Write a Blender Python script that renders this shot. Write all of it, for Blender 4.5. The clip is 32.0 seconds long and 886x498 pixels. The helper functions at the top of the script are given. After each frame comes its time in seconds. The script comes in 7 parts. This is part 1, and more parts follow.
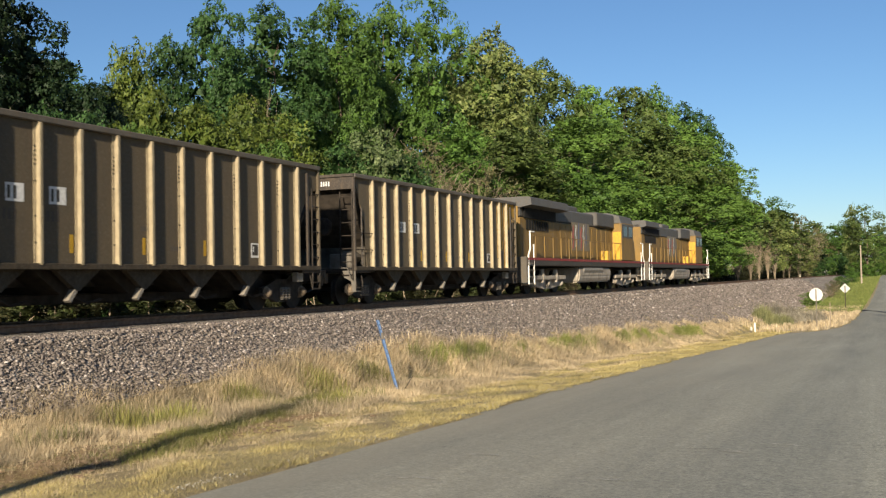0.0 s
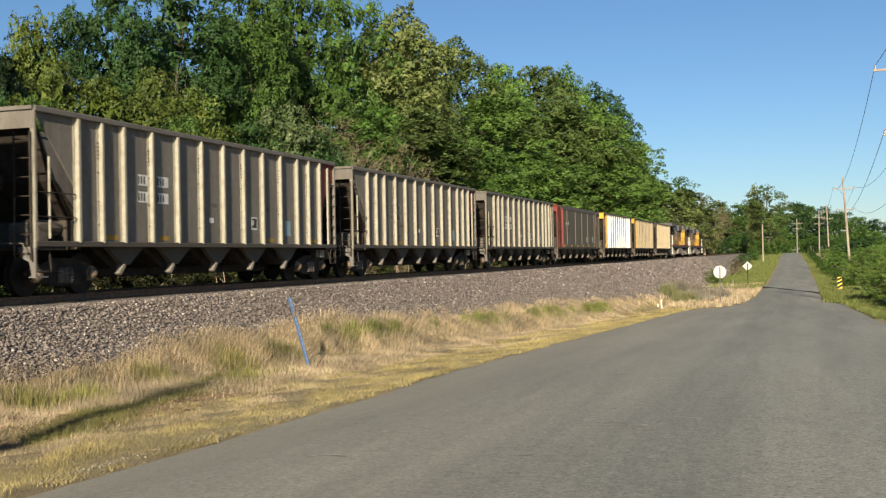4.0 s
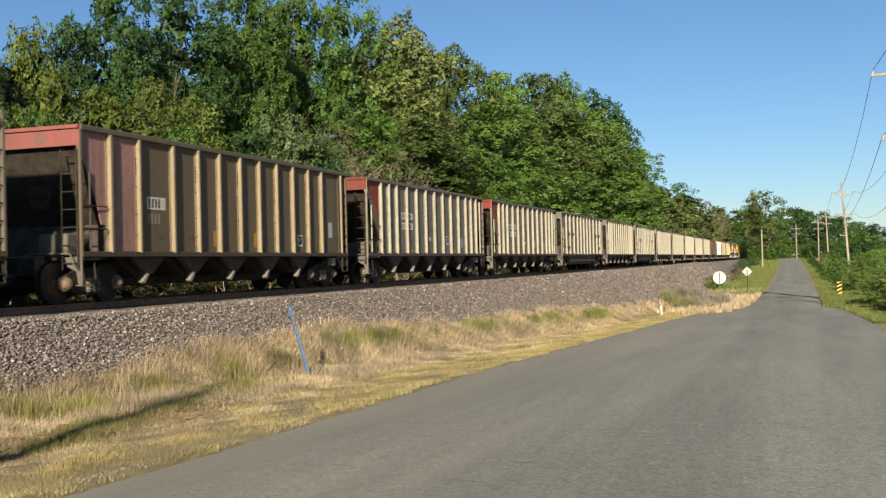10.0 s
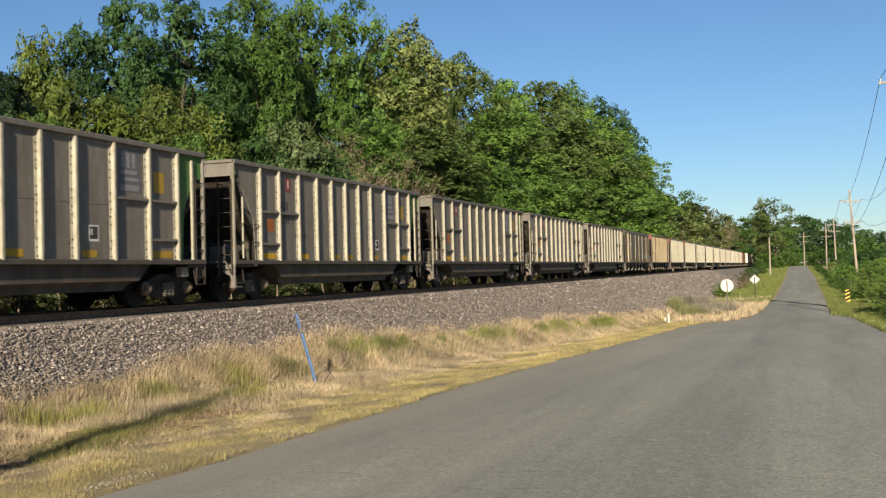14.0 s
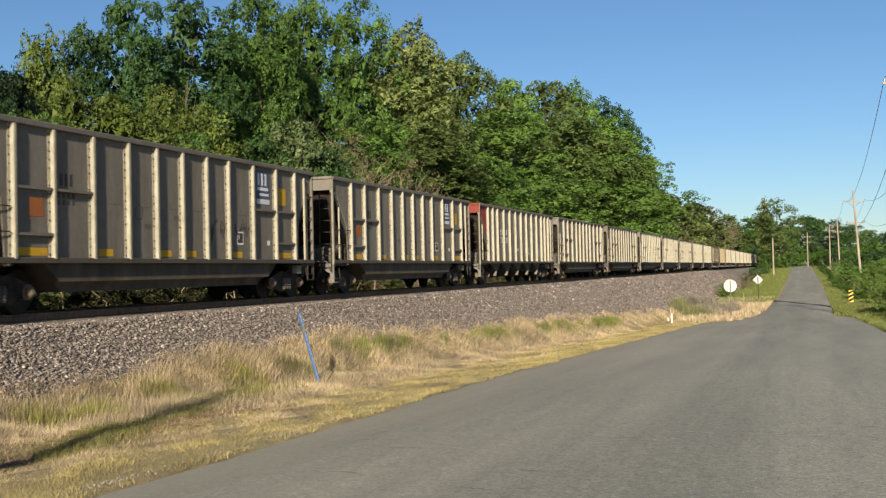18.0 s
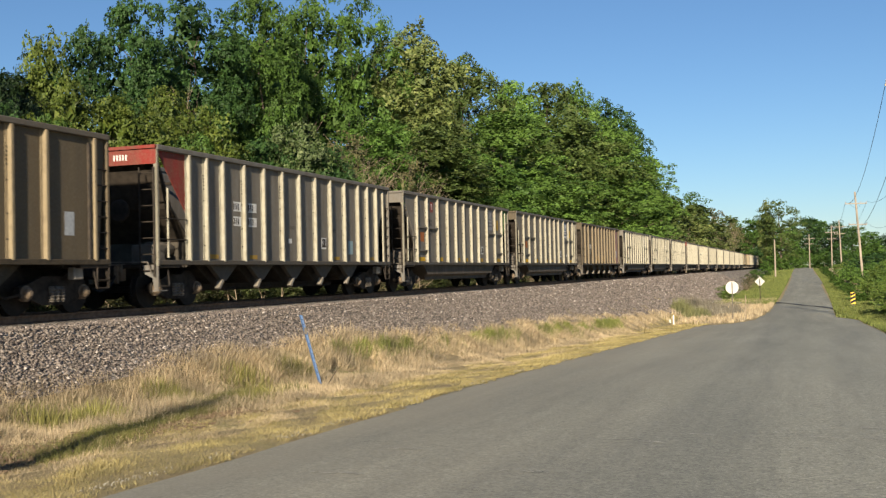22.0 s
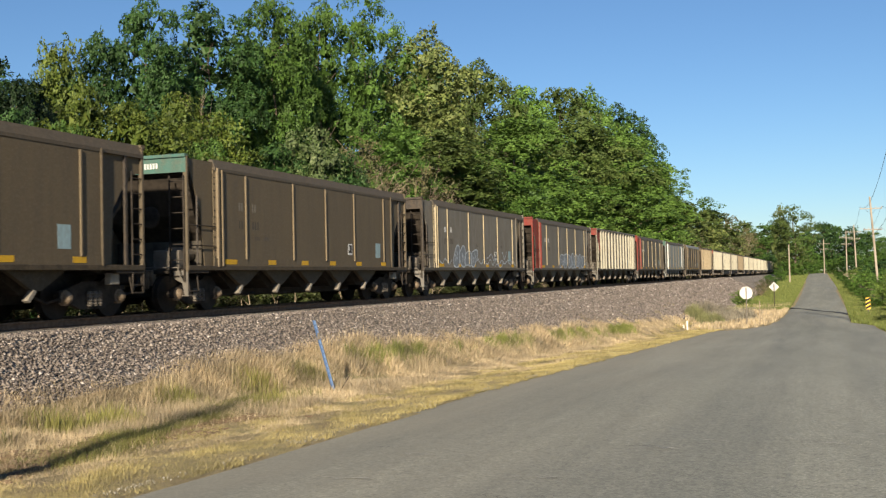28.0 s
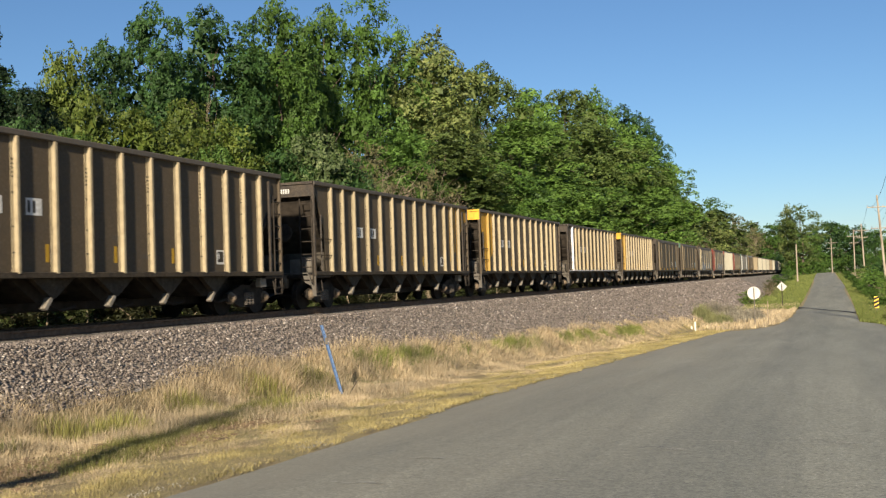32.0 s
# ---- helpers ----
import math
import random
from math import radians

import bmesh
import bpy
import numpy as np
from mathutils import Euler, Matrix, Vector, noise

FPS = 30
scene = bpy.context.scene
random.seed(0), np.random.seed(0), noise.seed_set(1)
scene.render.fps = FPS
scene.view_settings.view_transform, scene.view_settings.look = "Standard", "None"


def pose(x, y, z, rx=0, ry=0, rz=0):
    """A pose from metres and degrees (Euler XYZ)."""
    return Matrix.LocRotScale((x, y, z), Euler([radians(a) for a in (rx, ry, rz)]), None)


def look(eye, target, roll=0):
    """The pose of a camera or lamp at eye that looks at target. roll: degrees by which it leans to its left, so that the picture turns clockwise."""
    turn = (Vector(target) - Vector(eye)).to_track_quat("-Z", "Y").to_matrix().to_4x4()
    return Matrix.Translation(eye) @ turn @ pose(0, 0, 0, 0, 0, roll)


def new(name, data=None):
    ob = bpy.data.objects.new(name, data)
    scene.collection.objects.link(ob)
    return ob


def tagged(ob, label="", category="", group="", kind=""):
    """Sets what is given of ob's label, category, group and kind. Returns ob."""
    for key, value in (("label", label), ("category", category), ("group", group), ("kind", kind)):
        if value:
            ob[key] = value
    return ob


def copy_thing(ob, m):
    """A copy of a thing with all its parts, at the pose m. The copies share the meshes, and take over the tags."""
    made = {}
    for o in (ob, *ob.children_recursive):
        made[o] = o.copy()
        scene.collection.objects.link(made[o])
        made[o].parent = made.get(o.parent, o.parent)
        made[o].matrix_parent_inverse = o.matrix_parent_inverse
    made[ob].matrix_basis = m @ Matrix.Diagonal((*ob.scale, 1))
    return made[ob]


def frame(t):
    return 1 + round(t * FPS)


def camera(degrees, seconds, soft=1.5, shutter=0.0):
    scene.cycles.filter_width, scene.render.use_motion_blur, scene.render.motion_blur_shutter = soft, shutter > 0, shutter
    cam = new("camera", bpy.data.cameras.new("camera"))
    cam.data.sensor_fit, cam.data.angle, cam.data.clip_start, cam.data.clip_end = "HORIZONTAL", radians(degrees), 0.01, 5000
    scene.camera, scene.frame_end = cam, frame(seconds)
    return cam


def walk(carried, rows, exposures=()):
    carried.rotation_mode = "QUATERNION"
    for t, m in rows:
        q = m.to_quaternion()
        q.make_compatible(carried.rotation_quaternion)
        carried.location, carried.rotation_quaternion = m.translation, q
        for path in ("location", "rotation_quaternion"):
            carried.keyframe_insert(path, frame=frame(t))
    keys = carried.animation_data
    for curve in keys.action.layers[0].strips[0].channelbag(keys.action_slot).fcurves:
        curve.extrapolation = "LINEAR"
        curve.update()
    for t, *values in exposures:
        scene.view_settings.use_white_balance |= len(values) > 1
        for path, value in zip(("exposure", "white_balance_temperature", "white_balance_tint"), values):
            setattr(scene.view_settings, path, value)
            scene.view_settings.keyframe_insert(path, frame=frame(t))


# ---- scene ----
EYE = Vector((0.0, 0.0, 1.65))


def aim(yaw, pitch, roll):
    """The hand-held camera's pose: yaw to the left of the track, pitch up, lean."""
    a, p = radians(yaw), radians(pitch)
    ahead = Vector((-math.sin(a) * math.cos(p), math.cos(a) * math.cos(p), math.sin(p)))
    return look(EYE, EYE + ahead, roll)


cam = camera(45.93, 32.0, soft=1.28, shutter=0.08)
walk(cam, [(t, aim(a, p, r)) for t, a, p, r in (
    (0, 23.19, 1.73, -1.12),
    (0.5, 21.20, 1.21, -0.95),
    (0.7, 20.23, 0.69, -0.63),
    (1, 19.26, 0.35, -0.64),
    (1.5, 18.50, -0.19, -0.56),
    (2, 18.06, -0.20, -0.89),
    (2.5, 18.12, -0.35, -0.65),
    (3, 18.32, 0.16, -0.67),
    (3.5, 18.44, 0.32, -0.88),
    (5.5, 18.27, 0.69, -1.32),
    (6, 18.28, 0.66, -1.33),
    (6.5, 18.32, 0.63, -1.29),
    (7, 18.38, 0.63, -1.31),
    (7.5, 18.43, 0.66, -1.36),
    (8, 18.43, 0.62, -1.48),
    (8.5, 18.43, 0.66, -1.46),
    (9, 18.40, 0.71, -1.30),
    (9.5, 18.38, 0.75, -1.38),
    (10, 18.39, 0.82, -1.45),
    (10.5, 18.43, 0.88, -1.59),
    (11, 18.53, 1.01, -1.79),
    (11.5, 18.67, 1.24, -1.98),
    (12, 18.57, 1.24, -1.96),
    (12.5, 18.60, 1.25, -1.83),
    (13, 18.57, 1.28, -1.68),
    (13.5, 18.63, 1.25, -1.58),
    (14, 18.76, 1.26, -1.44),
    (14.5, 18.84, 1.39, -1.31),
    (16.5, 18.82, 1.18, -1.59),
    (17, 18.85, 1.21, -1.31),
    (17.5, 18.93, 1.18, -1.25),
    (18, 18.93, 1.24, -1.31),
    (18.5, 18.85, 1.29, -1.23),
    (19, 18.82, 1.33, -1.30),
    (19.5, 18.79, 1.35, -1.29),
    (20, 18.80, 1.38, -1.42),
    (20.5, 18.80, 1.36, -1.37),
    (21, 18.78, 1.36, -1.38),
    (21.5, 18.81, 1.30, -1.24),
    (22, 19.02, 1.33, -1.28),
    (22.5, 19.12, 1.41, -1.48),
    (23, 19.23, 1.54, -1.56),
    (23.5, 19.12, 1.64, -1.51),
    (24, 19.03, 1.56, -1.43),
    (24.5, 19.10, 1.51, -1.23),
    (25, 19.27, 1.59, -1.31),
    (25.5, 19.47, 1.64, -1.30),
    (27.5, 19.69, 1.64, -1.29),
    (28, 19.72, 1.64, -1.29),
    (28.5, 19.60, 1.62, -1.12),
    (29, 19.60, 1.61, -1.20),
    (29.5, 19.55, 1.64, -1.29),
    (30, 19.60, 1.78, -1.64),
    (30.5, 19.70, 1.79, -1.59),
    (31, 19.76, 1.80, -1.61),
    (31.5, 19.81, 1.82, -1.72),
    (32, 20.08, 1.84, -1.93),
)], exposures=[(t, e - 0.05, 6130, 9) for t, e in (
    (0, 1.03), (1, 0.91), (2, 0.91), (3, 0.98), (6, 0.92), (9, 0.96), (12, 1.02), (14, 0.98), (17, 0.96), (20, 1.0),
    (21, 1.01), (23, 0.98), (25, 1.09), (28, 1.07), (29, 1.11), (30, 1.06), (32, 0.99))])

# ---------------------------------------------------------------- light
SUN_EL, SUN_OFF = 21.0, 12.0   # degrees above the horizon, and to the right of straight behind

world = bpy.data.worlds.new("sky")
scene.world = world
world.use_nodes = True
wt = world.node_tree
sky = wt.nodes.new("ShaderNodeTexSky")
sky.sky_type, sky.sun_disc = "NISHITA", False
sky.sun_elevation, sky.sun_rotation = radians(SUN_EL), radians(180 - SUN_OFF)
sky.altitude, sky.air_density, sky.dust_density, sky.ozone_density = 200, 1.0, 0.1, 4.7
wt.nodes["Background"].inputs["Strength"].default_value = 0.051
wt.links.new(sky.outputs[0], wt.nodes["Background"].inputs["Color"])

sun = new("sun", bpy.data.lights.new("sun", "SUN"))
sun.data.energy, sun.data.angle, sun.data.color = 5.0, radians(1.8), (1.0, 0.83, 0.60)
to_sun = Vector((math.sin(radians(SUN_OFF)) * math.cos(radians(SUN_EL)),
                 -math.cos(radians(SUN_OFF)) * math.cos(radians(SUN_EL)), math.sin(radians(SUN_EL))))
sun.matrix_world = look((0, 0, 60), Vector((0, 0, 60)) - to_sun)

# ---------------------------------------------------------------- materials
def nodes_of(name):
    m = bpy.data.materials.new(name)
    m.use_nodes = True
    nt = m.node_tree
    return m, nt, nt.nodes["Principled BSDF"]


def ramp(nt, fac, stops):
    r = nt.nodes.new("ShaderNodeValToRGB")
    el = r.color_ramp.elements
    while len(el) < len(stops):
        el.new(0.5)
    for e, (p, c) in zip(el, stops):
        e.position, e.color = p, (*c, 1)
    nt.links.new(fac, r.inputs[0])
    return r.outputs[0]


def noise_tex(nt, scale, detail=6, space="Object", stretch=(1, 1, 1), rough=0.6, own=False):
    """A noise; own starts it afresh on every object."""
    tc = nt.nodes.new("ShaderNodeTexCoord")
    mp = nt.nodes.new("ShaderNodeMapping")
    mp.inputs["Scale"].default_value = stretch
    n = nt.nodes.new("ShaderNodeTexNoise")
    n.inputs["Scale"].default_value, n.inputs["Detail"].default_value = scale, detail
    n.inputs["Roughness"].default_value = rough
    nt.links.new(tc.outputs[space], mp.inputs[0])
    nt.links.new(mp.outputs[0], n.inputs["Vector"])
    if own:
        oi, by = nt.nodes.new("ShaderNodeObjectInfo"), nt.nodes.new("ShaderNodeMath")
        by.operation, by.inputs[1].default_value = "MULTIPLY", 60
        nt.links.new(oi.outputs["Random"], by.inputs[0])
        nt.links.new(by.outputs[0], mp.inputs["Location"])
    return n.outputs["Fac"]


def mix(nt, fac, a, b, blend="MIX"):
    n = nt.nodes.new("ShaderNodeMix")
    n.data_type, n.blend_type = "RGBA", blend
    for sock, v in ((n.inputs[0], fac), (n.inputs[6], a), (n.inputs[7], b)):
        if isinstance(v, (int, float)):
            sock.default_value = v
        elif isinstance(v, tuple):
            sock.default_value = (*v, 1)
        else:
            nt.links.new(v, sock)
    return n.outputs[2]


def bump(nt, p, height, strength, dist):
    b = nt.nodes.new("ShaderNodeBump")
    b.inputs["Strength"].default_value, b.inputs["Distance"].default_value = strength, dist
    nt.links.new(height, b.inputs["Height"])
    nt.links.new(b.outputs[0], p.inputs["Normal"])


def speckle(name, stops, scale, rough=0.8, metal=0.0, bumpy=0.3, dist=0.01, space="Object", stretch=(1, 1, 1), big=None):
    """A surface of noisy colour with a second, larger variation and fine relief."""
    m, nt, p = nodes_of(name)
    f = noise_tex(nt, scale, 8, space, stretch)
    c = ramp(nt, f, stops)
    if big:
        g = noise_tex(nt, big[0], 4, space)
        c = mix(nt, ramp(nt, g, [(0.35, (0, 0, 0)), (0.7, (1, 1, 1))]), c, big[1])
    nt.links.new(c, p.inputs["Base Color"])
    p.inputs["Roughness"].default_value, p.inputs["Metallic"].default_value = rough, metal
    p.inputs["Specular IOR Level"].default_value = 0.2 if rough > 0.6 else 0.4
    if bumpy:
        bump(nt, p, noise_tex(nt, scale * 2.5, 8, space, stretch), bumpy, dist)
    return m


def tinted(name, grime=(0.06, 0.05, 0.04), amount=0.5, rough=0.65, metal=0.0):
    """Weathered paint; its own colour is the object's colour."""
    m, nt, p = nodes_of(name)
    oi = nt.nodes.new("ShaderNodeObjectInfo")
    streak = noise_tex(nt, 1.6, 8, "Object", (1, 2.2, 0.35), own=True)
    fine = noise_tex(nt, 9.0, 8, "Object", (1, 1, 0.6), own=True)
    f = nt.nodes.new("ShaderNodeMath")
    f.operation = "MULTIPLY"
    nt.links.new(ramp(nt, streak, [(0.35, (0, 0, 0)), (0.72, (1, 1, 1))]), f.inputs[0])
    f.inputs[1].default_value = amount
    c = mix(nt, f.outputs[0], oi.outputs["Color"], grime)
    c = mix(nt, ramp(nt, fine, [(0.42, (0, 0, 0)), (0.78, (0.5, 0.5, 0.5))]), c, (0.11, 0.08, 0.05))
    dust = noise_tex(nt, 32, 5, "Object", (1, 1, 0.5), 0.7)
    c = mix(nt, ramp(nt, dust, [(0.48, (0, 0, 0)), (0.75, (0.2, 0.2, 0.2))]), c, (0.3, 0.27, 0.22))
    nt.links.new(c, p.inputs["Base Color"])
    p.inputs["Roughness"].default_value, p.inputs["Metallic"].default_value = rough, metal
    p.inputs["Specular IOR Level"].default_value = 0.15   # dusty
    bump(nt, p, noise_tex(nt, 3.0, 4), 0.15, 0.02)
    return m


def leafy(name, stops, sheen=0.6):
    m, nt, p = nodes_of(name)
    geo = nt.nodes.new("ShaderNodeNewGeometry")
    oi = nt.nodes.new("ShaderNodeObjectInfo")
    soft = nt.nodes.new("ShaderNodeMapRange")
    soft.inputs[3].default_value, soft.inputs[4].default_value = 0.2, 0.85
    nt.links.new(geo.outputs["Random Per Island"], soft.inputs[0])
    c = ramp(nt, soft.outputs[0], stops)
    clumps = noise_tex(nt, 0.9, 3)
    c = mix(nt, 1.0, c, ramp(nt, clumps, [(0.32, (0.58, 0.6, 0.62)), (0.68, (1.42, 1.4, 1.32))]), "MULTIPLY")
    hs = nt.nodes.new("ShaderNodeHueSaturation")
    add = nt.nodes.new("ShaderNodeMath")
    add.operation = "MULTIPLY_ADD"
    nt.links.new(oi.outputs["Random"], add.inputs[0])
    add.inputs[1].default_value, add.inputs[2].default_value = 0.35, 0.85
    nt.links.new(add.outputs[0], hs.inputs["Value"])
    nt.links.new(c, hs.inputs["Color"])
    nt.links.new(hs.outputs[0], p.inputs["Base Color"])
    p.inputs["Roughness"].default_value, p.inputs["Specular IOR Level"].default_value = sheen, 0.25
    tr = nt.nodes.new("ShaderNodeBsdfTranslucent")
    nt.links.new(hs.outputs[0], tr.inputs["Color"])
    mx = nt.nodes.new("ShaderNodeMixShader")
    mx.inputs[0].default_value = 0.15
    nt.links.new(p.outputs[0], mx.inputs[1])
    nt.links.new(tr.outputs[0], mx.inputs[2])
    nt.links.new(mx.outputs[0], nt.nodes["Material Output"].inputs["Surface"])
    return m


PAINT = tinted("weathered_paint")
RIB = tinted("rib_paint", amount=0.25, rough=0.55)
DECAL = tinted("decal_paint", amount=0.2, rough=0.7)
STEEL = speckle("sooty_steel", [(0.3, (0.016, 0.0135, 0.011)), (0.7, (0.055, 0.044, 0.034))], 4, 0.75, 0.2)
LOCO_UNDER = speckle("dusty_running_gear", [(0.3, (0.22, 0.19, 0.15)), (0.7, (0.42, 0.37, 0.3))], 3, 0.8)
TRUCK = speckle("sooty_cast_steel", [(0.35, (0.011, 0.009, 0.0075)), (0.7, (0.055, 0.045, 0.035))], 5, 0.8, 0.1)
BEARING = speckle("rusty_bearing_steel", [(0.3, (0.1, 0.074, 0.05)), (0.7, (0.24, 0.185, 0.13))], 6, 0.75, 0.1)
# brown lifted above the other steel for light bounced off the ground
TUB = speckle("dirty_tub_steel", [(0.3, (0.045, 0.037, 0.029)), (0.7, (0.105, 0.087, 0.068))], 1.6, 0.7, 0.0, stretch=(1, 1.5, 0.5))
WHEEL = speckle("wheel_steel", [(0.3, (0.01, 0.009, 0.008)), (0.7, (0.032, 0.026, 0.021))], 6, 0.7, 0.2)
CHUTE = speckle("chute_steel", [(0.3, (0.075, 0.066, 0.055)), (0.7, (0.17, 0.15, 0.125))], 3, 0.7, 0.2)
HOPPER = speckle("hopper_steel", [(0.3, (0.03, 0.026, 0.02)), (0.7, (0.085, 0.073, 0.057))], 2.5, 0.75, 0.1)
GATE = speckle("gate_steel", [(0.3, (0.17, 0.15, 0.12)), (0.7, (0.32, 0.285, 0.235))], 6, 0.6, 0.3)
BRIGHT = speckle("white_handrail_paint", [(0.3, (0.6, 0.58, 0.52)), (0.7, (0.8, 0.78, 0.72))], 6, 0.5)
GLASS_DARK = speckle("tinted_cab_glass", [(0.3, (0.01, 0.012, 0.015)), (0.7, (0.02, 0.025, 0.03))], 2, 0.08, 0, 0)
RAIL = speckle("rail_steel", [(0.3, (0.11, 0.07, 0.045)), (0.7, (0.23, 0.15, 0.098))], 8, 0.95, 0.0)
TIE = speckle("creosoted_wood", [(0.3, (0.045, 0.035, 0.027)), (0.7, (0.11, 0.086, 0.066))], 5, 0.9, 0, 0.6, 0.02)
STONE = None
BARK = speckle("bark", [(0.3, (0.06, 0.045, 0.033)), (0.7, (0.19, 0.15, 0.115))], 7, 0.9, 0, 0.8, 0.03, stretch=(1, 1, 0.3))
PALE_BARK = speckle("pale_bark", [(0.3, (0.2, 0.18, 0.14)), (0.7, (0.42, 0.39, 0.32))], 3, 0.8)
TWIG = speckle("dead_twigs", [(0.3, (0.15, 0.118, 0.08)), (0.7, (0.3, 0.245, 0.175))], 7, 0.9)
POLE = speckle("utility_pole_wood", [(0.3, (0.2, 0.165, 0.125)), (0.7, (0.4, 0.345, 0.275))], 6, 0.85, 0, 0.5, 0.01, stretch=(1, 1, 0.1))
WIRE = speckle("wire", [(0.3, (0.04, 0.04, 0.045)), (0.7, (0.08, 0.08, 0.085))], 4, 0.5, 0.5, 0)
BLUE = speckle("blue_post_paint", [(0.3, (0.06, 0.11, 0.23)), (0.7, (0.11, 0.18, 0.32))], 9, 0.5)
SIGN_BACK = speckle("bare_sign_metal", [(0.3, (0.36, 0.355, 0.33)), (0.7, (0.46, 0.45, 0.42))], 3, 0.5, 0.2, 0.05)
YELLOW = speckle("sign_yellow", [(0.3, (0.6, 0.36, 0.02)), (0.7, (0.72, 0.45, 0.03))], 3, 0.5)
BLACK = speckle("sign_black", [(0.3, (0.012, 0.012, 0.012)), (0.7, (0.03, 0.03, 0.03))], 3, 0.5)
MATTE_BLACK = speckle("soot_black", [(0.3, (0.008, 0.008, 0.008)), (0.7, (0.02, 0.019, 0.018))], 5, 1.0, 0, 0)
PORCELAIN = speckle("insulator", [(0.3, (0.3, 0.3, 0.3)), (0.7, (0.5, 0.5, 0.5))], 3, 0.3)

for glossy in (GLASS_DARK, BLACK):
    glossy.node_tree.nodes["Principled BSDF"].inputs["Specular IOR Level"].default_value = 0.12

LEAF_DARK = leafy("dark_green_leaves", [(0.0, (0.01904, 0.0448, 0.01288)), (0.6, (0.03248, 0.0728, 0.01848)), (1.0, (0.05152, 0.09856, 0.02464))])
# near-black green: the shade on the leftmost trees is in the colour
LEAF_IN_SHADE = leafy("cedar_needles", [(0.0, (0.008, 0.018, 0.006)), (0.6, (0.014, 0.03, 0.01)), (1.0, (0.023, 0.045, 0.014))])
LEAF_MID = leafy("green_leaves", [(0.0, (0.04081, 0.08259, 0.01457)), (0.6, (0.06316, 0.1215, 0.02041)), (1.0, (0.0923, 0.1604, 0.0311))])
# LEAF_MID made brighter: sunlight on the far trees is in this green
LEAF_BRIGHTENED = leafy("light_green_leaves", [(0.0, (0.062, 0.118, 0.022)), (0.6, (0.094, 0.168, 0.03)), (1.0, (0.135, 0.215, 0.045))])
LEAF_YELLOW = leafy("yellow_green_leaves", [(0.0, (0.036, 0.061, 0.0105)), (0.6, (0.082, 0.115, 0.0185)), (1.0, (0.145, 0.172, 0.034))])
LEAF_SUNNY = leafy("sunny_green_leaves", [(0.0, (0.055, 0.095, 0.02)), (0.6, (0.12, 0.18, 0.036)), (1.0, (0.19, 0.25, 0.058))])
LEAF_OLIVE = leafy("olive_leaves", [(0.0, (0.03904, 0.06506, 0.01561)), (0.6, (0.0694, 0.1024, 0.02429)), (1.0, (0.1128, 0.1388, 0.04164))])
LEAF_SALLOW = leafy("yellowing_olive_leaves", [(0.0, (0.056, 0.084, 0.0224)), (0.6, (0.112, 0.14, 0.04032)), (1.0, (0.2128, 0.224, 0.084))])
LEAF_PALE = leafy("pale_blossom_leaves", [(0.0, (0.034, 0.057, 0.0165)), (0.5, (0.066, 0.097, 0.032)), (1.0, (0.14, 0.165, 0.08))])
# dark leaves that hold the shade below the wood and the train
LEAF_THICKET_SHADE = leafy("dull_thicket_leaves", [(0.0, (0.012, 0.014, 0.006)), (0.6, (0.026, 0.03, 0.011)), (1.0, (0.06, 0.052, 0.024))])
LEAF_WEEDY = leafy("dusty_weeds", [(0.0, (0.025, 0.035, 0.012)), (0.6, (0.05, 0.065, 0.02)), (1.0, (0.09, 0.1, 0.04))])
LEAF_DRY = leafy("grey_dry_brush", [(0.0, (0.2, 0.18, 0.135)), (0.6, (0.34, 0.31, 0.245)), (1.0, (0.5, 0.47, 0.39))])
LEAF_BRUSH = leafy("brown_brush", [(0.0, (0.035, 0.038, 0.017)), (0.6, (0.09, 0.09, 0.038)), (1.0, (0.2, 0.17, 0.085))])
GRASS_DRY = leafy("dry_grass", [(0.0, (0.3, 0.232, 0.14)), (0.5, (0.46, 0.368, 0.24)), (1.0, (0.6, 0.5, 0.35))], 0.7)
GRASS_BROWN = leafy("brown_dead_grass", [(0.0, (0.1, 0.07, 0.036)), (0.5, (0.19, 0.14, 0.07)), (1.0, (0.3, 0.24, 0.12))], 0.8)
GRASS_MOWN = leafy("mown_yellow_grass", [(0.0, (0.28, 0.225, 0.085)), (0.5, (0.41, 0.34, 0.145)), (1.0, (0.54, 0.47, 0.235))], 0.7)
GRASS_GREEN = leafy("green_grass", [(0.0, (0.085, 0.09, 0.026)), (0.5, (0.155, 0.155, 0.046)), (1.0, (0.26, 0.245, 0.09))], 0.6)

GRASS_BANK = leafy("bank_grass", [(0.0, (0.065, 0.09, 0.022)), (0.5, (0.115, 0.14, 0.036)), (1.0, (0.19, 0.21, 0.065))], 0.6)
GRASS_REED = leafy("grey_green_weeds", [(0.0, (0.09, 0.1, 0.04)), (0.5, (0.16, 0.165, 0.075)), (1.0, (0.25, 0.245, 0.13))], 0.7)
GRASS_GREY = leafy("grey_dead_weeds", [(0.0, (0.11, 0.095, 0.07)), (0.5, (0.2, 0.18, 0.14)), (1.0, (0.32, 0.295, 0.24))], 0.7)
GRASS_SLOPE = leafy("slope_grass", [(0.0, (0.1, 0.125, 0.03)), (0.5, (0.175, 0.195, 0.052)), (1.0, (0.28, 0.29, 0.095))], 0.6)
GRASS_FRESH = leafy("fresh_grass", [(0.0, (0.13, 0.13, 0.036)), (0.5, (0.23, 0.22, 0.066)), (1.0, (0.36, 0.335, 0.13))], 0.6)


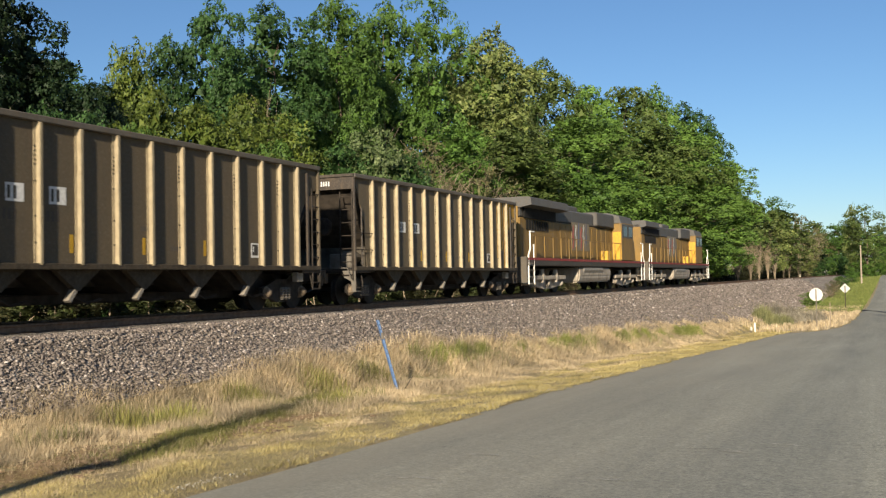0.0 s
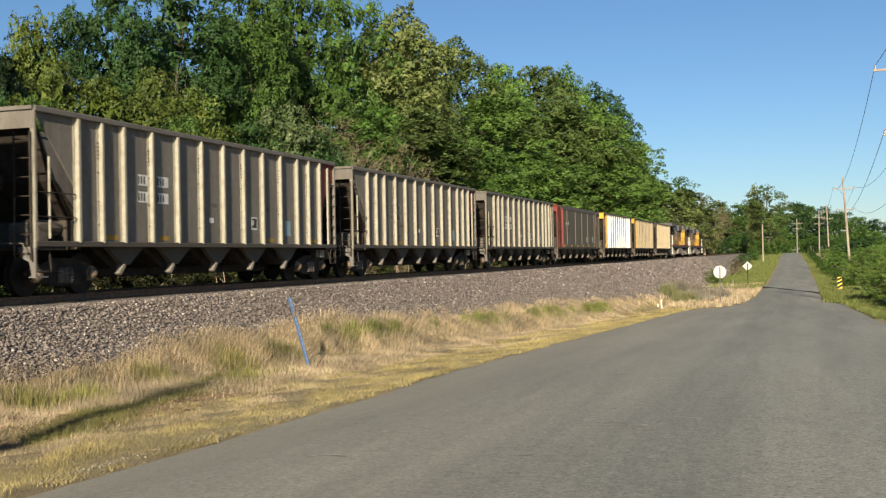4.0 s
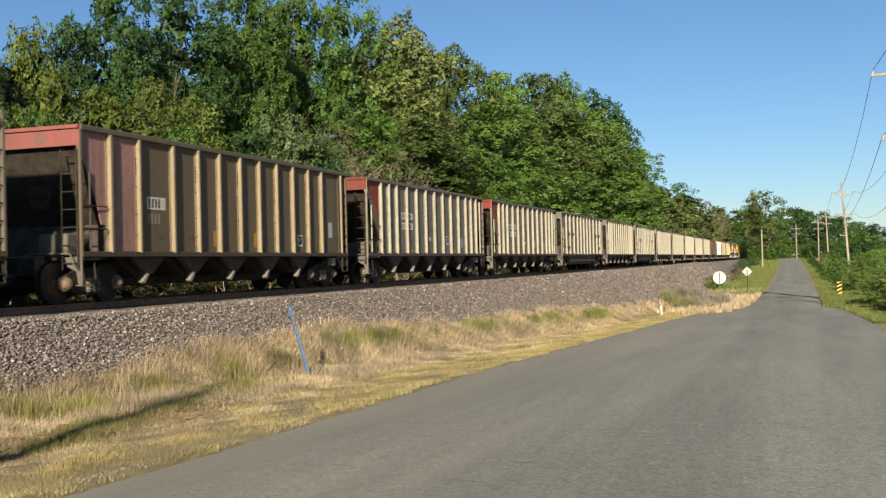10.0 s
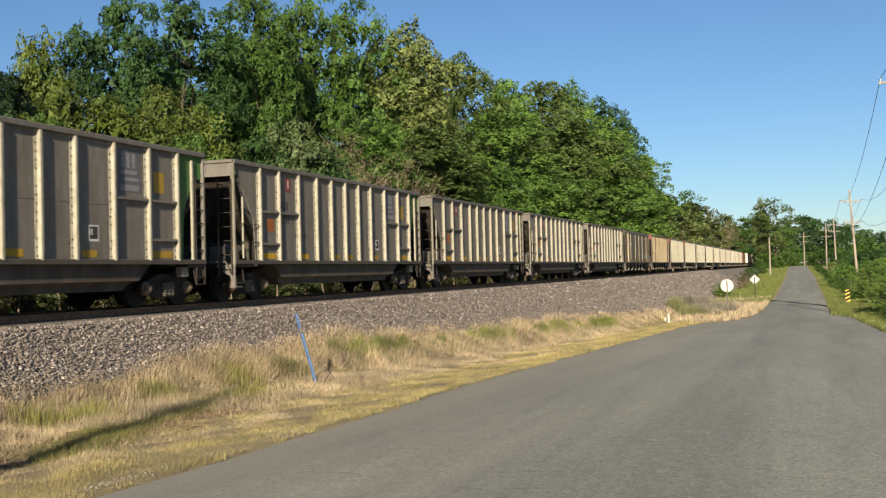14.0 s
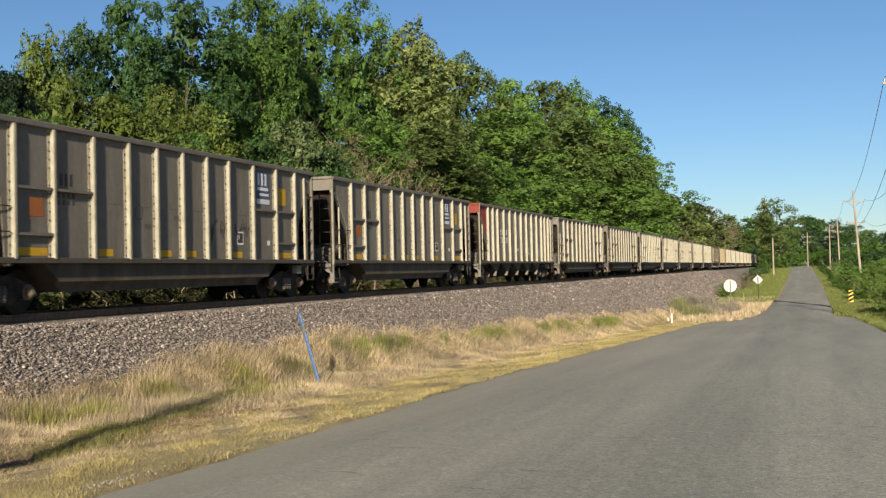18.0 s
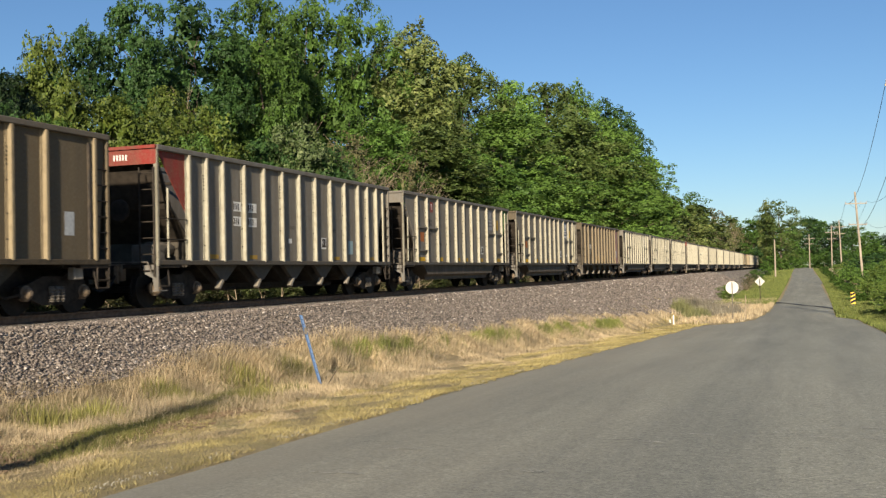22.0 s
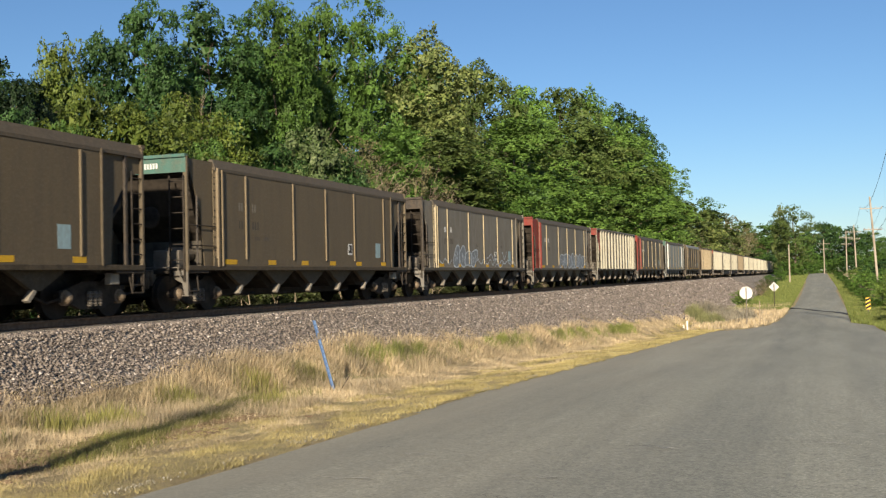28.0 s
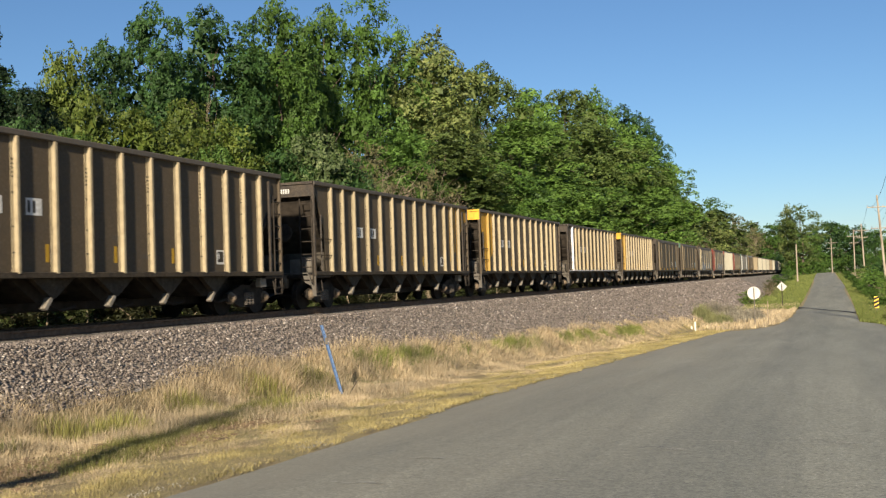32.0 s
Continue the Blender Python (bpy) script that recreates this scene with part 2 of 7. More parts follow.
def ground_material():
    m, nt, p = nodes_of("earth_and_short_grass")
    f = noise_tex(nt, 0.5, 8)
    c = ramp(nt, f, [(0.3, (0.2, 0.155, 0.085)), (0.5, (0.35, 0.285, 0.14)), (0.62, (0.3, 0.26, 0.11)), (0.75, (0.17, 0.18, 0.06))])
    fine = noise_tex(nt, 12, 8)
    c = mix(nt, ramp(nt, fine, [(0.35, (0, 0, 0)), (0.75, (0.42, 0.42, 0.42))]), c, (0.13, 0.095, 0.05))
    nt.links.new(c, p.inputs["Base Color"])
    p.inputs["Roughness"].default_value = 0.95
    bump(nt, p, noise_tex(nt, 40, 8), 1.0, 0.06)
    return m


def asphalt_material():
    m, nt, p = nodes_of("worn_chip_seal_asphalt")
    base = noise_tex(nt, 0.35, 6, "Object", (1, 0.25, 1))
    c = ramp(nt, base, [(0.3, (0.19, 0.193, 0.156)), (0.55, (0.245, 0.243, 0.197)), (0.75, (0.3, 0.296, 0.24))])
    chips = noise_tex(nt, 55, 4, "Object")
    c = mix(nt, ramp(nt, chips, [(0.5, (0, 0, 0)), (0.68, (0.85, 0.85, 0.85))]), c, (0.36, 0.35, 0.31))
    dots = noise_tex(nt, 24, 3, "Object")
    c = mix(nt, ramp(nt, dots, [(0.52, (0, 0, 0)), (0.7, (0.75, 0.75, 0.75))]), c, (0.11, 0.107, 0.095))
    mottle = noise_tex(nt, 9, 8, "Object", (1, 0.7, 1), 0.85)
    c = mix(nt, 1.0, c, ramp(nt, mottle, [(0.3, (0.8, 0.8, 0.79)), (0.7, (1.17, 1.17, 1.17))]), "MULTIPLY")
    scuffs = noise_tex(nt, 2.2, 8, "Object", (0.45, 1, 1), 0.75)
    c = mix(nt, ramp(nt, scuffs, [(0.62, (0, 0, 0)), (0.72, (0.5, 0.5, 0.5))]), c, (0.37, 0.365, 0.32))
    lanes = noise_tex(nt, 0.9, 5, "Object", (1, 0.05, 1), 0.7)
    c = mix(nt, ramp(nt, lanes, [(0.4, (0, 0, 0)), (0.66, (0.6, 0.6, 0.6))]), c, (0.125, 0.127, 0.112))
    # the single chips of stone in the seal, light and dark
    for scale, lo, hi in ((42, 0.8, 1.22), (17, 0.92, 1.08)):
        v = nt.nodes.new("ShaderNodeTexVoronoi")
        v.inputs["Scale"].default_value = scale
        vc = nt.nodes.new("ShaderNodeTexCoord")
        nt.links.new(vc.outputs["Object"], v.inputs["Vector"])
        sp = nt.nodes.new("ShaderNodeSeparateColor")
        nt.links.new(v.outputs["Color"], sp.inputs[0])
        c = mix(nt, 1.0, c, ramp(nt, sp.outputs[0], [(0.0, (lo, lo, lo)), (1.0, (hi, hi, hi * 0.98))]), "MULTIPLY")
    # pale dust blown in from the verge
    tc = nt.nodes.new("ShaderNodeTexCoord")
    sep = nt.nodes.new("ShaderNodeSeparateXYZ")
    nt.links.new(tc.outputs["Object"], sep.inputs[0])
    mr = nt.nodes.new("ShaderNodeMapRange")
    for i, v in ((1, -5.9), (2, -1.2), (3, 0.8), (4, 0.0)):
        mr.inputs[i].default_value = v
    nt.links.new(sep.outputs[0], mr.inputs[0])
    veil = nt.nodes.new("ShaderNodeMath")
    veil.operation = "MULTIPLY"
    nt.links.new(mr.outputs[0], veil.inputs[0])
    nt.links.new(ramp(nt, noise_tex(nt, 0.8, 6, "Object", (1, 0.3, 1)), [(0.3, (0.25, 0.25, 0.25)), (0.7, (1, 1, 1))]), veil.inputs[1])
    c = mix(nt, veil.outputs[0], c, (0.275, 0.25, 0.19))
    nt.links.new(c, p.inputs["Base Color"])
    p.inputs["Roughness"].default_value = 0.85
    bump(nt, p, noise_tex(nt, 70, 5), 0.22, 0.012)
    return m


def stone_material():
    m, nt, p = nodes_of("crushed_stone")
    geo = nt.nodes.new("ShaderNodeNewGeometry")
    c = ramp(nt, geo.outputs["Random Per Island"], [(0.0, (0.075, 0.061, 0.054)), (0.5, (0.165, 0.138, 0.119)), (0.93, (0.245, 0.208, 0.182)), (1.0, (0.5, 0.45, 0.41))])
    nt.links.new(c, p.inputs["Base Color"])
    p.inputs["Roughness"].default_value = 0.85
    return m


def bed_material():
    m, nt, p = nodes_of("ballast_bed")
    v = nt.nodes.new("ShaderNodeTexVoronoi")
    v.inputs["Scale"].default_value = 17
    tc = nt.nodes.new("ShaderNodeTexCoord")
    nt.links.new(tc.outputs["Object"], v.inputs["Vector"])
    sep = nt.nodes.new("ShaderNodeSeparateColor")
    nt.links.new(v.outputs["Color"], sep.inputs[0])
    c = ramp(nt, sep.outputs[0], [(0.0, (0.06, 0.05, 0.042)), (0.5, (0.185, 0.157, 0.128)), (0.85, (0.3, 0.26, 0.215)), (1.0, (0.44, 0.395, 0.335))])
    dirt = noise_tex(nt, 0.25, 5)
    c = mix(nt, ramp(nt, dirt, [(0.45, (0, 0, 0)), (0.75, (0.4, 0.4, 0.4))]), c, (0.19, 0.155, 0.12))
    nt.links.new(c, p.inputs["Base Color"])
    p.inputs["Roughness"].default_value = 0.9
    bump(nt, p, v.outputs["Distance"], 1.0, 0.06)
    return m


GROUND, ASPHALT, STONE, BED = ground_material(), asphalt_material(), stone_material(), bed_material()
TAR = speckle("tar_seam", [(0.3, (0.02, 0.02, 0.02)), (0.7, (0.045, 0.043, 0.04))], 6, 0.7)
SOIL = speckle("brown_earth", [(0.3, (0.075, 0.052, 0.033)), (0.7, (0.19, 0.135, 0.085))], 9, 0.95, 0, 0.5)
GRAVEL_EDGE = speckle("pale_grit", [(0.3, (0.2, 0.185, 0.15)), (0.7, (0.33, 0.31, 0.26))], 30, 0.9, 0, 0.6)

# ---------------------------------------------------------------- mesh helpers
def part(name, bm, material, parent=None, label=""):
    """Links a bmesh (or a mesh) as one object under its thing."""
    if isinstance(bm, bmesh.types.BMesh):
        me = bpy.data.meshes.new(name)
        bm.to_mesh(me)
        bm.free()
        me.materials.append(material)
    else:
        me = bm
    ob = new(name, me)
    if parent:
        ob.parent = parent
    if label:
        ob["label"] = label
    return ob


def thing(name, label, category, group="", kind="", at=None):
    ob = new(name)
    ob.empty_display_size = 0.3
    if at is not None:
        ob.matrix_basis = at
    return tagged(ob, label, category, group, kind)


def box(bm, x0, x1, y0, y1, z0, z1, bevel=0.0):
    vs = [bm.verts.new((x, y, z)) for x in (x0, x1) for y in (y0, y1) for z in (z0, z1)]
    fs = [bm.faces.new([vs[i] for i in q]) for q in
          ((0, 1, 3, 2), (4, 6, 7, 5), (0, 4, 5, 1), (2, 3, 7, 6), (0, 2, 6, 4), (1, 5, 7, 3))]
    if bevel:
        es = list({e for f in fs for e in f.edges})
        bmesh.ops.bevel(bm, geom=es, offset=bevel, segments=1, affect="EDGES")
    return bm


def boxes(*rows, bevel=0.0):
    bm = bmesh.new()
    for r in rows:
        box(bm, *r, bevel=bevel)
    return bm


def prism(bm, outline, axis, a, b):
    """A plate or bar: a closed outline of two coordinates, pushed along axis ('x', 'y' or 'z') from a to b."""
    def place(u, v, w):
        return {"x": (w, u, v), "y": (u, w, v), "z": (u, v, w)}[axis]
    lo = [bm.verts.new(place(u, v, a)) for u, v in outline]
    hi = [bm.verts.new(place(u, v, b)) for u, v in outline]
    n = len(outline)
    bm.faces.new(lo), bm.faces.new(hi[::-1])
    for i in range(n):
        bm.faces.new((lo[i], hi[i], hi[(i + 1) % n], lo[(i + 1) % n]))
    bmesh.ops.recalc_face_normals(bm, faces=bm.faces)
    return bm


def rod(bm, p, q, r, sides=6, r2=None):
    """A round bar from p to q."""
    p, q = Vector(p), Vector(q)
    d = (q - p).normalized()
    s = d.orthogonal().normalized()
    t = d.cross(s)
    rings = []
    for c, rr in ((p, r), (q, r if r2 is None else r2)):
        rings.append([bm.verts.new(c + (s * math.cos(a) + t * math.sin(a)) * rr)
                      for a in (2 * math.pi * i / sides for i in range(sides))])
    lo, hi = rings
    for i in range(sides):
        bm.faces.new((lo[i], lo[(i + 1) % sides], hi[(i + 1) % sides], hi[i]))
    bm.faces.new(lo[::-1]), bm.faces.new(hi)
    return bm


def pipe(bm, pts, r, sides=6):
    for p, q in zip(pts, pts[1:]):
        rod(bm, p, q, r, sides)
    return bm


def lathe(bm, profile, axis="x", sides=20, at=(0, 0, 0)):
    """A turned shape: (along, radius) pairs round an axis."""
    rings = []
    for a, r in profile:
        ring = []
        for i in range(sides):
            c, s = r * math.cos(2 * math.pi * i / sides), r * math.sin(2 * math.pi * i / sides)
            v = {"x": (a, c, s), "y": (c, a, s), "z": (c, s, a)}[axis]
            ring.append(bm.verts.new(Vector(v) + Vector(at)))
        rings.append(ring)
    for lo, hi in zip(rings, rings[1:]):
        for i in range(sides):
            bm.faces.new((lo[i], lo[(i + 1) % sides], hi[(i + 1) % sides], hi[i]))
    bm.faces.new(rings[0][::-1]), bm.faces.new(rings[-1])
    bmesh.ops.recalc_face_normals(bm, faces=bm.faces)
    return bm


def bulk(name, verts, faces, material, smooth=False):
    me = bpy.data.meshes.new(name)
    me.from_pydata(verts, [], faces)
    me.materials.append(material)
    if smooth:
        me.polygons.foreach_set("use_smooth", [True] * len(me.polygons))
    return me


def tris_mesh(name, corners, material):
    """A mesh of loose three-cornered pieces; corners: array n x 3 x 3."""
    n = len(corners)
    me = bpy.data.meshes.new(name)
    me.vertices.add(n * 3), me.loops.add(n * 3), me.polygons.add(n)
    me.vertices.foreach_set("co", np.asarray(corners, dtype=np.float32).ravel())
    me.loops.foreach_set("vertex_index", np.arange(n * 3, dtype=np.int32))
    me.polygons.foreach_set("loop_start", np.arange(0, n * 3, 3, dtype=np.int32))
    me.update(calc_edges=True)
    me.materials.append(material)
    return me


# ---------------------------------------------------------------- ground
def road_z(y):
    return np.interp(y, (-900, -50, 0, 20, 40, 65, 90, 130, 200, 310, 500, 3000),
                     (0.6, 0.4, 0.0, -0.5, -1.1, -1.75, -1.9, -1.6, -0.7, 0.55, 0.9, 0.9))


def road_edges(y):
    left = np.interp(y, (-900, 12, 20, 35, 47, 58, 62, 68, 75, 85, 115, 175, 300, 3000), (-6.0, -6.0, -6.12, -6.15, -6.06, -5.92, -5.6, -3.6, -2.9, -2.64, -2.5, -2.45, -2.7, -2.7))
    right = np.interp(y, (-900, 58, 69, 71.5, 74, 90, 120, 180, 300, 3000), (3.4, 3.25, 3.1, 2.8, 1.9, 2.1, 2.4, 2.6, 2.45, 2.45))
    return left, right


RAIL_Z, TRACK_X = 0.97, -16.0


def track_x(y):
    """The track's line, eased right beyond the straight to fit the camera's view."""
    u = min(1.0, max(0.0, (y - 28) / 75))
    return TRACK_X + 0.6 * u * u * (3 - 2 * u)


def track_turn(y):
    """Its heading there, in degrees to the right of straight ahead."""
    u = min(1.0, max(0.0, (y - 28) / 75))
    return math.degrees(math.atan(0.6 * 6 * u * (1 - u) / 75))


def ground_z(x, y):
    """Height of the land: road, verge, shallow ditch, embankment, wooded bank."""
    x, y = np.asarray(x, float), np.asarray(y, float)
    rz = road_z(y)
    left, right = road_edges(y)
    dl, dr = left - x, x - right
    z = rz + np.where(dl > 0, -0.12 * np.clip(dl / 2.0, 0, 1) + 0.0 * dl, 0)
    z = z + np.where(dr > 0, -0.25 * np.clip(dr / 1.5, 0, 1) + 0.02 * np.clip(dr - 2, 0, 200), 0)
    bank = 0.78 - 0.5 * (x + 13.0)
    bank = np.where(x < -13.0, 0.78, bank)
    z = np.where(x < -8, np.maximum(z, bank), z)
    far = np.clip((-19.0 - x) / 1.5, 0, 1)
    z = np.where(x < -19, 0.72 - 0.55 * far + np.clip(-22 - x, 0, 90) * 0.10, z)
    return z


def steps(*spans):
    out = []
    for a, b, s in spans:
        out += list(np.arange(a, b - 1e-6, s))
    return np.array(out + [spans[-1][1]])


def sheet(xs, ys, zf, name, material, lift=0.0):
    X, Y = np.meshgrid(xs, ys)
    Z = zf(X, Y) + lift
    V = np.stack([X, Y, Z], -1).reshape(-1, 3).tolist()
    nx = len(xs)
    F = [(j * nx + i, j * nx + i + 1, (j + 1) * nx + i + 1, (j + 1) * nx + i) for j in range(len(ys) - 1) for i in range(nx - 1)]
    return bulk(name, V, F, material, True)


def lumpy(x, y):
    """Small unevenness of the land away from the road."""
    n = 0.03 * np.sin(x * 1.7 + 0.9 * np.sin(y * 0.8)) * np.sin(y * 1.3 + x * 0.6) + 0.02 * np.sin(x * 4.1 + y * 3.3)
    left, right = road_edges(y)
    w = np.clip(np.maximum(left - x, x - right) - 0.15, 0, 1)
    return ground_z(x, y) + n * w * np.where((x < -11.2) & (x > -20.5), 0.0, 1.0)


ys = steps((-900, -60, 60), (-60, 0, 6), (0, 60, 0.7), (60, 130, 2), (130, 360, 8), (360, 3000, 120))
xs = steps((-2500, -200, 300), (-200, -40, 20), (-40, -20, 2), (-20, -13, 0.8), (-13, -5.5, 0.35), (-5.5, 4, 1.0), (4, 12, 1), (12, 60, 8), (60, 2500, 300))
ground = tagged(new("ground", sheet(xs, ys, lambda x, y: lumpy(x, y) - np.where((x > road_edges(y)[0] + 0.05) & (x < road_edges(y)[1] - 0.05), 0.06, 0.0), "ground", GROUND)),
                "dry verge, shallow ditch and wooded bank of earth and grass", "ground", kind="structure")


def road():
    yy = steps((-900, -60, 60), (-60, 0, 6), (0, 130, 1.0), (130, 360, 6), (360, 900, 60))
    V, F, cols = [], [], 10
    for y in yy:
        l, r = road_edges(y)
        wob = 0.05 * math.sin(y * 0.9) + 0.03 * math.sin(y * 2.7 + 1) + 0.03 * math.sin(y * 7.1)
        for i in range(cols):
            u = i / (cols - 1)
            x = l + wob * (1 - u) * (1 if i == 0 else 0) + u * (r - l)
            crown = 0.05 * (1 - (2 * u - 1) ** 2)
            V.append((x, y, float(road_z(y)) + crown + 0.004 - (0.05 if i in (0, cols - 1) else 0)))
    for j in range(len(yy) - 1):
        for i in range(cols - 1):
            a = j * cols + i
            F.append((a, a + 1, a + cols + 1, a + cols))
    return tagged(new("road", bulk("road", V, F, ASPHALT, True)), "worn grey chip-seal country road with pale grit edges", "road", kind="structure")


road()


def toe_x(y):
    """Where the stones end and the grass begins on the embankment's slope."""
    return np.interp(y, (-900, 13, 18, 23, 29, 42, 73, 94, 130, 400), (-11.4, -11.4, -11.7, -11.7, -11.2, -10.5, -8.8, -8.2, -7.6, -8.5))


def ballast_bed():
    yy = steps((-900, 0, 60), (0, 60, 1.5), (60, 360, 6), (360, 1400, 60))
    V, F, cols = [], [], 16
    for y in yy:
        row = [-20.6, -19.2, -19.1, -17.5, -14.5, -13.2, -13.0]
        t = float(toe_x(y)) + 0.25
        row += [-13.0 + (t + 13.0) * k / 9 for k in range(1, 10)]
        for x in row:
            z = 0.78 - (-19.1 - x) * 0.5 if x < -19.1 else float(ground_z(x, y))
            V.append((x, y, z + 0.02))
    for j in range(len(yy) - 1):
        for i in range(cols - 1):
            a = j * cols + i
            F.append((a, a + 1, a + cols + 1, a + cols))
    return tagged(new("ballast_bed", bulk("ballast_bed", V, F, BED, True)), "embankment of grey-brown crushed stone under the track", "ballast", kind="structure")


ballast_bed()

# ---------------------------------------------------------------- the train
SILL, TOP, HALF = 1.10, 3.87, 7.35     # a car's side, above the rail, and half its body's length
CAR_PITCH = 16.18


def wheel_mesh(r=0.457):
    bm = bmesh.new()
    lathe(bm, [(-0.07, r * 0.3), (-0.07, r * 0.86), (-0.075, r), (0.04, r * 0.985), (0.045, r * 1.06), (0.075, r * 1.06), (0.075, r * 0.3)], "x", 22)
    bm_me = bpy.data.meshes.new("wheel")
    bm.to_mesh(bm_me)
    bm.free()
    bm_me.materials.append(WHEEL)
    return bm_me


WHEEL_ME = wheel_mesh()


def truck(parent, y, name="truck", spread=0.89, axles=2, r=0.457, mat=None):
    """A running gear with side frames, springs, bearings, axles and wheels."""
    bm = bmesh.new()
    box(bm, -0.95, 0.95, y - 0.2, y + 0.2, 0.42, 0.72, 0.03)
    root = part(name, bm, mat or TRUCK, parent)
    ends = [y - spread * (axles - 1) + 2 * spread * i for i in range(axles)]
    for s in (1, -1):
        bm = bmesh.new()
        a, b = ends[0] - 0.2, ends[-1] + 0.2
        prism(bm, [(a, 0.36), (a, 0.58), (a + 0.3, 0.66), (y - 0.38, 0.80), (y + 0.38, 0.80), (b - 0.3, 0.66), (b, 0.58), (b, 0.36),
                   (b - 0.32, 0.34), (y + 0.42, 0.2), (y - 0.42, 0.2), (a + 0.32, 0.34)], "x", s * 0.98, s * 1.10)
        part("side_frame", bm, mat or TRUCK, root)
        if s < 0:
            continue
        bm = bmesh.new()
        for k in (-0.16, 0.0, 0.16):
            lathe(bm, [(0.26, 0.06)] + [(0.28 + 0.035 * j, 0.078 if j % 2 else 0.055) for j in range(9)] + [(0.59, 0.05)], "z", 8, (s * 1.12, y + k, 0))
        part("spring_set", bm, CHUTE, root)
        for e in ends if s > 0 else ():
            bm = bmesh.new()
            lathe(bm, [(-0.06, 0.17), (0.03, 0.17), (0.04, 0.125), (0.10, 0.125), (0.13, 0.09), (0.16, 0.05)] if s > 0 else [(0, 0.13), (-0.10, 0.13), (-0.13, 0.09), (-0.16, 0.05)], "x", 10, (s * 1.08, e, 0.457))
            part("bearing_cap", bm, BEARING if mat is None else LOCO_UNDER, root)
    for e in ends:
        bm = bmesh.new()
        rod(bm, (-1.05, e, r), (1.05, e, r), 0.08, 8)
        part("axle", bm, WHEEL, root)
        for s in (1, -1):
            w = part("wheel", WHEEL_ME, None, root)
            w.matrix_basis = Matrix.Translation((s * 0.755, e, r)) @ Matrix.Diagonal((-s * 1.0, r / 0.457, r / 0.457, 1))
    return root


def hat_rib(x, depth, width, z0, z1, flange=0.07, rivets="full"):
    """A pressed steel rib with a riveted flange on each side; its face looks out along +x."""
    w, f = width / 2, flange
    bm = bmesh.new()
    prism(bm, [(x, -w - f), (x + 0.012, -w - f), (x + 0.014, -w), (x + depth, -w * 0.72), (x + depth, w * 0.72), (x + 0.014, w), (x + 0.012, w + f), (x, w + f)], "z", z0, z1)
    if rivets == "full":
        zs = [z0 + (i + 0.5) * (z1 - z0) / 15 for i in range(15) if (i * 7) % 6 != 3]
    else:   # a close row near the top and a few below
        zs = [z1 - 0.45 - 0.085 * i for i in range(5)] + [z1 - 1.1, z1 - 1.75, z1 - 2.25]
    for z in zs:
        k = len(bm.faces)
        box(bm, x + 0.010, x + 0.024, -w - f * 0.75, -w - f * 0.3, z - 0.02, z + 0.02)
        bm.faces.ensure_lookup_table()
        for face in bm.faces[k:]:
            face.material_index = 1
    return bm


def mesh_of(bm, name, mat):
    me = bpy.data.meshes.new(name)
    bm.to_mesh(me)
    bm.free()
    me.materials.append(mat)
    return me


def ladder(parent, x, y, z0, z1, facing, name="ladder", rungs=6, mat=None):
    """Two stiles and rungs; facing 'y' stands across the car's end, 'x' lies on its side."""
    bm = bmesh.new()
    a, b = ((0.2, 0), (0, 0.2))[facing == "x"]
    for s in (-1, 1):
        rod(bm, (x + s * a, y + s * b, z0), (x + s * a, y + s * b, z1), 0.022, 5)
    for i in range(rungs):
        z = z0 + 0.15 + i * (z1 - z0 - 0.3) / (rungs - 1)
        rod(bm, (x - a, y - b, z), (x + a, y + b, z), 0.016, 5)
    return part(name, bm, mat or STEEL, parent)


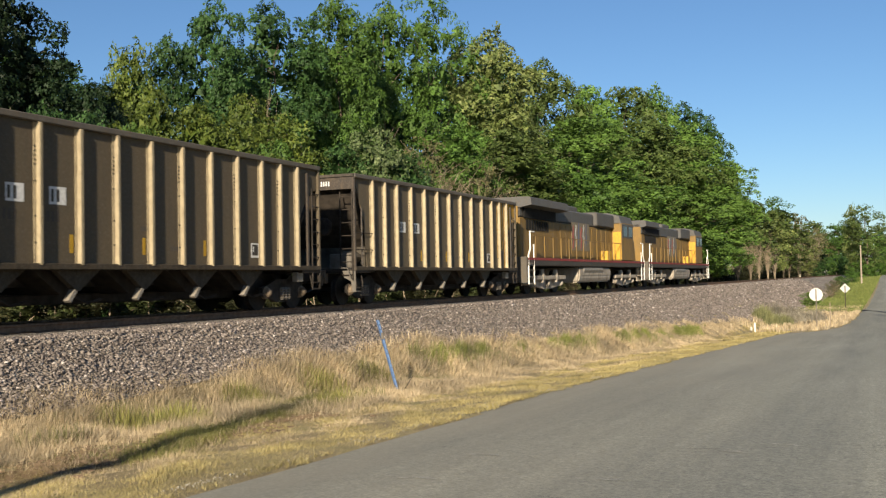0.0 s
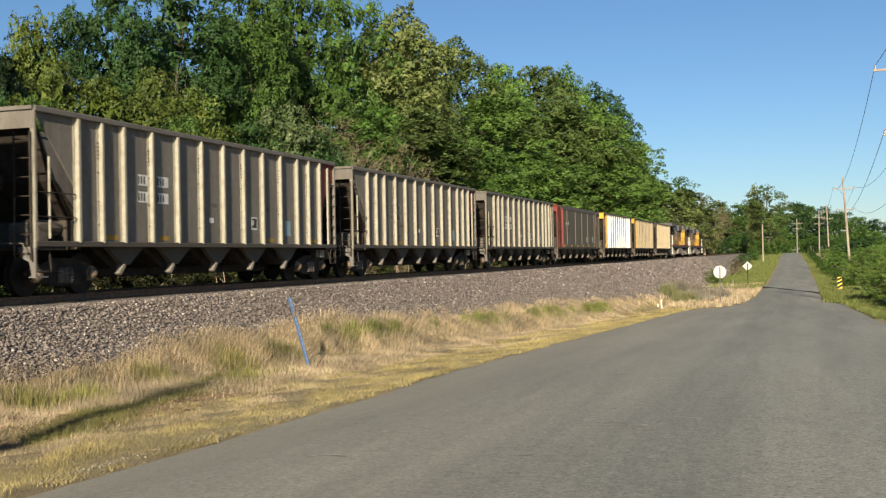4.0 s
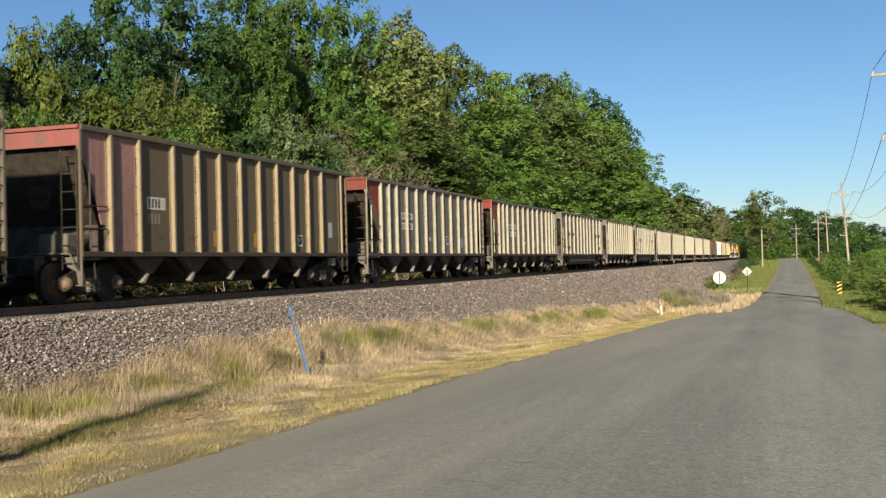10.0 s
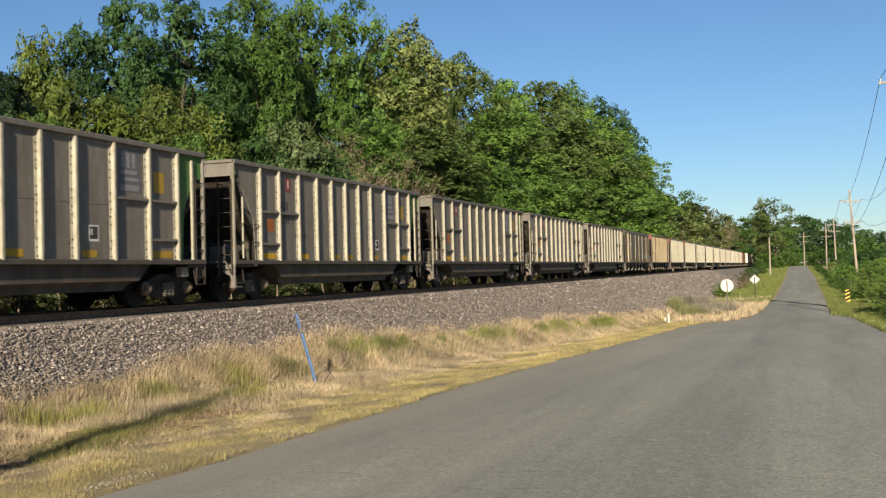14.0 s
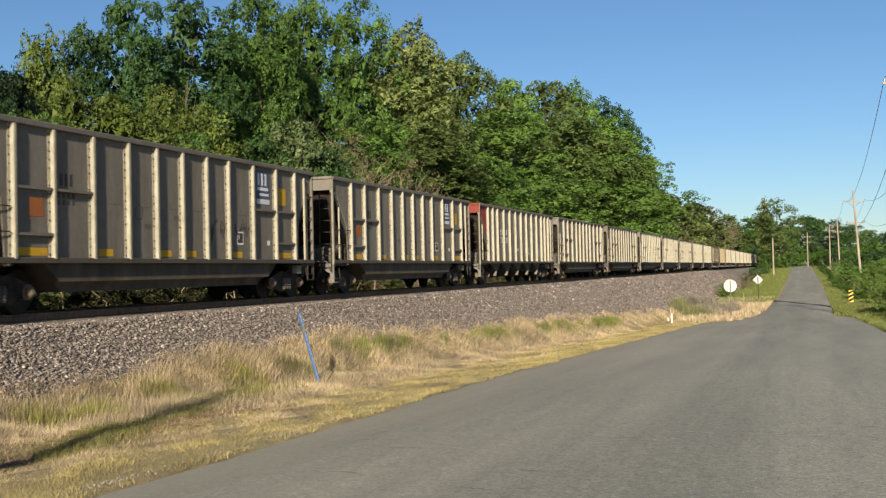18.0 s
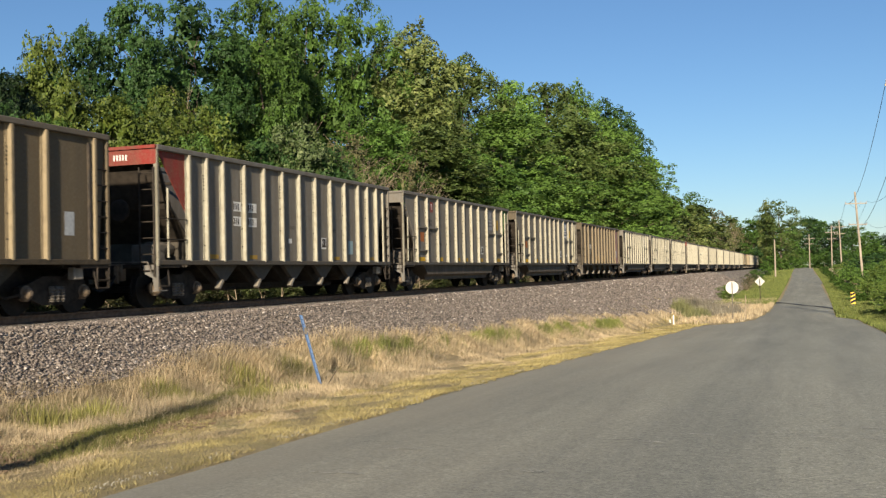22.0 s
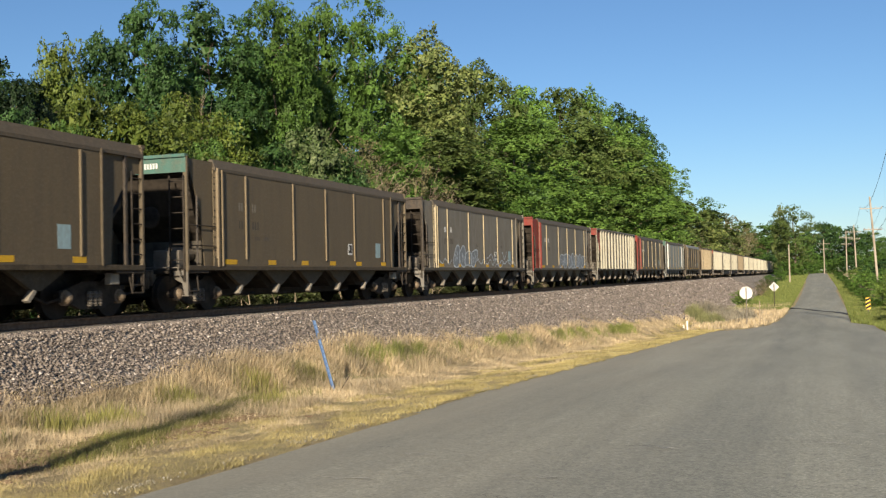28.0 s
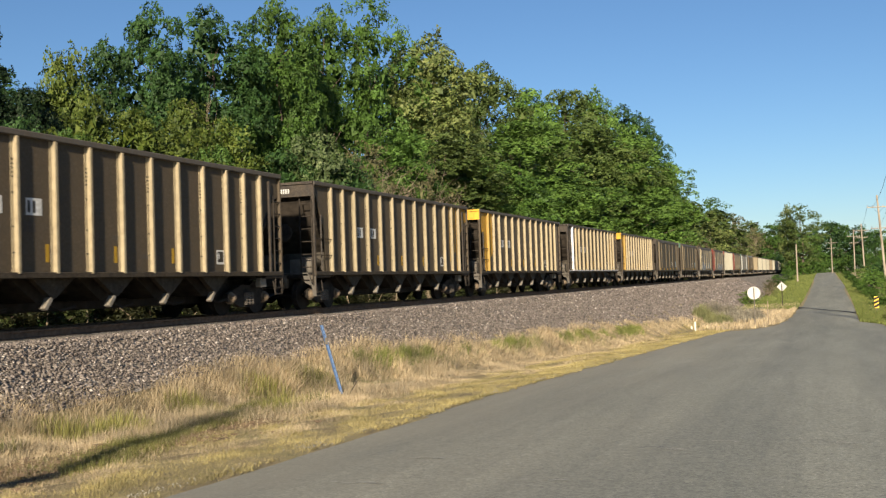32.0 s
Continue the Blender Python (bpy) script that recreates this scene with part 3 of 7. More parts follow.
def car_common(root, style):
    """Underframe, ends, trucks, couplers and ladders that all the hopper cars share."""
    part("center_sill", boxes((-0.32, 0.32, -7.5, 7.5, 0.70, 1.04)), STEEL, root)
    for s in (1, -1):
        sx = sorted((s * 1.40, s * 1.53))
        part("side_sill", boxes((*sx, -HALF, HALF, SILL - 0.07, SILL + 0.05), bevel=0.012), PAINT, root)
    for e, end in ((-1, "rear"), (1, "front")):
        ye = e * HALF
        part(end + "_platform", boxes((-1.5, 1.5, *sorted((ye, ye - e * 1.0)), SILL - 0.14, SILL - 0.04), bevel=0.01), STEEL, root)
        bm = bmesh.new()
        prism(bm, [(-1.49, TOP - 0.42), (1.49, TOP - 0.42), (1.49, TOP - 0.03), (-1.49, TOP - 0.03)], "y", ye - 0.02, ye + 0.02)
        box(bm, -1.50, 1.50, ye - 0.07, ye + 0.07, TOP - 0.05, TOP + 0.03)
        part(end + "_end_plate", bm, PAINT, root)
        # darkest steel on the slope sheets: soot, plus the recess's shade painted in
        bm = bmesh.new()
        prism(bm, [(e * 7.28, TOP - 0.10), (e * 6.62, 2.42), (e * 5.2, 1.06), (e * 5.15, 1.10), (e * 6.57, 2.46), (e * 7.22, TOP - 0.10)], "x", -1.40, 1.40)
        part(end + "_slope_sheet", bm, STEEL, root)
        # rear bulkhead gets the lighter steel, with the sun on it put in
        part(end + "_bulkhead", boxes((-1.40, 1.40, *sorted((e * 5.90, e * 5.94)), SILL - 0.12, 1.8)), HOPPER if e < 0 else STEEL, root)
        for s in (1, -1):
            part(end + "_corner_post", boxes((*sorted((s * 1.40, s * 1.51)), *sorted((ye - e * 0.07, ye + e * 0.01)), SILL - 0.1, TOP - 0.02), bevel=0.012), PAINT, root)
            bm = bmesh.new()
            if e > 0 and style == "old":   # a last full panel
                low = [(7.26, TOP - 0.3), (7.05, SILL + 0.05), (5.38, SILL + 0.05), (5.38, TOP - 0.06)]
            elif e > 0:   # cut away for the ladder
                low = [(7.28, TOP - 0.62), (6.95, TOP - 0.72), (6.6, TOP - 1.08), (6.32, TOP - 1.5), (6.24, SILL + 0.05), (5.95, SILL + 0.05)]
            elif style == "old":
                low = [(7.26, TOP - 0.5), (6.5, 2.35), (6.2, 1.75), (5.95, 1.75)]
            elif style in ("steel", "smooth"):
                low = [(6.60, 2.44), (6.60, 2.10), (6.45, SILL + 0.05), (5.95, SILL + 0.05)]
            elif style == "bays":
                low = [(5.95, 2.3)]
            else:
                low = [(6.2, 2.3), (6.12, SILL + 0.05), (5.95, SILL + 0.05)]
            prism(bm, [(e * 5.95, TOP - 0.06), (e * 7.26, TOP - 0.06)] + [(e * u, v) for u, v in low], "x", *sorted((s * 1.415, s * (1.443 if style == "old" else 1.44))))
            part(end + "_end_bay", bm, PAINT, root)
            if e < 0:
                ladder(root, s * 1.24, ye + e * 0.06, SILL - 0.35, TOP - 0.5, "y", end + "_ladder", 7)
                bm = bmesh.new()
                rod(bm, (s * 1.47, e * 6.85, SILL + 0.1), (s * 1.47, e * 6.85, 2.9), 0.03, 5)
                part(end + "_grab_post", bm, RIB, root)
            else:
                ladder(root, s * 1.485, ye - 0.22, SILL - 0.55, TOP - 0.6, "x", end + "_ladder", 8)
                bm = bmesh.new()
                box(bm, *sorted((s * 1.44, s * 1.50)), 6.68, 6.75, SILL + 0.02, TOP - 0.2)
                part(end + "_grab_post", bm, RIB, root)
            if s < 0:
                continue
            if e < 0:
                bm = bmesh.new()   # corner bracket that carries the step
                prism(bm, [(1.06, 1.03), (1.50, 1.03), (1.50, 0.44), (1.40, 0.40), (1.34, 0.72), (1.12, 0.82)], "y", ye - 0.005, ye + 0.03)
                box(bm, 1.34, 1.52, ye - 0.02, ye + 0.34, 0.40, 0.43)
                part(end + "_corner_bracket", bm, PAINT, root)
                bm = bmesh.new()
                for z in (1.65, 2.15):
                    pipe(bm, [(s * 1.44, e * 5.98, z), (s * 1.5, e * 6.02, z), (s * 1.5, e * 7.3, z)], 0.014, 5)
                part(end + "_grab_iron", bm, STEEL, root)
            bm = bmesh.new()
            pipe(bm, [(s * 1.42, ye - e * 0.06, SILL - 0.05), (s * 1.5, ye - e * 0.06, 0.52), (s * 1.5, ye - e * 0.46, 0.52), (s * 1.42, ye - e * 0.5, SILL - 0.05)], 0.022, 5)
            part(end + "_step", bm, STEEL, root)
        bm = bmesh.new()
        box(bm, -0.14, 0.14, *sorted((e * 7.3, e * 7.86)), 0.74, 0.98, 0.03)
        box(bm, -0.2, 0.16, *sorted((e * 7.82, e * 8.07)), 0.72, 1.0, 0.05)
        part(end + "_coupler", bm, WHEEL, root)
        bm = bmesh.new()
        box(bm, -0.5, 0.5, *sorted((ye + e * 0.03, ye - e * 0.14)), 0.66, 1.07, 0.02)
        for s in (-0.36, 0.36):
            box(bm, s - 0.05, s + 0.05, *sorted((ye + e * 0.03, ye + e * 0.09)), 0.60, 1.02)
        # rear striker lighter than the front one: sunlight put into its steel
        part(end + "_striker", bm, BEARING if e < 0 else STEEL, root)
        if e < 0:
            bm = bmesh.new()
            pipe(bm, [(0.16, ye - 0.5, 1.02), (0.3, ye - 0.14, 1.12), (1.3, ye - 0.14, 1.10), (1.42, ye - 0.16, 0.82)], 0.016, 5)
            part(end + "_uncoupling_lever", bm, CHUTE, root)
        bm = bmesh.new()
        pipe(bm, [(0.35, e * 7.45, 0.85), (0.33, e * 7.7, 0.55), (0.2, e * 7.95, 0.42), (0.1, e * 8.05, 0.5)], 0.03, 6)
        part(end + "_air_hose", bm, BLACK, root)
    bm = bmesh.new()
    lathe(bm, [(-7.40, 0.24), (-7.43, 0.28), (-7.46, 0.28), (-7.48, 0.24)], "y", 14, (0.5, 0, 2.35))
    part("brake_wheel", bm, STEEL, root)
    bm = bmesh.new()
    lathe(bm, [(-6.9, 0.16), (-6.4, 0.18), (-6.0, 0.16)], "y", 12, (0.85, 0, 1.45))
    box(bm, 0.4, 1.15, -6.95, -6.6, 1.06, 1.55, 0.03)
    part("brake_cylinder", bm, CHUTE, root)
    bm = bmesh.new()
    box(bm, 1.2, 1.38, 6.3, 6.6, 0.72, 0.98, 0.02)
    part("brake_valve", bm, GATE, root)
    for y in (-6.05, 6.05):
        truck(root, y)
    if style == "tub":
        bm = bmesh.new()
        prism(bm, [(-5.0, 1.04), (-4.2, 0.43), (4.2, 0.43), (5.0, 1.04)], "x", -1.36, 1.36)
        bmesh.ops.bevel(bm, geom=[e for e in bm.edges if abs(e.verts[0].co.x - e.verts[1].co.x) < 0.01 and max(v.co.z for v in e.verts) < 0.6], offset=0.22, segments=3, affect="EDGES")
        part("belly_tub", bm, TUB, root)
    else:
        # guessed dark bar, added to block the bright brush seen under the floor
        part("door_shaft_beam", boxes((-0.22, 0.22, -5.0, 5.0, 0.34, 0.56), bevel=0.03), STEEL, root)
        half = {"smooth": 0.86, "steel": 0.64}.get(style, 0.7)
        # near-black chutes and darkened sides: shade under the car is painted in
        for i in range(5):
            y = -4.1 + i * 2.05
            bm = bmesh.new()
            prism(bm, [(y - 0.92, SILL - 0.06), (y + 0.92, SILL - 0.06), (y + 0.16, 0.54), (y - 0.16, 0.54)], "x", -0.98, 0.98)
            part("hopper_chute", bm, STEEL, root)
            bm = bmesh.new()
            low = 0.05 if style == "steel" else 0.12
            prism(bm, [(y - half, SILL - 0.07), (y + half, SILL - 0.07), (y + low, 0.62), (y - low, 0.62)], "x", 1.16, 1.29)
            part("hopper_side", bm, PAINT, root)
            bm = bmesh.new()
            prism(bm, [(y - 0.33, 0.43), (y - 0.26, 0.39), (y - 0.07, 0.61), (y - 0.14, 0.65)], "x", 1.19, 1.33)
            part("door_gate", bm, GATE, root)
            bm = bmesh.new()
            pipe(bm, [(0.9, y + 0.3, 0.5), (0.95, y + 0.62, 0.36), (1.1, y + 0.9, 0.44)], 0.03, 5)
            part("door_linkage", bm, STEEL, root)


def ribbed_car(style, rib_y, label):
    root = thing("coal_hopper_car", label, "train car", "cars of the coal train")
    car_common(root, style)
    inner = BAY_EDGE[style]
    long_bars = boxes((-0.075, 0.075, -HALF, HALF, TOP - 0.09, TOP + 0.04), bevel=0.02)
    chord = mesh_of(long_bars, "top_chord", PAINT)
    rib = mesh_of(hat_rib(1.44, 0.105, 0.09, SILL + 0.02, TOP - 0.09, 0.06, "full" if style == "tub" else "top"), "rib", RIB)
    plain = mesh_of(hat_rib(1.44, 0.105, 0.10, SILL + 0.02, TOP - 0.09, 0.05, "top"), "rib", RIB)
    plain.materials.append(RIB)
    rib.materials.append(WHEEL)
    for s in (1, -1):
        bm = bmesh.new()
        box(bm, *sorted((s * 1.415, s * 1.44)), -inner, inner, SILL + 0.05, TOP - 0.06)
        part("side_panel", bm, PAINT, root)
        c = part("top_chord", chord, None, root)
        c.matrix_basis = Matrix.Translation((s * 1.46, 0, 0))
        for i, y in enumerate(rib_y):
            r = part("rib", rib if style == "tub" or i % 2 else plain, None, root)
            r.matrix_basis = Matrix.Translation((0, y, 0)) if s > 0 else Matrix.Translation((0, y, 0)) @ pose(0, 0, 0, 0, 0, 180)
        if style == "bays":
            part("lap_seam", boxes((*sorted((s * 1.44, s * 1.444)), -5.9, 5.9, 2.52, 2.545)), PAINT, root)
        if style == "tub":
            part("lap_seam", boxes((*sorted((s * 1.44, s * 1.446)), -5.9, 5.9, 2.36, 2.39)), PAINT, root)
            for i in (0, 1, len(rib_y) - 3, len(rib_y) - 2):
                zs = (2.55, 1.62) if i in (0, len(rib_y) - 2) else (2.55,)
                for z in zs:
                    bm = bmesh.new()
                    box(bm, *sorted((s * 1.44, s * 1.53)), rib_y[i] + 0.07, rib_y[i + 1] - 0.07, z - 0.03, z + 0.03)
                    part("stiffener_bar", bm, PAINT, root)
    if style == "steel":   # end panels painted with the ends
        for s in (1, -1):
            bm = bmesh.new()
            prism(bm, [(-5.13, TOP - 0.08), (-5.80, TOP - 0.08), (-5.80, 1.7), (-5.13, 2.15)], "x", *sorted((s * 1.441, s * 1.445)))
            part("rear_side_panel", bm, PAINT, root)
            bm = bmesh.new()
            prism(bm, [(5.13, TOP - 0.08), (5.80, TOP - 0.08), (5.80, 1.95), (5.13, 1.55)], "x", *sorted((s * 1.441, s * 1.445)))
            part("front_side_panel", bm, PAINT, root)
    for y in (-3, 3):
        part("cross_brace", rod(bmesh.new(), (-1.42, y, TOP - 0.45), (1.42, y, TOP - 0.45), 0.05, 6), STEEL, root)
    part("inside_floor", boxes((-1.40, 1.40, -5.2, 5.2, 1.05, 1.09)), STEEL, root)
    return root


def smooth_car(label):
    root = thing("coal_hopper_car", label, "train car", "cars of the coal train")
    car_common(root, "smooth")
    post = mesh_of(boxes((1.50, 1.54, -0.03, 0.03, SILL + 0.22, TOP - 0.3), bevel=0.01), "rib", RIB)
    wide = mesh_of(hat_rib(1.46, 0.09, 0.10, SILL + 0.02, TOP - 0.2, 0.10), "corner_rib", RIB)
    wide.materials.append(WHEEL)
    strip = mesh_of(boxes((1.50, 1.55, -0.03, 0.03, SILL + 0.04, TOP - 0.24), bevel=0.008), "corner_strip", RIB)
    for s in (1, -1):
        turn = Matrix.Identity(4) if s > 0 else pose(0, 0, 0, 0, 0, 180)
        bm = bmesh.new()
        box(bm, *sorted((s * 1.47, s * 1.50)), -5.75, 5.95, SILL + 0.05, TOP - 0.24)
        part("side_panel", bm, PAINT, root)
        bm = bmesh.new()
        box(bm, *sorted((s * 1.49, s * 1.515)), -5.9, 5.9, SILL + 0.04, SILL + 0.24)
        part("sill_band", bm, PAINT, root)
        bm = bmesh.new()
        prism(bm, [(s * 1.515, TOP - 0.28), (s * 1.515, TOP - 0.2), (s * 1.42, TOP + 0.02), (s * 1.32, TOP + 0.02), (s * 1.32, TOP - 0.04), (s * 1.39, TOP - 0.06), (s * 1.47, TOP - 0.28)], "y", -5.8, HALF)
        part("roof_rim", bm, PAINT, root)
        for y in (-4.3, -1.6, 0.55, 2.67, 5.16):
            r = part("rib", post, None, root)
            r.matrix_basis = Matrix.Translation((0, y, 0)) @ turn
        for y in (-5.7, 5.84):
            r = part("corner_rib", wide, None, root)
            r.matrix_basis = Matrix.Translation((0, y, 0)) @ turn @ Matrix.Diagonal((1, 1 if y < 0 else 0.5, 1, 1))
        part("corner_strip", strip, None, root).matrix_basis = Matrix.Translation((0, -5.5, 0)) @ turn
    part("inside_floor", boxes((-1.40, 1.40, -5.2, 5.2, 1.05, 1.09)), STEEL, root)
    return root


RIBS_13 = [-5.88, -5.05, -4.2, -3.15, -2.1, -1.05, 0.0, 1.05, 2.1, 3.15, 4.2, 5.05, 5.88]
RIBS_OLD = [-5.85, -4.75, -3.32, -2.15, -1.1, 0.02, 1.12, 2.2, 3.27, 4.33, 5.32, 6.85]
RIBS_TUB = [-5.98, -4.83, -3.55, -2.29, -1.18, -0.08, 1.03, 2.12, 3.44, 4.78, 5.97]
RIBS_BAYS = [-6.05, -5.24, -4.43, -3.32, -2.21, -1.1, 0.0, 1.1, 2.21, 3.32, 4.43, 5.24, 6.05]

BAY_EDGE = {"bays": 6.1, "tub": 6.02, "steel": 5.95, "old": 5.95, "smooth": 5.75}   # where the end bays begin
RIB_ROWS = {"smooth": RIBS_13, "tub": RIBS_TUB, "bays": RIBS_BAYS, "steel": [1.045 * y for y in RIBS_13], "old": RIBS_OLD}

# rib colours hold some of the sunlight that makes ribs outshine their panels
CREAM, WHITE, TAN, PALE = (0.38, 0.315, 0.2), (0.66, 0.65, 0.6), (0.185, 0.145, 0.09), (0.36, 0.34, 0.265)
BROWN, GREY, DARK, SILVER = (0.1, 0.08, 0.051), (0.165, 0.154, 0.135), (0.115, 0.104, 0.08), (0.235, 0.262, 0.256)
RED, GOLD, PINK, GREEN, TEAL, SOOT = (0.205, 0.024, 0.019), (0.75, 0.40, 0.03), (0.36, 0.2, 0.18), (0.06, 0.17, 0.035), (0.05, 0.13, 0.11), (0.035, 0.03, 0.027)
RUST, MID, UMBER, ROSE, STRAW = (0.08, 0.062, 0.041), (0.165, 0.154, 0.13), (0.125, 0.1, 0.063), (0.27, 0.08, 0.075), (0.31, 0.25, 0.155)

# style, side colour, rib colour, rear end, rear bay, front bay, marks
CARS = (
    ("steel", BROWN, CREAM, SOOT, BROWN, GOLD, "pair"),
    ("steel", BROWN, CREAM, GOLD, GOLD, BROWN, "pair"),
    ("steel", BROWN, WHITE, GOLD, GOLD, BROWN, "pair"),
    ("smooth", DARK, TAN, RED, RED, DARK, "patches"),
    ("bays", GREY, PALE, GREY, GREY, RED, "plates"),
    ("bays", GREY, PALE, GREY, GREY, RED, "lettered"),
    ("bays", GREY, PALE, GREY, GREY, RED, "plates"),
    ("bays", GREY, PALE, GREY, GREY, GREY, "plates"),
    ("bays", GREY, PALE, PALE, GREY, GREY, "plates"),
    ("tub", GREY, PALE, GREY, GREY, GREEN, "logo"),
    ("bays", GREY, PALE, GREY, GREY, RED, "lettered"),
    ("tub", GREY, PALE, GREY, GREY, GREEN, "logo"),
    ("bays", GREY, PALE, RED, RED, GREY, "plates"),
    ("bays", GREY, PALE, RED, RED, RED, "plates"),
    ("old", UMBER, STRAW, ROSE, PINK, UMBER, "strip"),
    ("smooth", DARK, CREAM, SOOT, DARK, RED, "patches"),
    ("tub", GREY, PALE, GREY, GREY, GREEN, "logo"),
    ("tub", GREY, PALE, GREY, GREY, GREEN, "logo"),
    ("tub", GREY, PALE, GREY, GREY, GREEN, "logo"),
    ("tub", GREY, PALE, GREY, GREY, GREEN, "logo"),
    ("tub", GREY, PALE, GREY, GREY, GREEN, "logo"),
    ("tub", GREY, PALE, GREY, GREY, GREY, "logo"),
    ("tub", GREY, PALE, GREY, GREY, GREY, "logo"),
    ("bays", GREY, PALE, RED, RED, GREY, "plates"),
    ("tub", GREY, PALE, GREY, GREY, GREY, "bright"),
    ("tub", GREY, PALE, GREY, GREY, GREY, "bright"),
    ("tub", GREY, PALE, GREY, GREY, GREY, "bright"),
    ("old", BROWN, TAN, BROWN, BROWN, PINK, "strip"),
    ("tub", GREY, PALE, BROWN, GREY, GREY, "bright"),
    ("tub", GREY, PALE, GREY, GREY, GREEN, "logo"),
    ("bays", GREY, PALE, RED, RED, GREY, "plates"),
    ("old", UMBER, STRAW, BROWN, PINK, UMBER, "strip"),
    ("smooth", BROWN, TAN, BROWN, BROWN, BROWN, "scrawl"),
    ("smooth", SILVER, WHITE, TEAL, (0.02, 0.022, 0.02), SILVER, "dark"),
    ("smooth", DARK, CREAM, RED, RED, DARK, "patches"),
    ("bays", MID, PALE, RED, RED, MID, "lettered"),
    ("smooth", MID, CREAM, RED, RED, MID, "scrawl"),
    ("smooth", MID, CREAM, SOOT, MID, TAN, "scrawl"),
    ("smooth", BROWN, TAN, TEAL, BROWN, BROWN, "patches"),
    ("smooth", BROWN, TAN, SOOT, BROWN, BROWN, "patches"),
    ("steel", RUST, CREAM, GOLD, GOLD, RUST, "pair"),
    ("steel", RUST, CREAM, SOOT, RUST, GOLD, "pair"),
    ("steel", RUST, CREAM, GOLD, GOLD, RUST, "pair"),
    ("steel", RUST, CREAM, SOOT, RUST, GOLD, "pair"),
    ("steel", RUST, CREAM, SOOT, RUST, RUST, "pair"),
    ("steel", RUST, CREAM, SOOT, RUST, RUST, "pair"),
)

COLOUR_WORD = {BROWN: "brown", UMBER: "umber brown", RUST: "rusty brown", GREY: "grey", DARK: "dark grey-brown", SILVER: "silver", MID: "dull grey"}
END_WORD = {SOOT: "black", GOLD: "yellow", RED: "red", GREY: "grey", PALE: "pale grey", PINK: "faded pink", ROSE: "rose red", BROWN: "brown", TEAL: "teal"}
STYLE_WORD = {"bays": "ribbed coal hopper car with %s end, above open chutes", "steel": "ribbed coal hopper car with %s end, sunlit ribs", "old": "older ribbed coal hopper car with %s end",
              "tub": "ribbed coal gondola with %s end and tub-shaped belly",
              "smooth": "smooth-sided coal hopper car with %s end"}


def plate_mesh():
    return mesh_of(boxes((0, 0.003, -0.5, 0.5, -0.5, 0.5)), "plate", DECAL)


PLATE = plate_mesh()


def decal(car, name, x, y, z, w, h, colour):
    """A painted panel or stencil on the car's side that faces the road."""
    d = part(name, PLATE, None, car)
    d.matrix_basis = Matrix.Translation((x, y, z)) @ Matrix.Diagonal((1, w, h, 1))
    d.color = (*colour, 1)
    return d


def bubble_letters(y0, y1, z0, z1, n, seed):
    """Fat rounded shapes side by side, as fill and as outline; they spell nothing."""
    rnd = random.Random(seed)
    fill, line = bmesh.new(), bmesh.new()
    w = (y1 - y0) / n
    for k in range(n):
        cy, cz = y0 + (k + 0.5) * w, (z0 + z1) / 2 + rnd.uniform(-0.05, 0.05) * (z1 - z0)
        hz = (z1 - z0) * rnd.uniform(0.42, 0.52)
        ph, lean = rnd.uniform(0, 6.28), rnd.uniform(-0.25, 0.25)
        ring = []
        for q in range(18):
            a = 2 * math.pi * q / 18
            rr = 1 + 0.16 * math.sin(2 * a + ph) + 0.11 * math.sin(3 * a + 2 * ph)
            v = math.copysign(abs(math.sin(a)) ** 0.75, math.sin(a)) * hz * rr
            ring.append((cy + math.cos(a) * w * 0.56 * rr + lean * v, cz + v))
        lift = 0.0004 * k
        fill.faces.new([fill.verts.new((lift, p, q)) for p, q in ring])

        def stroke(pts, t, closed):
            for (a0, b0), (a1, b1) in zip(pts, pts[1:] + (pts[:1] if closed else [])):
                d = Vector((a1 - a0, b1 - b0)).normalized() * t
                e = d * 0.6
                line.faces.new([line.verts.new((0.003 + lift, p, q)) for p, q in
                                ((a0 - d.y - e.x, b0 + d.x - e.y), (a0 + d.y - e.x, b0 - d.x - e.y), (a1 + d.y + e.x, b1 - d.x + e.y), (a1 - d.y + e.x, b1 + d.x + e.y))])
        stroke(ring, 0.03, True)
        for _ in range(2):   # strokes within
            u, v = rnd.uniform(-0.2, 0.2) * w, rnd.uniform(-0.3, 0.3) * hz
            stroke([(cy + u - 0.13 * w, cz + v + 0.35 * hz), (cy + u + 0.05 * w, cz + v), (cy + u - 0.05 * w, cz + v - 0.38 * hz)], 0.024, False)
    return fill, line


def squiggle(bm, y0, y1, z, seed, size=0.14):
    """A wandering thin line of spray paint."""
    rnd = random.Random(seed)
    n = int((y1 - y0) / 0.13)
    pts = [(y0 + (y1 - y0) * k / n, z + size * math.sin(k * 0.9 + seed) * rnd.uniform(0.3, 1.2)) for k in range(n + 1)]
    for (a0, b0), (a1, b1) in zip(pts, pts[1:]):
        d = Vector((a1 - a0, b1 - b0)).normalized() * 0.024
        bm.faces.new([bm.verts.new((0.003, p, q)) for p, q in ((a0 - d.y, b0 + d.x), (a0 + d.y, b0 - d.x), (a1 + d.y, b1 - d.x), (a1 - d.y, b1 + d.x))])


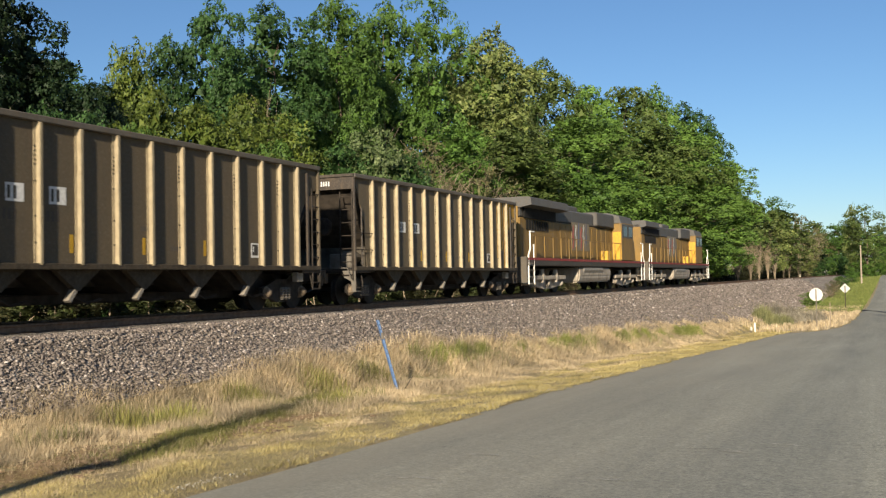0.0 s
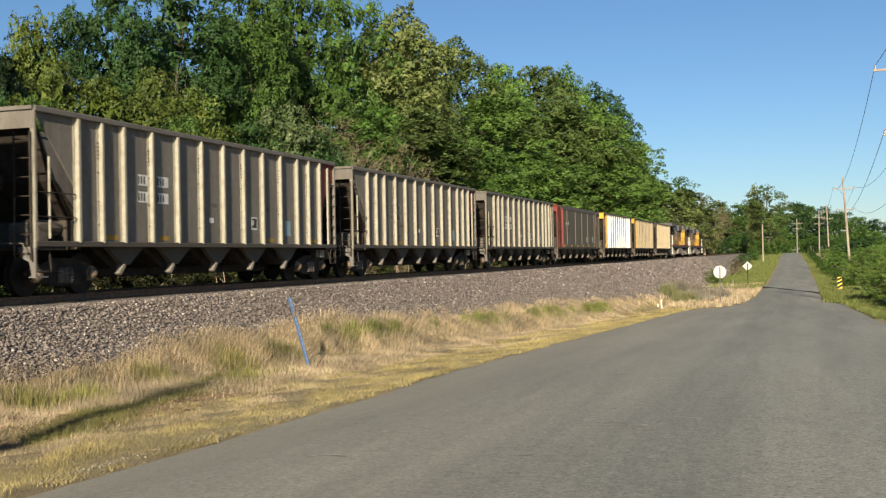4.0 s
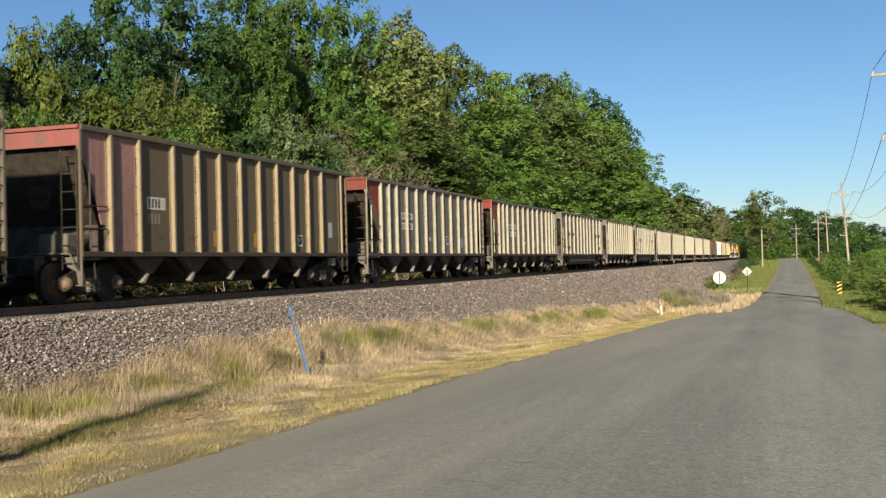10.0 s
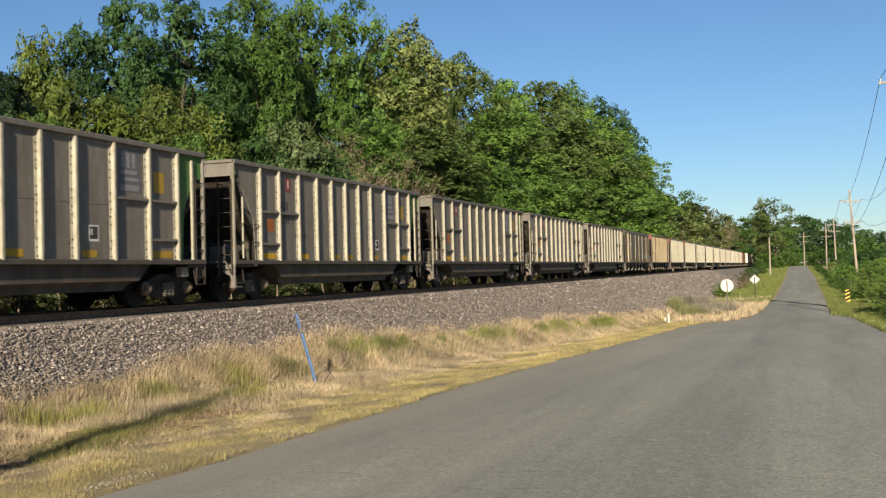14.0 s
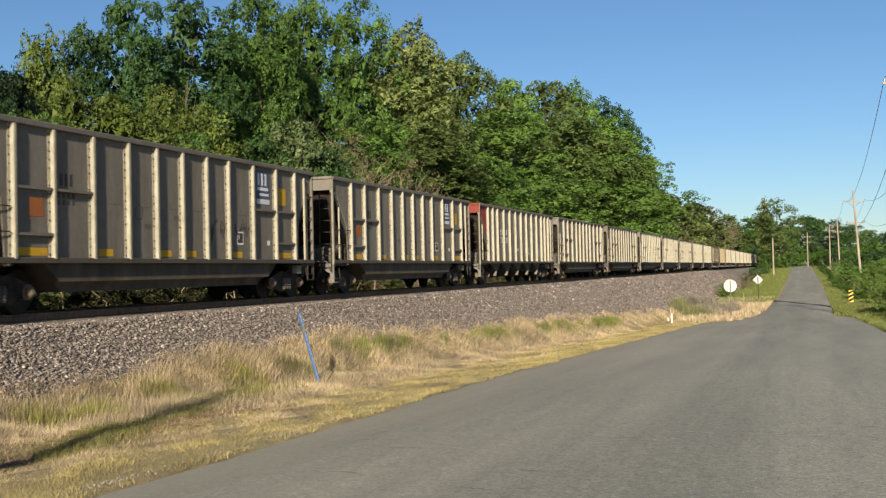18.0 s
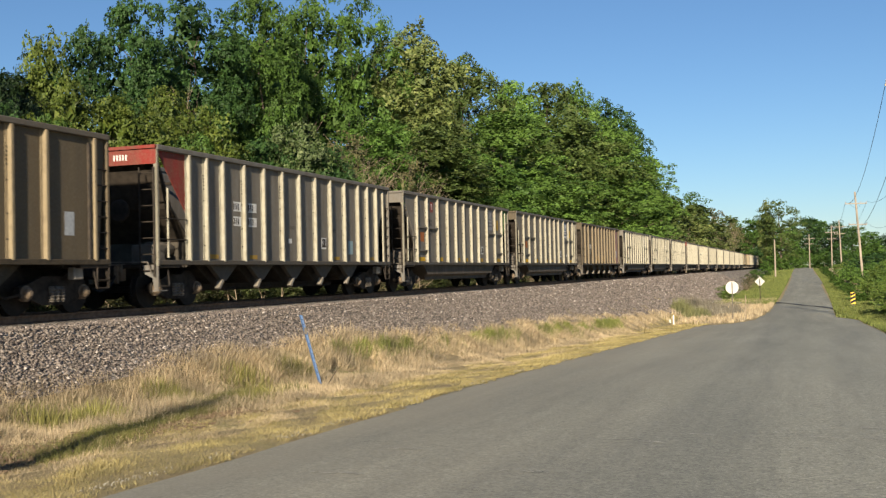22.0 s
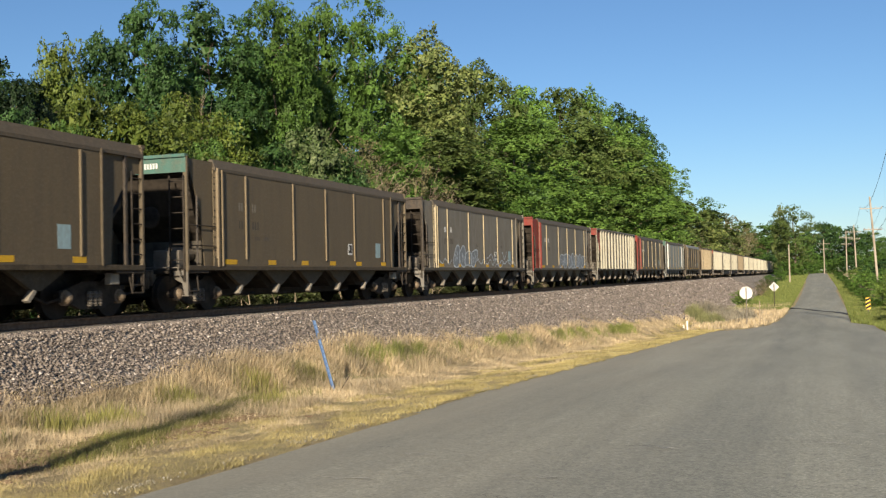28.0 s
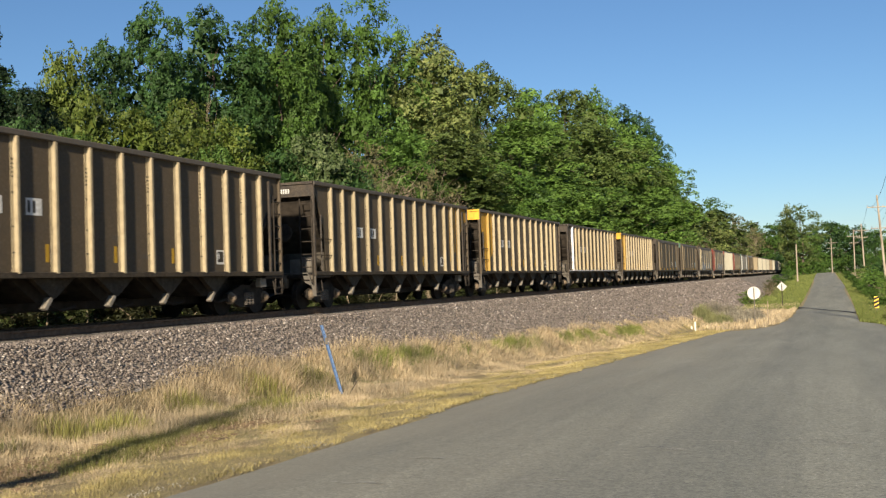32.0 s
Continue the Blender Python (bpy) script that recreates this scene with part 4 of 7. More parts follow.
def spray(car, i):
    """Spray paint on the smooth grey cars."""
    x, pale, fill_c, line_c = 1.519, (0.5, 0.55, 0.6), (0.17, 0.2, 0.23), (0.46, 0.51, 0.56)
    if i == 37:
        fill, line = bubble_letters(-3.6, -0.55, 1.16, 2.0, 4, 5)
        squiggle(line, -0.5, 5.7, 1.42, 1)
        squiggle(line, -5.5, -3.8, 1.4, 2)
        squiggle(line, 0.9, 2.3, 1.68, 4, 0.2)
        squiggle(line, 2.2, 3.5, 1.25, 6, 0.12)
        squiggle(line, 3.3, 4.1, 1.75, 8, 0.22)
    elif i == 32:   # pale runs of paint
        fill, line = bmesh.new(), bmesh.new()
        rnd = random.Random(12)
        for a, b, lo, hi, n in ((1.15, 1.35, 2.75, 3.15, 3), (1.75, 2.2, 2.45, 3.05, 6), (3.8, 4.15, 1.9, 3.05, 7), (4.05, 4.4, 2.0, 2.7, 9), (5.25, 5.45, 1.85, 2.75, 5), (5.45, 5.7, 2.25, 2.95, 5), (-2.9, -2.7, 2.9, 3.1, 2)):
            for _ in range(n):
                y, w, z0 = rnd.uniform(a, b), rnd.uniform(0.012, 0.05), rnd.uniform(lo, (lo + hi) / 2)
                z1 = rnd.uniform((lo + hi) / 2, hi)
                zs = [z0, z0 + 0.1, (z0 + z1) / 2, z1 - 0.1, z1]
                pts = [(y + rnd.uniform(-0.012, 0.012), z, w * k) for z, k in zip(zs, (0.2, 0.7, 1.0, 0.8, 0.3))]
                k = 0.0005 * rnd.random()
                for (y0, q0, w0), (y1, q1, w1) in zip(pts, pts[1:]):
                    fill.faces.new([fill.verts.new((k, p, q)) for p, q in ((y0 - w0, q0), (y0 + w0, q0), (y1 + w1, q1), (y1 - w1, q1))])
        fill_c, x = (0.3, 0.3, 0.285), 1.504
        squiggle(line, 5.3, 5.5, 3.05, 3, 0.05)
    else:
        fill, line = bubble_letters(-1.35, 5.1, 1.16, 2.05, 7, 9)
        squiggle(line, 5.1, 5.8, 1.5, 3)
    for name, bm, c in (("spray_fill", fill, fill_c), ("spray_outline", line, line_c)):
        d = part(name, bm, DECAL, car, "pale worn spray paint" if name == "spray_fill" else "")
        d.matrix_basis = Matrix.Translation((x, 0, 0))
        d.color = (*c, 1)


BAR_MESHES = {}


def bars_mesh(n):
    """A row of n plain upright bars, one unit high."""
    if n not in BAR_MESHES:
        bm = bmesh.new()
        for i in range(n):
            box(bm, 0, 0.002, i * 0.6, i * 0.6 + 0.3, -0.5, 0.5)
        BAR_MESHES[n] = mesh_of(bm, "stencil", DECAL)
    return BAR_MESHES[n]


def letters(car, x, y, z, n, h, colour, name="stencil"):
    d = part(name, bars_mesh(n), None, car)
    d.matrix_basis = Matrix.Translation((x, y - 0.1, z)) @ Matrix.Diagonal((1, h, h, 1))
    d.color = (*colour, 1)
    return d


WHITE_PAINT, INK, AMBER, BLUE_TAG = (0.7, 0.7, 0.68), (0.03, 0.03, 0.03), (0.56, 0.33, 0.012), (0.25, 0.36, 0.4)


def marks(car, kind, ribs, side_x, plain=False):
    """Owner's plates, stencils and reflective patches, as plain bars."""
    x = side_x + 0.002
    def bay(i):
        return (ribs[i] + ribs[i + 1]) / 2
    n = len(ribs)
    if kind == "pair":
        for i in (2, 3):
            decal(car, "white_plate", x, bay(i) - 0.02, 2.44, 0.44, 0.34, WHITE_PAINT)
            letters(car, x + 0.004, bay(i) - 0.1, 2.44, 2, 0.24, INK)
            letters(car, x, bay(i) - 0.2, 2.04, 3, 0.2, (0.06, 0.05, 0.045))
        for i in (4, 6, 8):
            decal(car, "reflective_patch", x, ribs[i] - 0.2, 1.53, 0.1, 0.36, (0.45, 0.27, 0.015))
    elif kind in ("plates", "lettered"):
        col = WHITE_PAINT if kind == "plates" else tuple(c * 1.35 for c in GREY)
        for i in (2, 3):
            for z in (2.62, 2.22):
                decal(car, "white_plate", x, bay(i) + (0.28 if i == 2 else -0.02), z, 0.44, 0.26, col)
                letters(car, x + 0.004, bay(i) + (0.16 if i == 2 else -0.16), z, 3, 0.18, INK)
        for i in (1, 3, 8, 11):
            decal(car, "reflective_patch", x, bay(min(i, n - 2)), 1.25, 0.44, 0.11, (0.36, 0.22, 0.03))
        decal(car, "blue_panel", x, bay(9), 1.62, 0.38, 0.46, BLUE_TAG)
        decal(car, "white_notice", x, bay(5), 1.75, 0.22, 0.14, WHITE_PAINT)
    elif kind in ("logo", "bright"):
        tone = (0.26, 0.265, 0.28) if kind == "logo" else (0.72, 0.74, 0.75)
        field = (0.12, 0.125, 0.145) if kind == "logo" else (0.055, 0.085, 0.17)
        i = n - 3
        decal(car, "logo_panel", x, bay(i), 3.2, 0.82, 0.98, field)
        letters(car, x + 0.004, bay(i) - 0.2, 3.43, 3, 0.34, tone, "logo_mark")
        decal(car, "logo_bar", x + 0.004, bay(i) - 0.02, 3.16, 0.62, 0.09, tone)
        decal(car, "logo_bar", x + 0.004, bay(i) + 0.06, 3.0, 0.56, 0.07, tone)
        decal(car, "logo_strip", x + 0.004, bay(i), 2.8, 0.74, 0.14, tuple(0.9 * v for v in tone))
        decal(car, "amber_square", x, bay(n - 2) - 0.1, 3.0, 0.44, 0.5, (0.4, 0.25, 0.03) if kind == "logo" else (0.55, 0.33, 0.012))
        decal(car, "orange_square", x, bay(0) + 0.12, 2.18, 0.4, 0.4, (0.32, 0.095, 0.02))
        if kind == "logo":
            decal(car, "red_square", x, bay(1) + 0.05, 3.42, 0.34, 0.42, (0.2, 0.045, 0.04))
            decal(car, "red_square_mark", x + 0.003, bay(1) + 0.05, 3.44, 0.1, 0.24, (0.5, 0.4, 0.38))
        letters(car, x, bay(1) - 0.28, 2.78, 3, 0.26, (0.025, 0.025, 0.028))
        letters(car, x, bay(1) - 0.36, 2.38, 4, 0.26, (0.045, 0.045, 0.05))
        ring = bmesh.new()
        loop = [(math.cos(a), math.sin(a)) for a in (k * math.pi / 12 for k in range(24))]
        outer = [ring.verts.new((x, bay(3) - 0.1 + 0.16 * u, 2.22 + 0.19 * v)) for u, v in loop]
        inside = [ring.verts.new((x, bay(3) - 0.1 + 0.13 * u, 2.22 + 0.16 * v)) for u, v in loop]
        for k in range(24):
            ring.faces.new((outer[k], outer[(k + 1) % 24], inside[(k + 1) % 24], inside[k]))
        part("stencil_ring", ring, PAINT, car).color = (0.055, 0.055, 0.055, 1)
        if kind == "bright":
            decal(car, "white_notice", x, bay(n - 3) + 0.28, 1.62, 0.16, 0.14, WHITE_PAINT)
        for i in (0, 2, 4, 5, 7, n - 2):
            decal(car, "reflective_patch", x, bay(i) - (0.15 if 1 < i < n - 2 else 0), 1.27, 0.85 if i in (0, n - 2) else 0.5, 0.16, AMBER if kind == "bright" or i in (0, 2) else (0.42, 0.26, 0.02))
    elif kind == "strip":
        decal(car, "white_plate", x, bay(1) + 0.05, 2.32, 0.78, 0.3, (0.6, 0.58, 0.52))
        letters(car, x + 0.004, bay(1) - 0.17, 2.32, 4, 0.22, INK)
        letters(car, x, bay(1) - 0.22, 1.95, 4, 0.24, (0.24, 0.22, 0.18))
        decal(car, "blue_panel", x, bay(n - 2), 1.9, 0.3, 0.5, (0.4, 0.43, 0.46))
        for i in (4, 6):
            decal(car, "reflective_patch", x, ribs[i] - 0.2, 1.5, 0.14, 0.42, (0.4, 0.22, 0.03))
    else:
        pale = (0.5, 0.5, 0.48)
        tone = {"patches": WHITE_PAINT if plain else (0.17, 0.155, 0.13), "dark": INK}.get(kind, WHITE_PAINT if plain else pale)
        letters(car, x, -4.55, 2.72, 2, 0.22, tone)
        letters(car, x, -3.85, 2.72, 2, 0.22, tone)
        letters(car, x, -4.55, 2.25, 2, 0.22, (0.05, 0.045, 0.04))
        letters(car, x, -3.85, 2.25, 3, 0.22, (0.05, 0.045, 0.04))
        for y in (-5.1, -2.9, -0.9, 1.0, 3.0, 5.1):
            decal(car, "reflective_patch", x + 0.014, y, 1.25, 0.42 if y > -5 else 0.6, 0.13, AMBER)
        decal(car, "blue_panel", x, 4.65, 1.72, 0.4, 0.5, BLUE_TAG)
    at = {"pair": 4.3, "logo": bay(n - 4), "bright": bay(n - 4), "strip": bay(n - 4), "plates": bay(7) + 0.12, "lettered": bay(7) + 0.12}.get(kind, 2.35)
    high = 1.52 if kind in ("strip", "pair") else 1.72
    decal(car, "load_box", x, at, high, 0.34, 0.36, WHITE_PAINT)
    decal(car, "load_box_face", x + 0.003, at, high + 0.01, 0.26, 0.27, INK)
    letters(car, x + 0.006, at - 0.07, high + 0.03, 2, 0.13, WHITE_PAINT, "load_box_mark")
    rnd = random.Random(len(ribs) * 31 + len(kind))
    for k in range(3):
        letters(car, x, rnd.uniform(-4.5, 4.0), rnd.choice((1.5, 1.9, 2.15)), 5, 0.1, (0.07, 0.065, 0.06), "data_stencil")


def stretch_end(car, end, delta, edge, was=5.95, half=HALF):
    """Moves the car's rear or front face along by delta, and its bay's inner edge to edge; the long bars follow."""
    e = -1 if end == "rear" else 1
    for o in list(car.children):
        base = o.name.split(".")[0]
        if base in (end + "_end_plate", end + "_corner_post", end + "_ladder", end + "_step", end + "_striker", end + "_corner_bracket", end + "_uncoupling_lever") or (e < 0 and base == "brake_wheel"):
            o.matrix_basis = Matrix.Translation((0, delta, 0)) @ o.matrix_basis
        elif base in (end + "_end_bay", end + "_slope_sheet", end + "_platform", end + "_grab_post", end + "_grab_iron", "side_sill", "top_chord"):
            k, y0, y1 = ((half + e * delta - edge) / (half - was), e * was, e * edge) if base.startswith(end) else ((2 * HALF + e * delta) / (2 * HALF), -e * HALF, -e * HALF)
            o.matrix_basis = Matrix.Translation((0, y1 - k * y0, 0)) @ Matrix.Diagonal((1, k, 1, 1)) @ o.matrix_basis


PROTO = {}
GLINTING_SILL = (41,)
ENDS = {"bays": (("rear", -0.08), ("front", -0.08)), "smooth": (("rear", 0.27),), "old": (("rear", 0.45),), "tub": (("rear", -0.1), ("front", -0.13))}
REAR_SHIFT = {"smooth": 0.27, "bays": -0.08, "old": 0.45, "tub": -0.1}
NUDGE = {0: 0.3, 1: 0.1, 4: 0.3, 15: -0.35, 34: -0.25, 43: 0.2}
AHEAD = {"bays": 0.43, "tub": 0.43}   # moved along the track to fit the camera's view
SHORTER = {"steel": (0.973, 0.3)}


def make_cars():
    made = []
    for i, (style, side, ribc, rear, rear_bay, front_bay, mk) in enumerate(CARS):
        label = "%s %s" % (COLOUR_WORD[side], STYLE_WORD[style] % END_WORD[rear])
        if style not in PROTO:
            car = PROTO[style] = smooth_car(label) if style == "smooth" else ribbed_car(style, RIB_ROWS[style], label)
            if style in SHORTER:   # squeezed and moved to fit the camera's view
                size, move = SHORTER[style]
                for o in car.children:
                    o.matrix_basis = Matrix.Translation((0, move, 0)) @ Matrix.Diagonal((1, size, 1, 1)) @ o.matrix_basis
            for end, delta in ENDS.get(style, ()):
                stretch_end(car, end, delta, BAY_EDGE[style])
            if style == "old":   # the first side panel wears the end's colour
                for s in (1, -1):
                    part("rear_side_panel", boxes((*sorted((s * 1.441, s * 1.445)), -5.72, -4.68, SILL + 0.06, TOP - 0.08)), PAINT, car)
            PROTO[style + "_bare"] = list(car.children_recursive)
        else:
            src = PROTO[style]
            extra = [o for o in src.children_recursive if o not in PROTO[style + "_bare"]]
            for o in extra:
                o.parent = None
            car = copy_thing(src, Matrix.Identity(4))
            for o in extra:
                o.parent = src
            tagged(car, label)
        tone = random.Random(i).uniform(0.88, 1.12)
        rear_move = 0.3 if i == 10 else 0
        if rear_move:   # a shorter end bay than its sisters have
            stretch_end(car, "rear", rear_move, BAY_EDGE[style], BAY_EDGE[style], HALF - REAR_SHIFT[style])
        for o in car.children_recursive:
            base = o.name.split(".")[0]
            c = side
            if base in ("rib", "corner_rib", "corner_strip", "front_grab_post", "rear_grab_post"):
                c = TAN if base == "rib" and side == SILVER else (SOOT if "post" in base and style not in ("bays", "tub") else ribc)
            elif base == "rear_end_plate":
                c = rear
            elif base == "rear_corner_post":
                c = rear if rear == SOOT or (rear == RED and style == "smooth") else (side if style in ("smooth", "steel", "old") else tuple(0.7 * v for v in ribc))
            elif base in ("rear_end_bay", "rear_slope_sheet", "rear_side_panel"):
                c = SOOT if base == "rear_slope_sheet" else (tuple(0.72 * v for v in GOLD) if rear_bay == GOLD else rear_bay)
            elif base in ("rear_bulkhead", "front_bulkhead", "front_slope_sheet"):
                c = (0.06, 0.042, 0.024) if base == "rear_bulkhead" else SOOT
            elif base in ("front_end_bay", "front_side_panel"):
                c = tuple(0.72 * v for v in GOLD) if front_bay == GOLD else front_bay
            elif base == "rear_corner_bracket":
                c = tuple(0.5 * v + 0.07 for v in side)
            # side paint darkened here, with the shade under the sill included
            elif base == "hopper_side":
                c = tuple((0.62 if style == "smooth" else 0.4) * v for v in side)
            elif base == "roof_rim":
                c = (0.25, 0.27, 0.285) if mk == "scrawl" and side == BROWN else (0.07, 0.06, 0.046)
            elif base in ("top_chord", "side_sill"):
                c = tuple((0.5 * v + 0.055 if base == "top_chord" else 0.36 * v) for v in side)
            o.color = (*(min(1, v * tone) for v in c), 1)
            at_y = o.matrix_basis.translation.y
            if style == "steel" and rear_bay == GOLD and base == "rib" and at_y < -5.2:
                o.color = (0.42, 0.27, 0.06, 1)   # the first rib is painted with the end
            if style == "smooth" and rear == RED and base in ("corner_rib", "corner_strip") and at_y < 0:
                o.color = (*RED, 1)
            if style == "smooth" and base == "corner_rib" and at_y > 0:
                o.color = (*(0.6 * v for v in side), 1)
            if side == SILVER and base in ("side_panel", "rear_end_bay"):   # cleaner paint
                o.material_slots[0].link = "OBJECT"
                o.material_slots[0].material = DECAL
            if side == SILVER and base == "rib" and at_y > 5:
                o.color = (*ribc, 1)
            if side == SILVER and base == "rib" and at_y < -4:
                o.matrix_basis = Matrix.Translation((0, 0.15, 0)) @ o.matrix_basis
        sx = 1.50 if style == "smooth" else 1.44
        size, move = SHORTER.get(style, (1, 0))
        marks(car, mk, [y * size + move for y in RIB_ROWS[style]], sx, side in (DARK, MID))
        dd = letters(car, 0, 0, 0, 5, 0.14, WHITE_PAINT if rear in (SOOT, RED, TEAL, GOLD) else (0.12, 0.11, 0.1), "end_stencil")
        dd.matrix_basis = Matrix.Translation((0.3, -HALF * size + move - 0.023 + REAR_SHIFT.get(style, 0) + rear_move, TOP - 0.24)) @ pose(0, 0, 0, 0, 0, -90) @ Matrix.Diagonal((1, 0.14, 0.14, 1))
        if i in (32, 36, 37):
            spray(car, i)
        if i == 25:   # loose dark scribbles over two panels
            rb = random.Random(8)
            bm = bmesh.new()
            for k in range(9):
                a, b = 1.25 + 0.2 * k + (0.3 if k > 4 else 0), 1.95 + rb.uniform(-0.15, 0.15)
                pts = [(sx + 0.003, a + rb.uniform(-0.12, 0.12) + 0.05 * j, b + rb.uniform(-0.28, 0.3) * (1 if j % 2 else -0.8)) for j in range(5)]
                pipe(bm, pts, 0.011, 4)
            part("scribble", bm, PAINT, car, "dark sprayed scribble").color = (0.03, 0.028, 0.027, 1)
        if i == 9:   # a short blue scrawl on one panel
            rb = random.Random(4)
            bm = bmesh.new()
            for k in range(7):
                a = -3.35 + 0.14 * k
                pts = [(sx + 0.003, a + 0.045 * j + rb.uniform(-0.03, 0.03), 1.76 + rb.uniform(0.05, 0.15) * (1 if j % 2 else -1)) for j in range(5)]
                pipe(bm, pts, 0.018, 4)
            part("scribble", bm, PAINT, car, "blue sprayed scribble").color = (0.03, 0.035, 0.16, 1)
        if i in GLINTING_SILL:   # sky's glint painted on the sill, pale lumps, and a fresh white first rib
            bm = bmesh.new()
            rb = random.Random(2)
            for y in RIB_ROWS[style]:
                for k in range(7):
                    a, b, c = y * size + move + rb.uniform(-0.3, 0.3), SILL + 0.05 + rb.uniform(0, 0.04) + (0.2 * rb.random() if k == 0 else 0), rb.uniform(0.015, 0.035)
                    box(bm, 1.445, 1.445 + 2 * c, a - c, a + c, b, b + 1.4 * c)
            part("sill_lumps", bm, GATE, car, "pale lumps along the sill")
            o = part("sill_edge", boxes((1.525, 1.545, -HALF * size + move, HALF * size + move, SILL + 0.025, SILL + 0.058)), RIB, car, "sill edge with sky reflection painted in")
            o.color = (0.75, 0.75, 0.8, 1)
            first = True
            for o in car.children:
                base = o.name.split(".")[0]
                if base == "rib" and first:
                    o.color, first = (0.8, 0.78, 0.8, 1), False
        made.append(car)
    return made


COAL_CARS = make_cars()

# ---------------------------------------------------------------- the two diesel engines
L_YELLOW, L_GREY, L_RED = (0.25, 0.15, 0.036), (0.09, 0.093, 0.095), (0.3, 0.03, 0.03)


def coloured(ob, c):
    ob.color = (*c, 1)
    return ob


def engine(wings):
    """A six-axle diesel with its long hood towards the cars; origin at the rail under its middle."""
    root = thing("diesel_locomotive", "yellow and grey six-axle diesel locomotive with red sill stripe", "locomotive", "engines of the coal train")
    # dark colour puts in the shade below the sill stripe
    coloured(part("frame_deck", boxes((-1.52, 1.52, -10.6, 10.6, 1.25, 1.62), bevel=0.03), PAINT, root), (0.045, 0.042, 0.038))
    for s in (1, -1):
        coloured(part("sill_stripe", boxes((*sorted((s * 1.522, s * 1.53)), -10.5, 10.5, 1.50, 1.61)), PAINT, root, "red sill stripe"), L_RED)
    coloured(part("long_hood", boxes((-0.95, 0.95, -10.0, 5.2, 1.62, 3.42), bevel=0.05), PAINT, root), L_YELLOW)
    coloured(part("hood_roof", boxes((-0.9, 0.9, -9.9, 5.2, 3.42, 4.14), bevel=0.08), PAINT, root, "grey hood roof"), L_GREY)
    bm = bmesh.new()
    w = 1.5 if wings else 1.25
    prism(bm, [(-0.95, 3.86), (-w, 3.95), (-w + 0.04, 4.27), (-w + 0.15, 4.32), (w - 0.15, 4.32), (w - 0.04, 4.27), (w, 3.95), (0.95, 3.86)], "y", -9.9, -4.6 if wings else -6.2)
    coloured(part("radiator_wing", bm, PAINT, root, "grey flared radiator housing"), L_GREY)
    for s in (1, -1):
        bm = bmesh.new()
        for i in range(9):
            y = -9.2 + i * 0.35
            box(bm, *sorted((s * 0.952, s * 0.985)), y, y + 0.22, 2.9, 3.35)
        part("radiator_grille", bm, MATTE_BLACK, root)
        # black box that paints in the shade under the overhanging wing
        part("radiator_intake", boxes((*sorted((s * 0.951, s * 1.02)), -9.5, -5.2, 3.42, 3.87)), MATTE_BLACK, root, "black box standing for the shade under the radiator housing")
        for i in range(10):
            y = -4.4 + i * 0.9
            coloured(part("hood_door", boxes((*sorted((s * 0.951, s * 0.975)), y, y + 0.84, 1.75, 3.312), bevel=0.008), PAINT, root), L_YELLOW)
        coloured(part("emblem_field", boxes((*sorted((s * 0.977, s * 0.985)), -2.6, 0.5, 2.1, 3.537)), PAINT, root, "grey faded emblem panel"), (0.24, 0.2, 0.13))
        for i in range(12):
            y, z = -2.5 + (i % 6) * 0.45, 2.2 + 0.55 * (i // 6) + 0.1 * (i % 3)
            bm = bmesh.new()
            prism(bm, [(y, z), (y + 0.14, z - 0.06), (y + 0.32, z + 0.5), (y + 0.16, z + 0.6)], "x", *sorted((s * 0.986, s * 0.99)))
            coloured(part("emblem_stripe", bm, PAINT, root), ((0.48, 0.1, 0.09), (0.62, 0.6, 0.56), (0.12, 0.14, 0.22))[i % 3])
    coloured(part("exhaust_housing", boxes((-0.7, 0.7, -2.8, -0.6, 4.122, 4.41), bevel=0.06), PAINT, root), L_GREY)
    coloured(part("blower_housing", boxes((-1.1, 1.1, 1.6, 5.1, 3.492, 4.257), bevel=0.06), PAINT, root), L_GREY)
    coloured(part("cab", boxes((-1.5, 1.5, 5.2, 7.9, 1.62, 3.852), bevel=0.05), PAINT, root), L_YELLOW)
    bm = bmesh.new()
    prism(bm, [(-1.5, 3.762), (-1.35, 4.212), (-0.7, 4.41), (0.7, 4.41), (1.35, 4.212), (1.5, 3.762)], "y", 5.2, 7.9)
    coloured(part("cab_roof", bm, PAINT, root, "grey cab roof"), L_GREY)
    for s in (1, -1):
        coloured(part("cab_side_band", boxes((*sorted((s * 1.502, s * 1.51)), 5.3, 7.8, 2.952, 3.762)), PAINT, root), L_GREY)
        for y in (5.55, 6.75):
            part("cab_window", boxes((*sorted((s * 1.511, s * 1.525)), y, y + 0.85, 3.042, 3.627), bevel=0.005), GLASS_DARK, root)
        coloured(part("cab_door", boxes((*sorted((s * 0.6, s * 1.2)), 5.17, 5.2, 1.7, 3.402)), PAINT, root), L_YELLOW)
    bm = bmesh.new()
    prism(bm, [(-1.1, 1.62), (1.1, 1.62), (1.0, 2.907), (0.6, 3.132), (-0.6, 3.132), (-1.0, 2.907)], "y", 7.9, 10.0)
    coloured(part("nose", bm, PAINT, root), L_YELLOW)
    # sun on the rear wall and tool box is put into a brighter yellow
    for s in (1, -1):
        coloured(part("cab_rear_wall", boxes((*sorted((s * 1.0, s * 1.48)), 5.15, 5.19, 1.7, 3.3)), PAINT, root, "sunlit yellow rear wall of the cab"), (0.6, 0.34, 0.03))
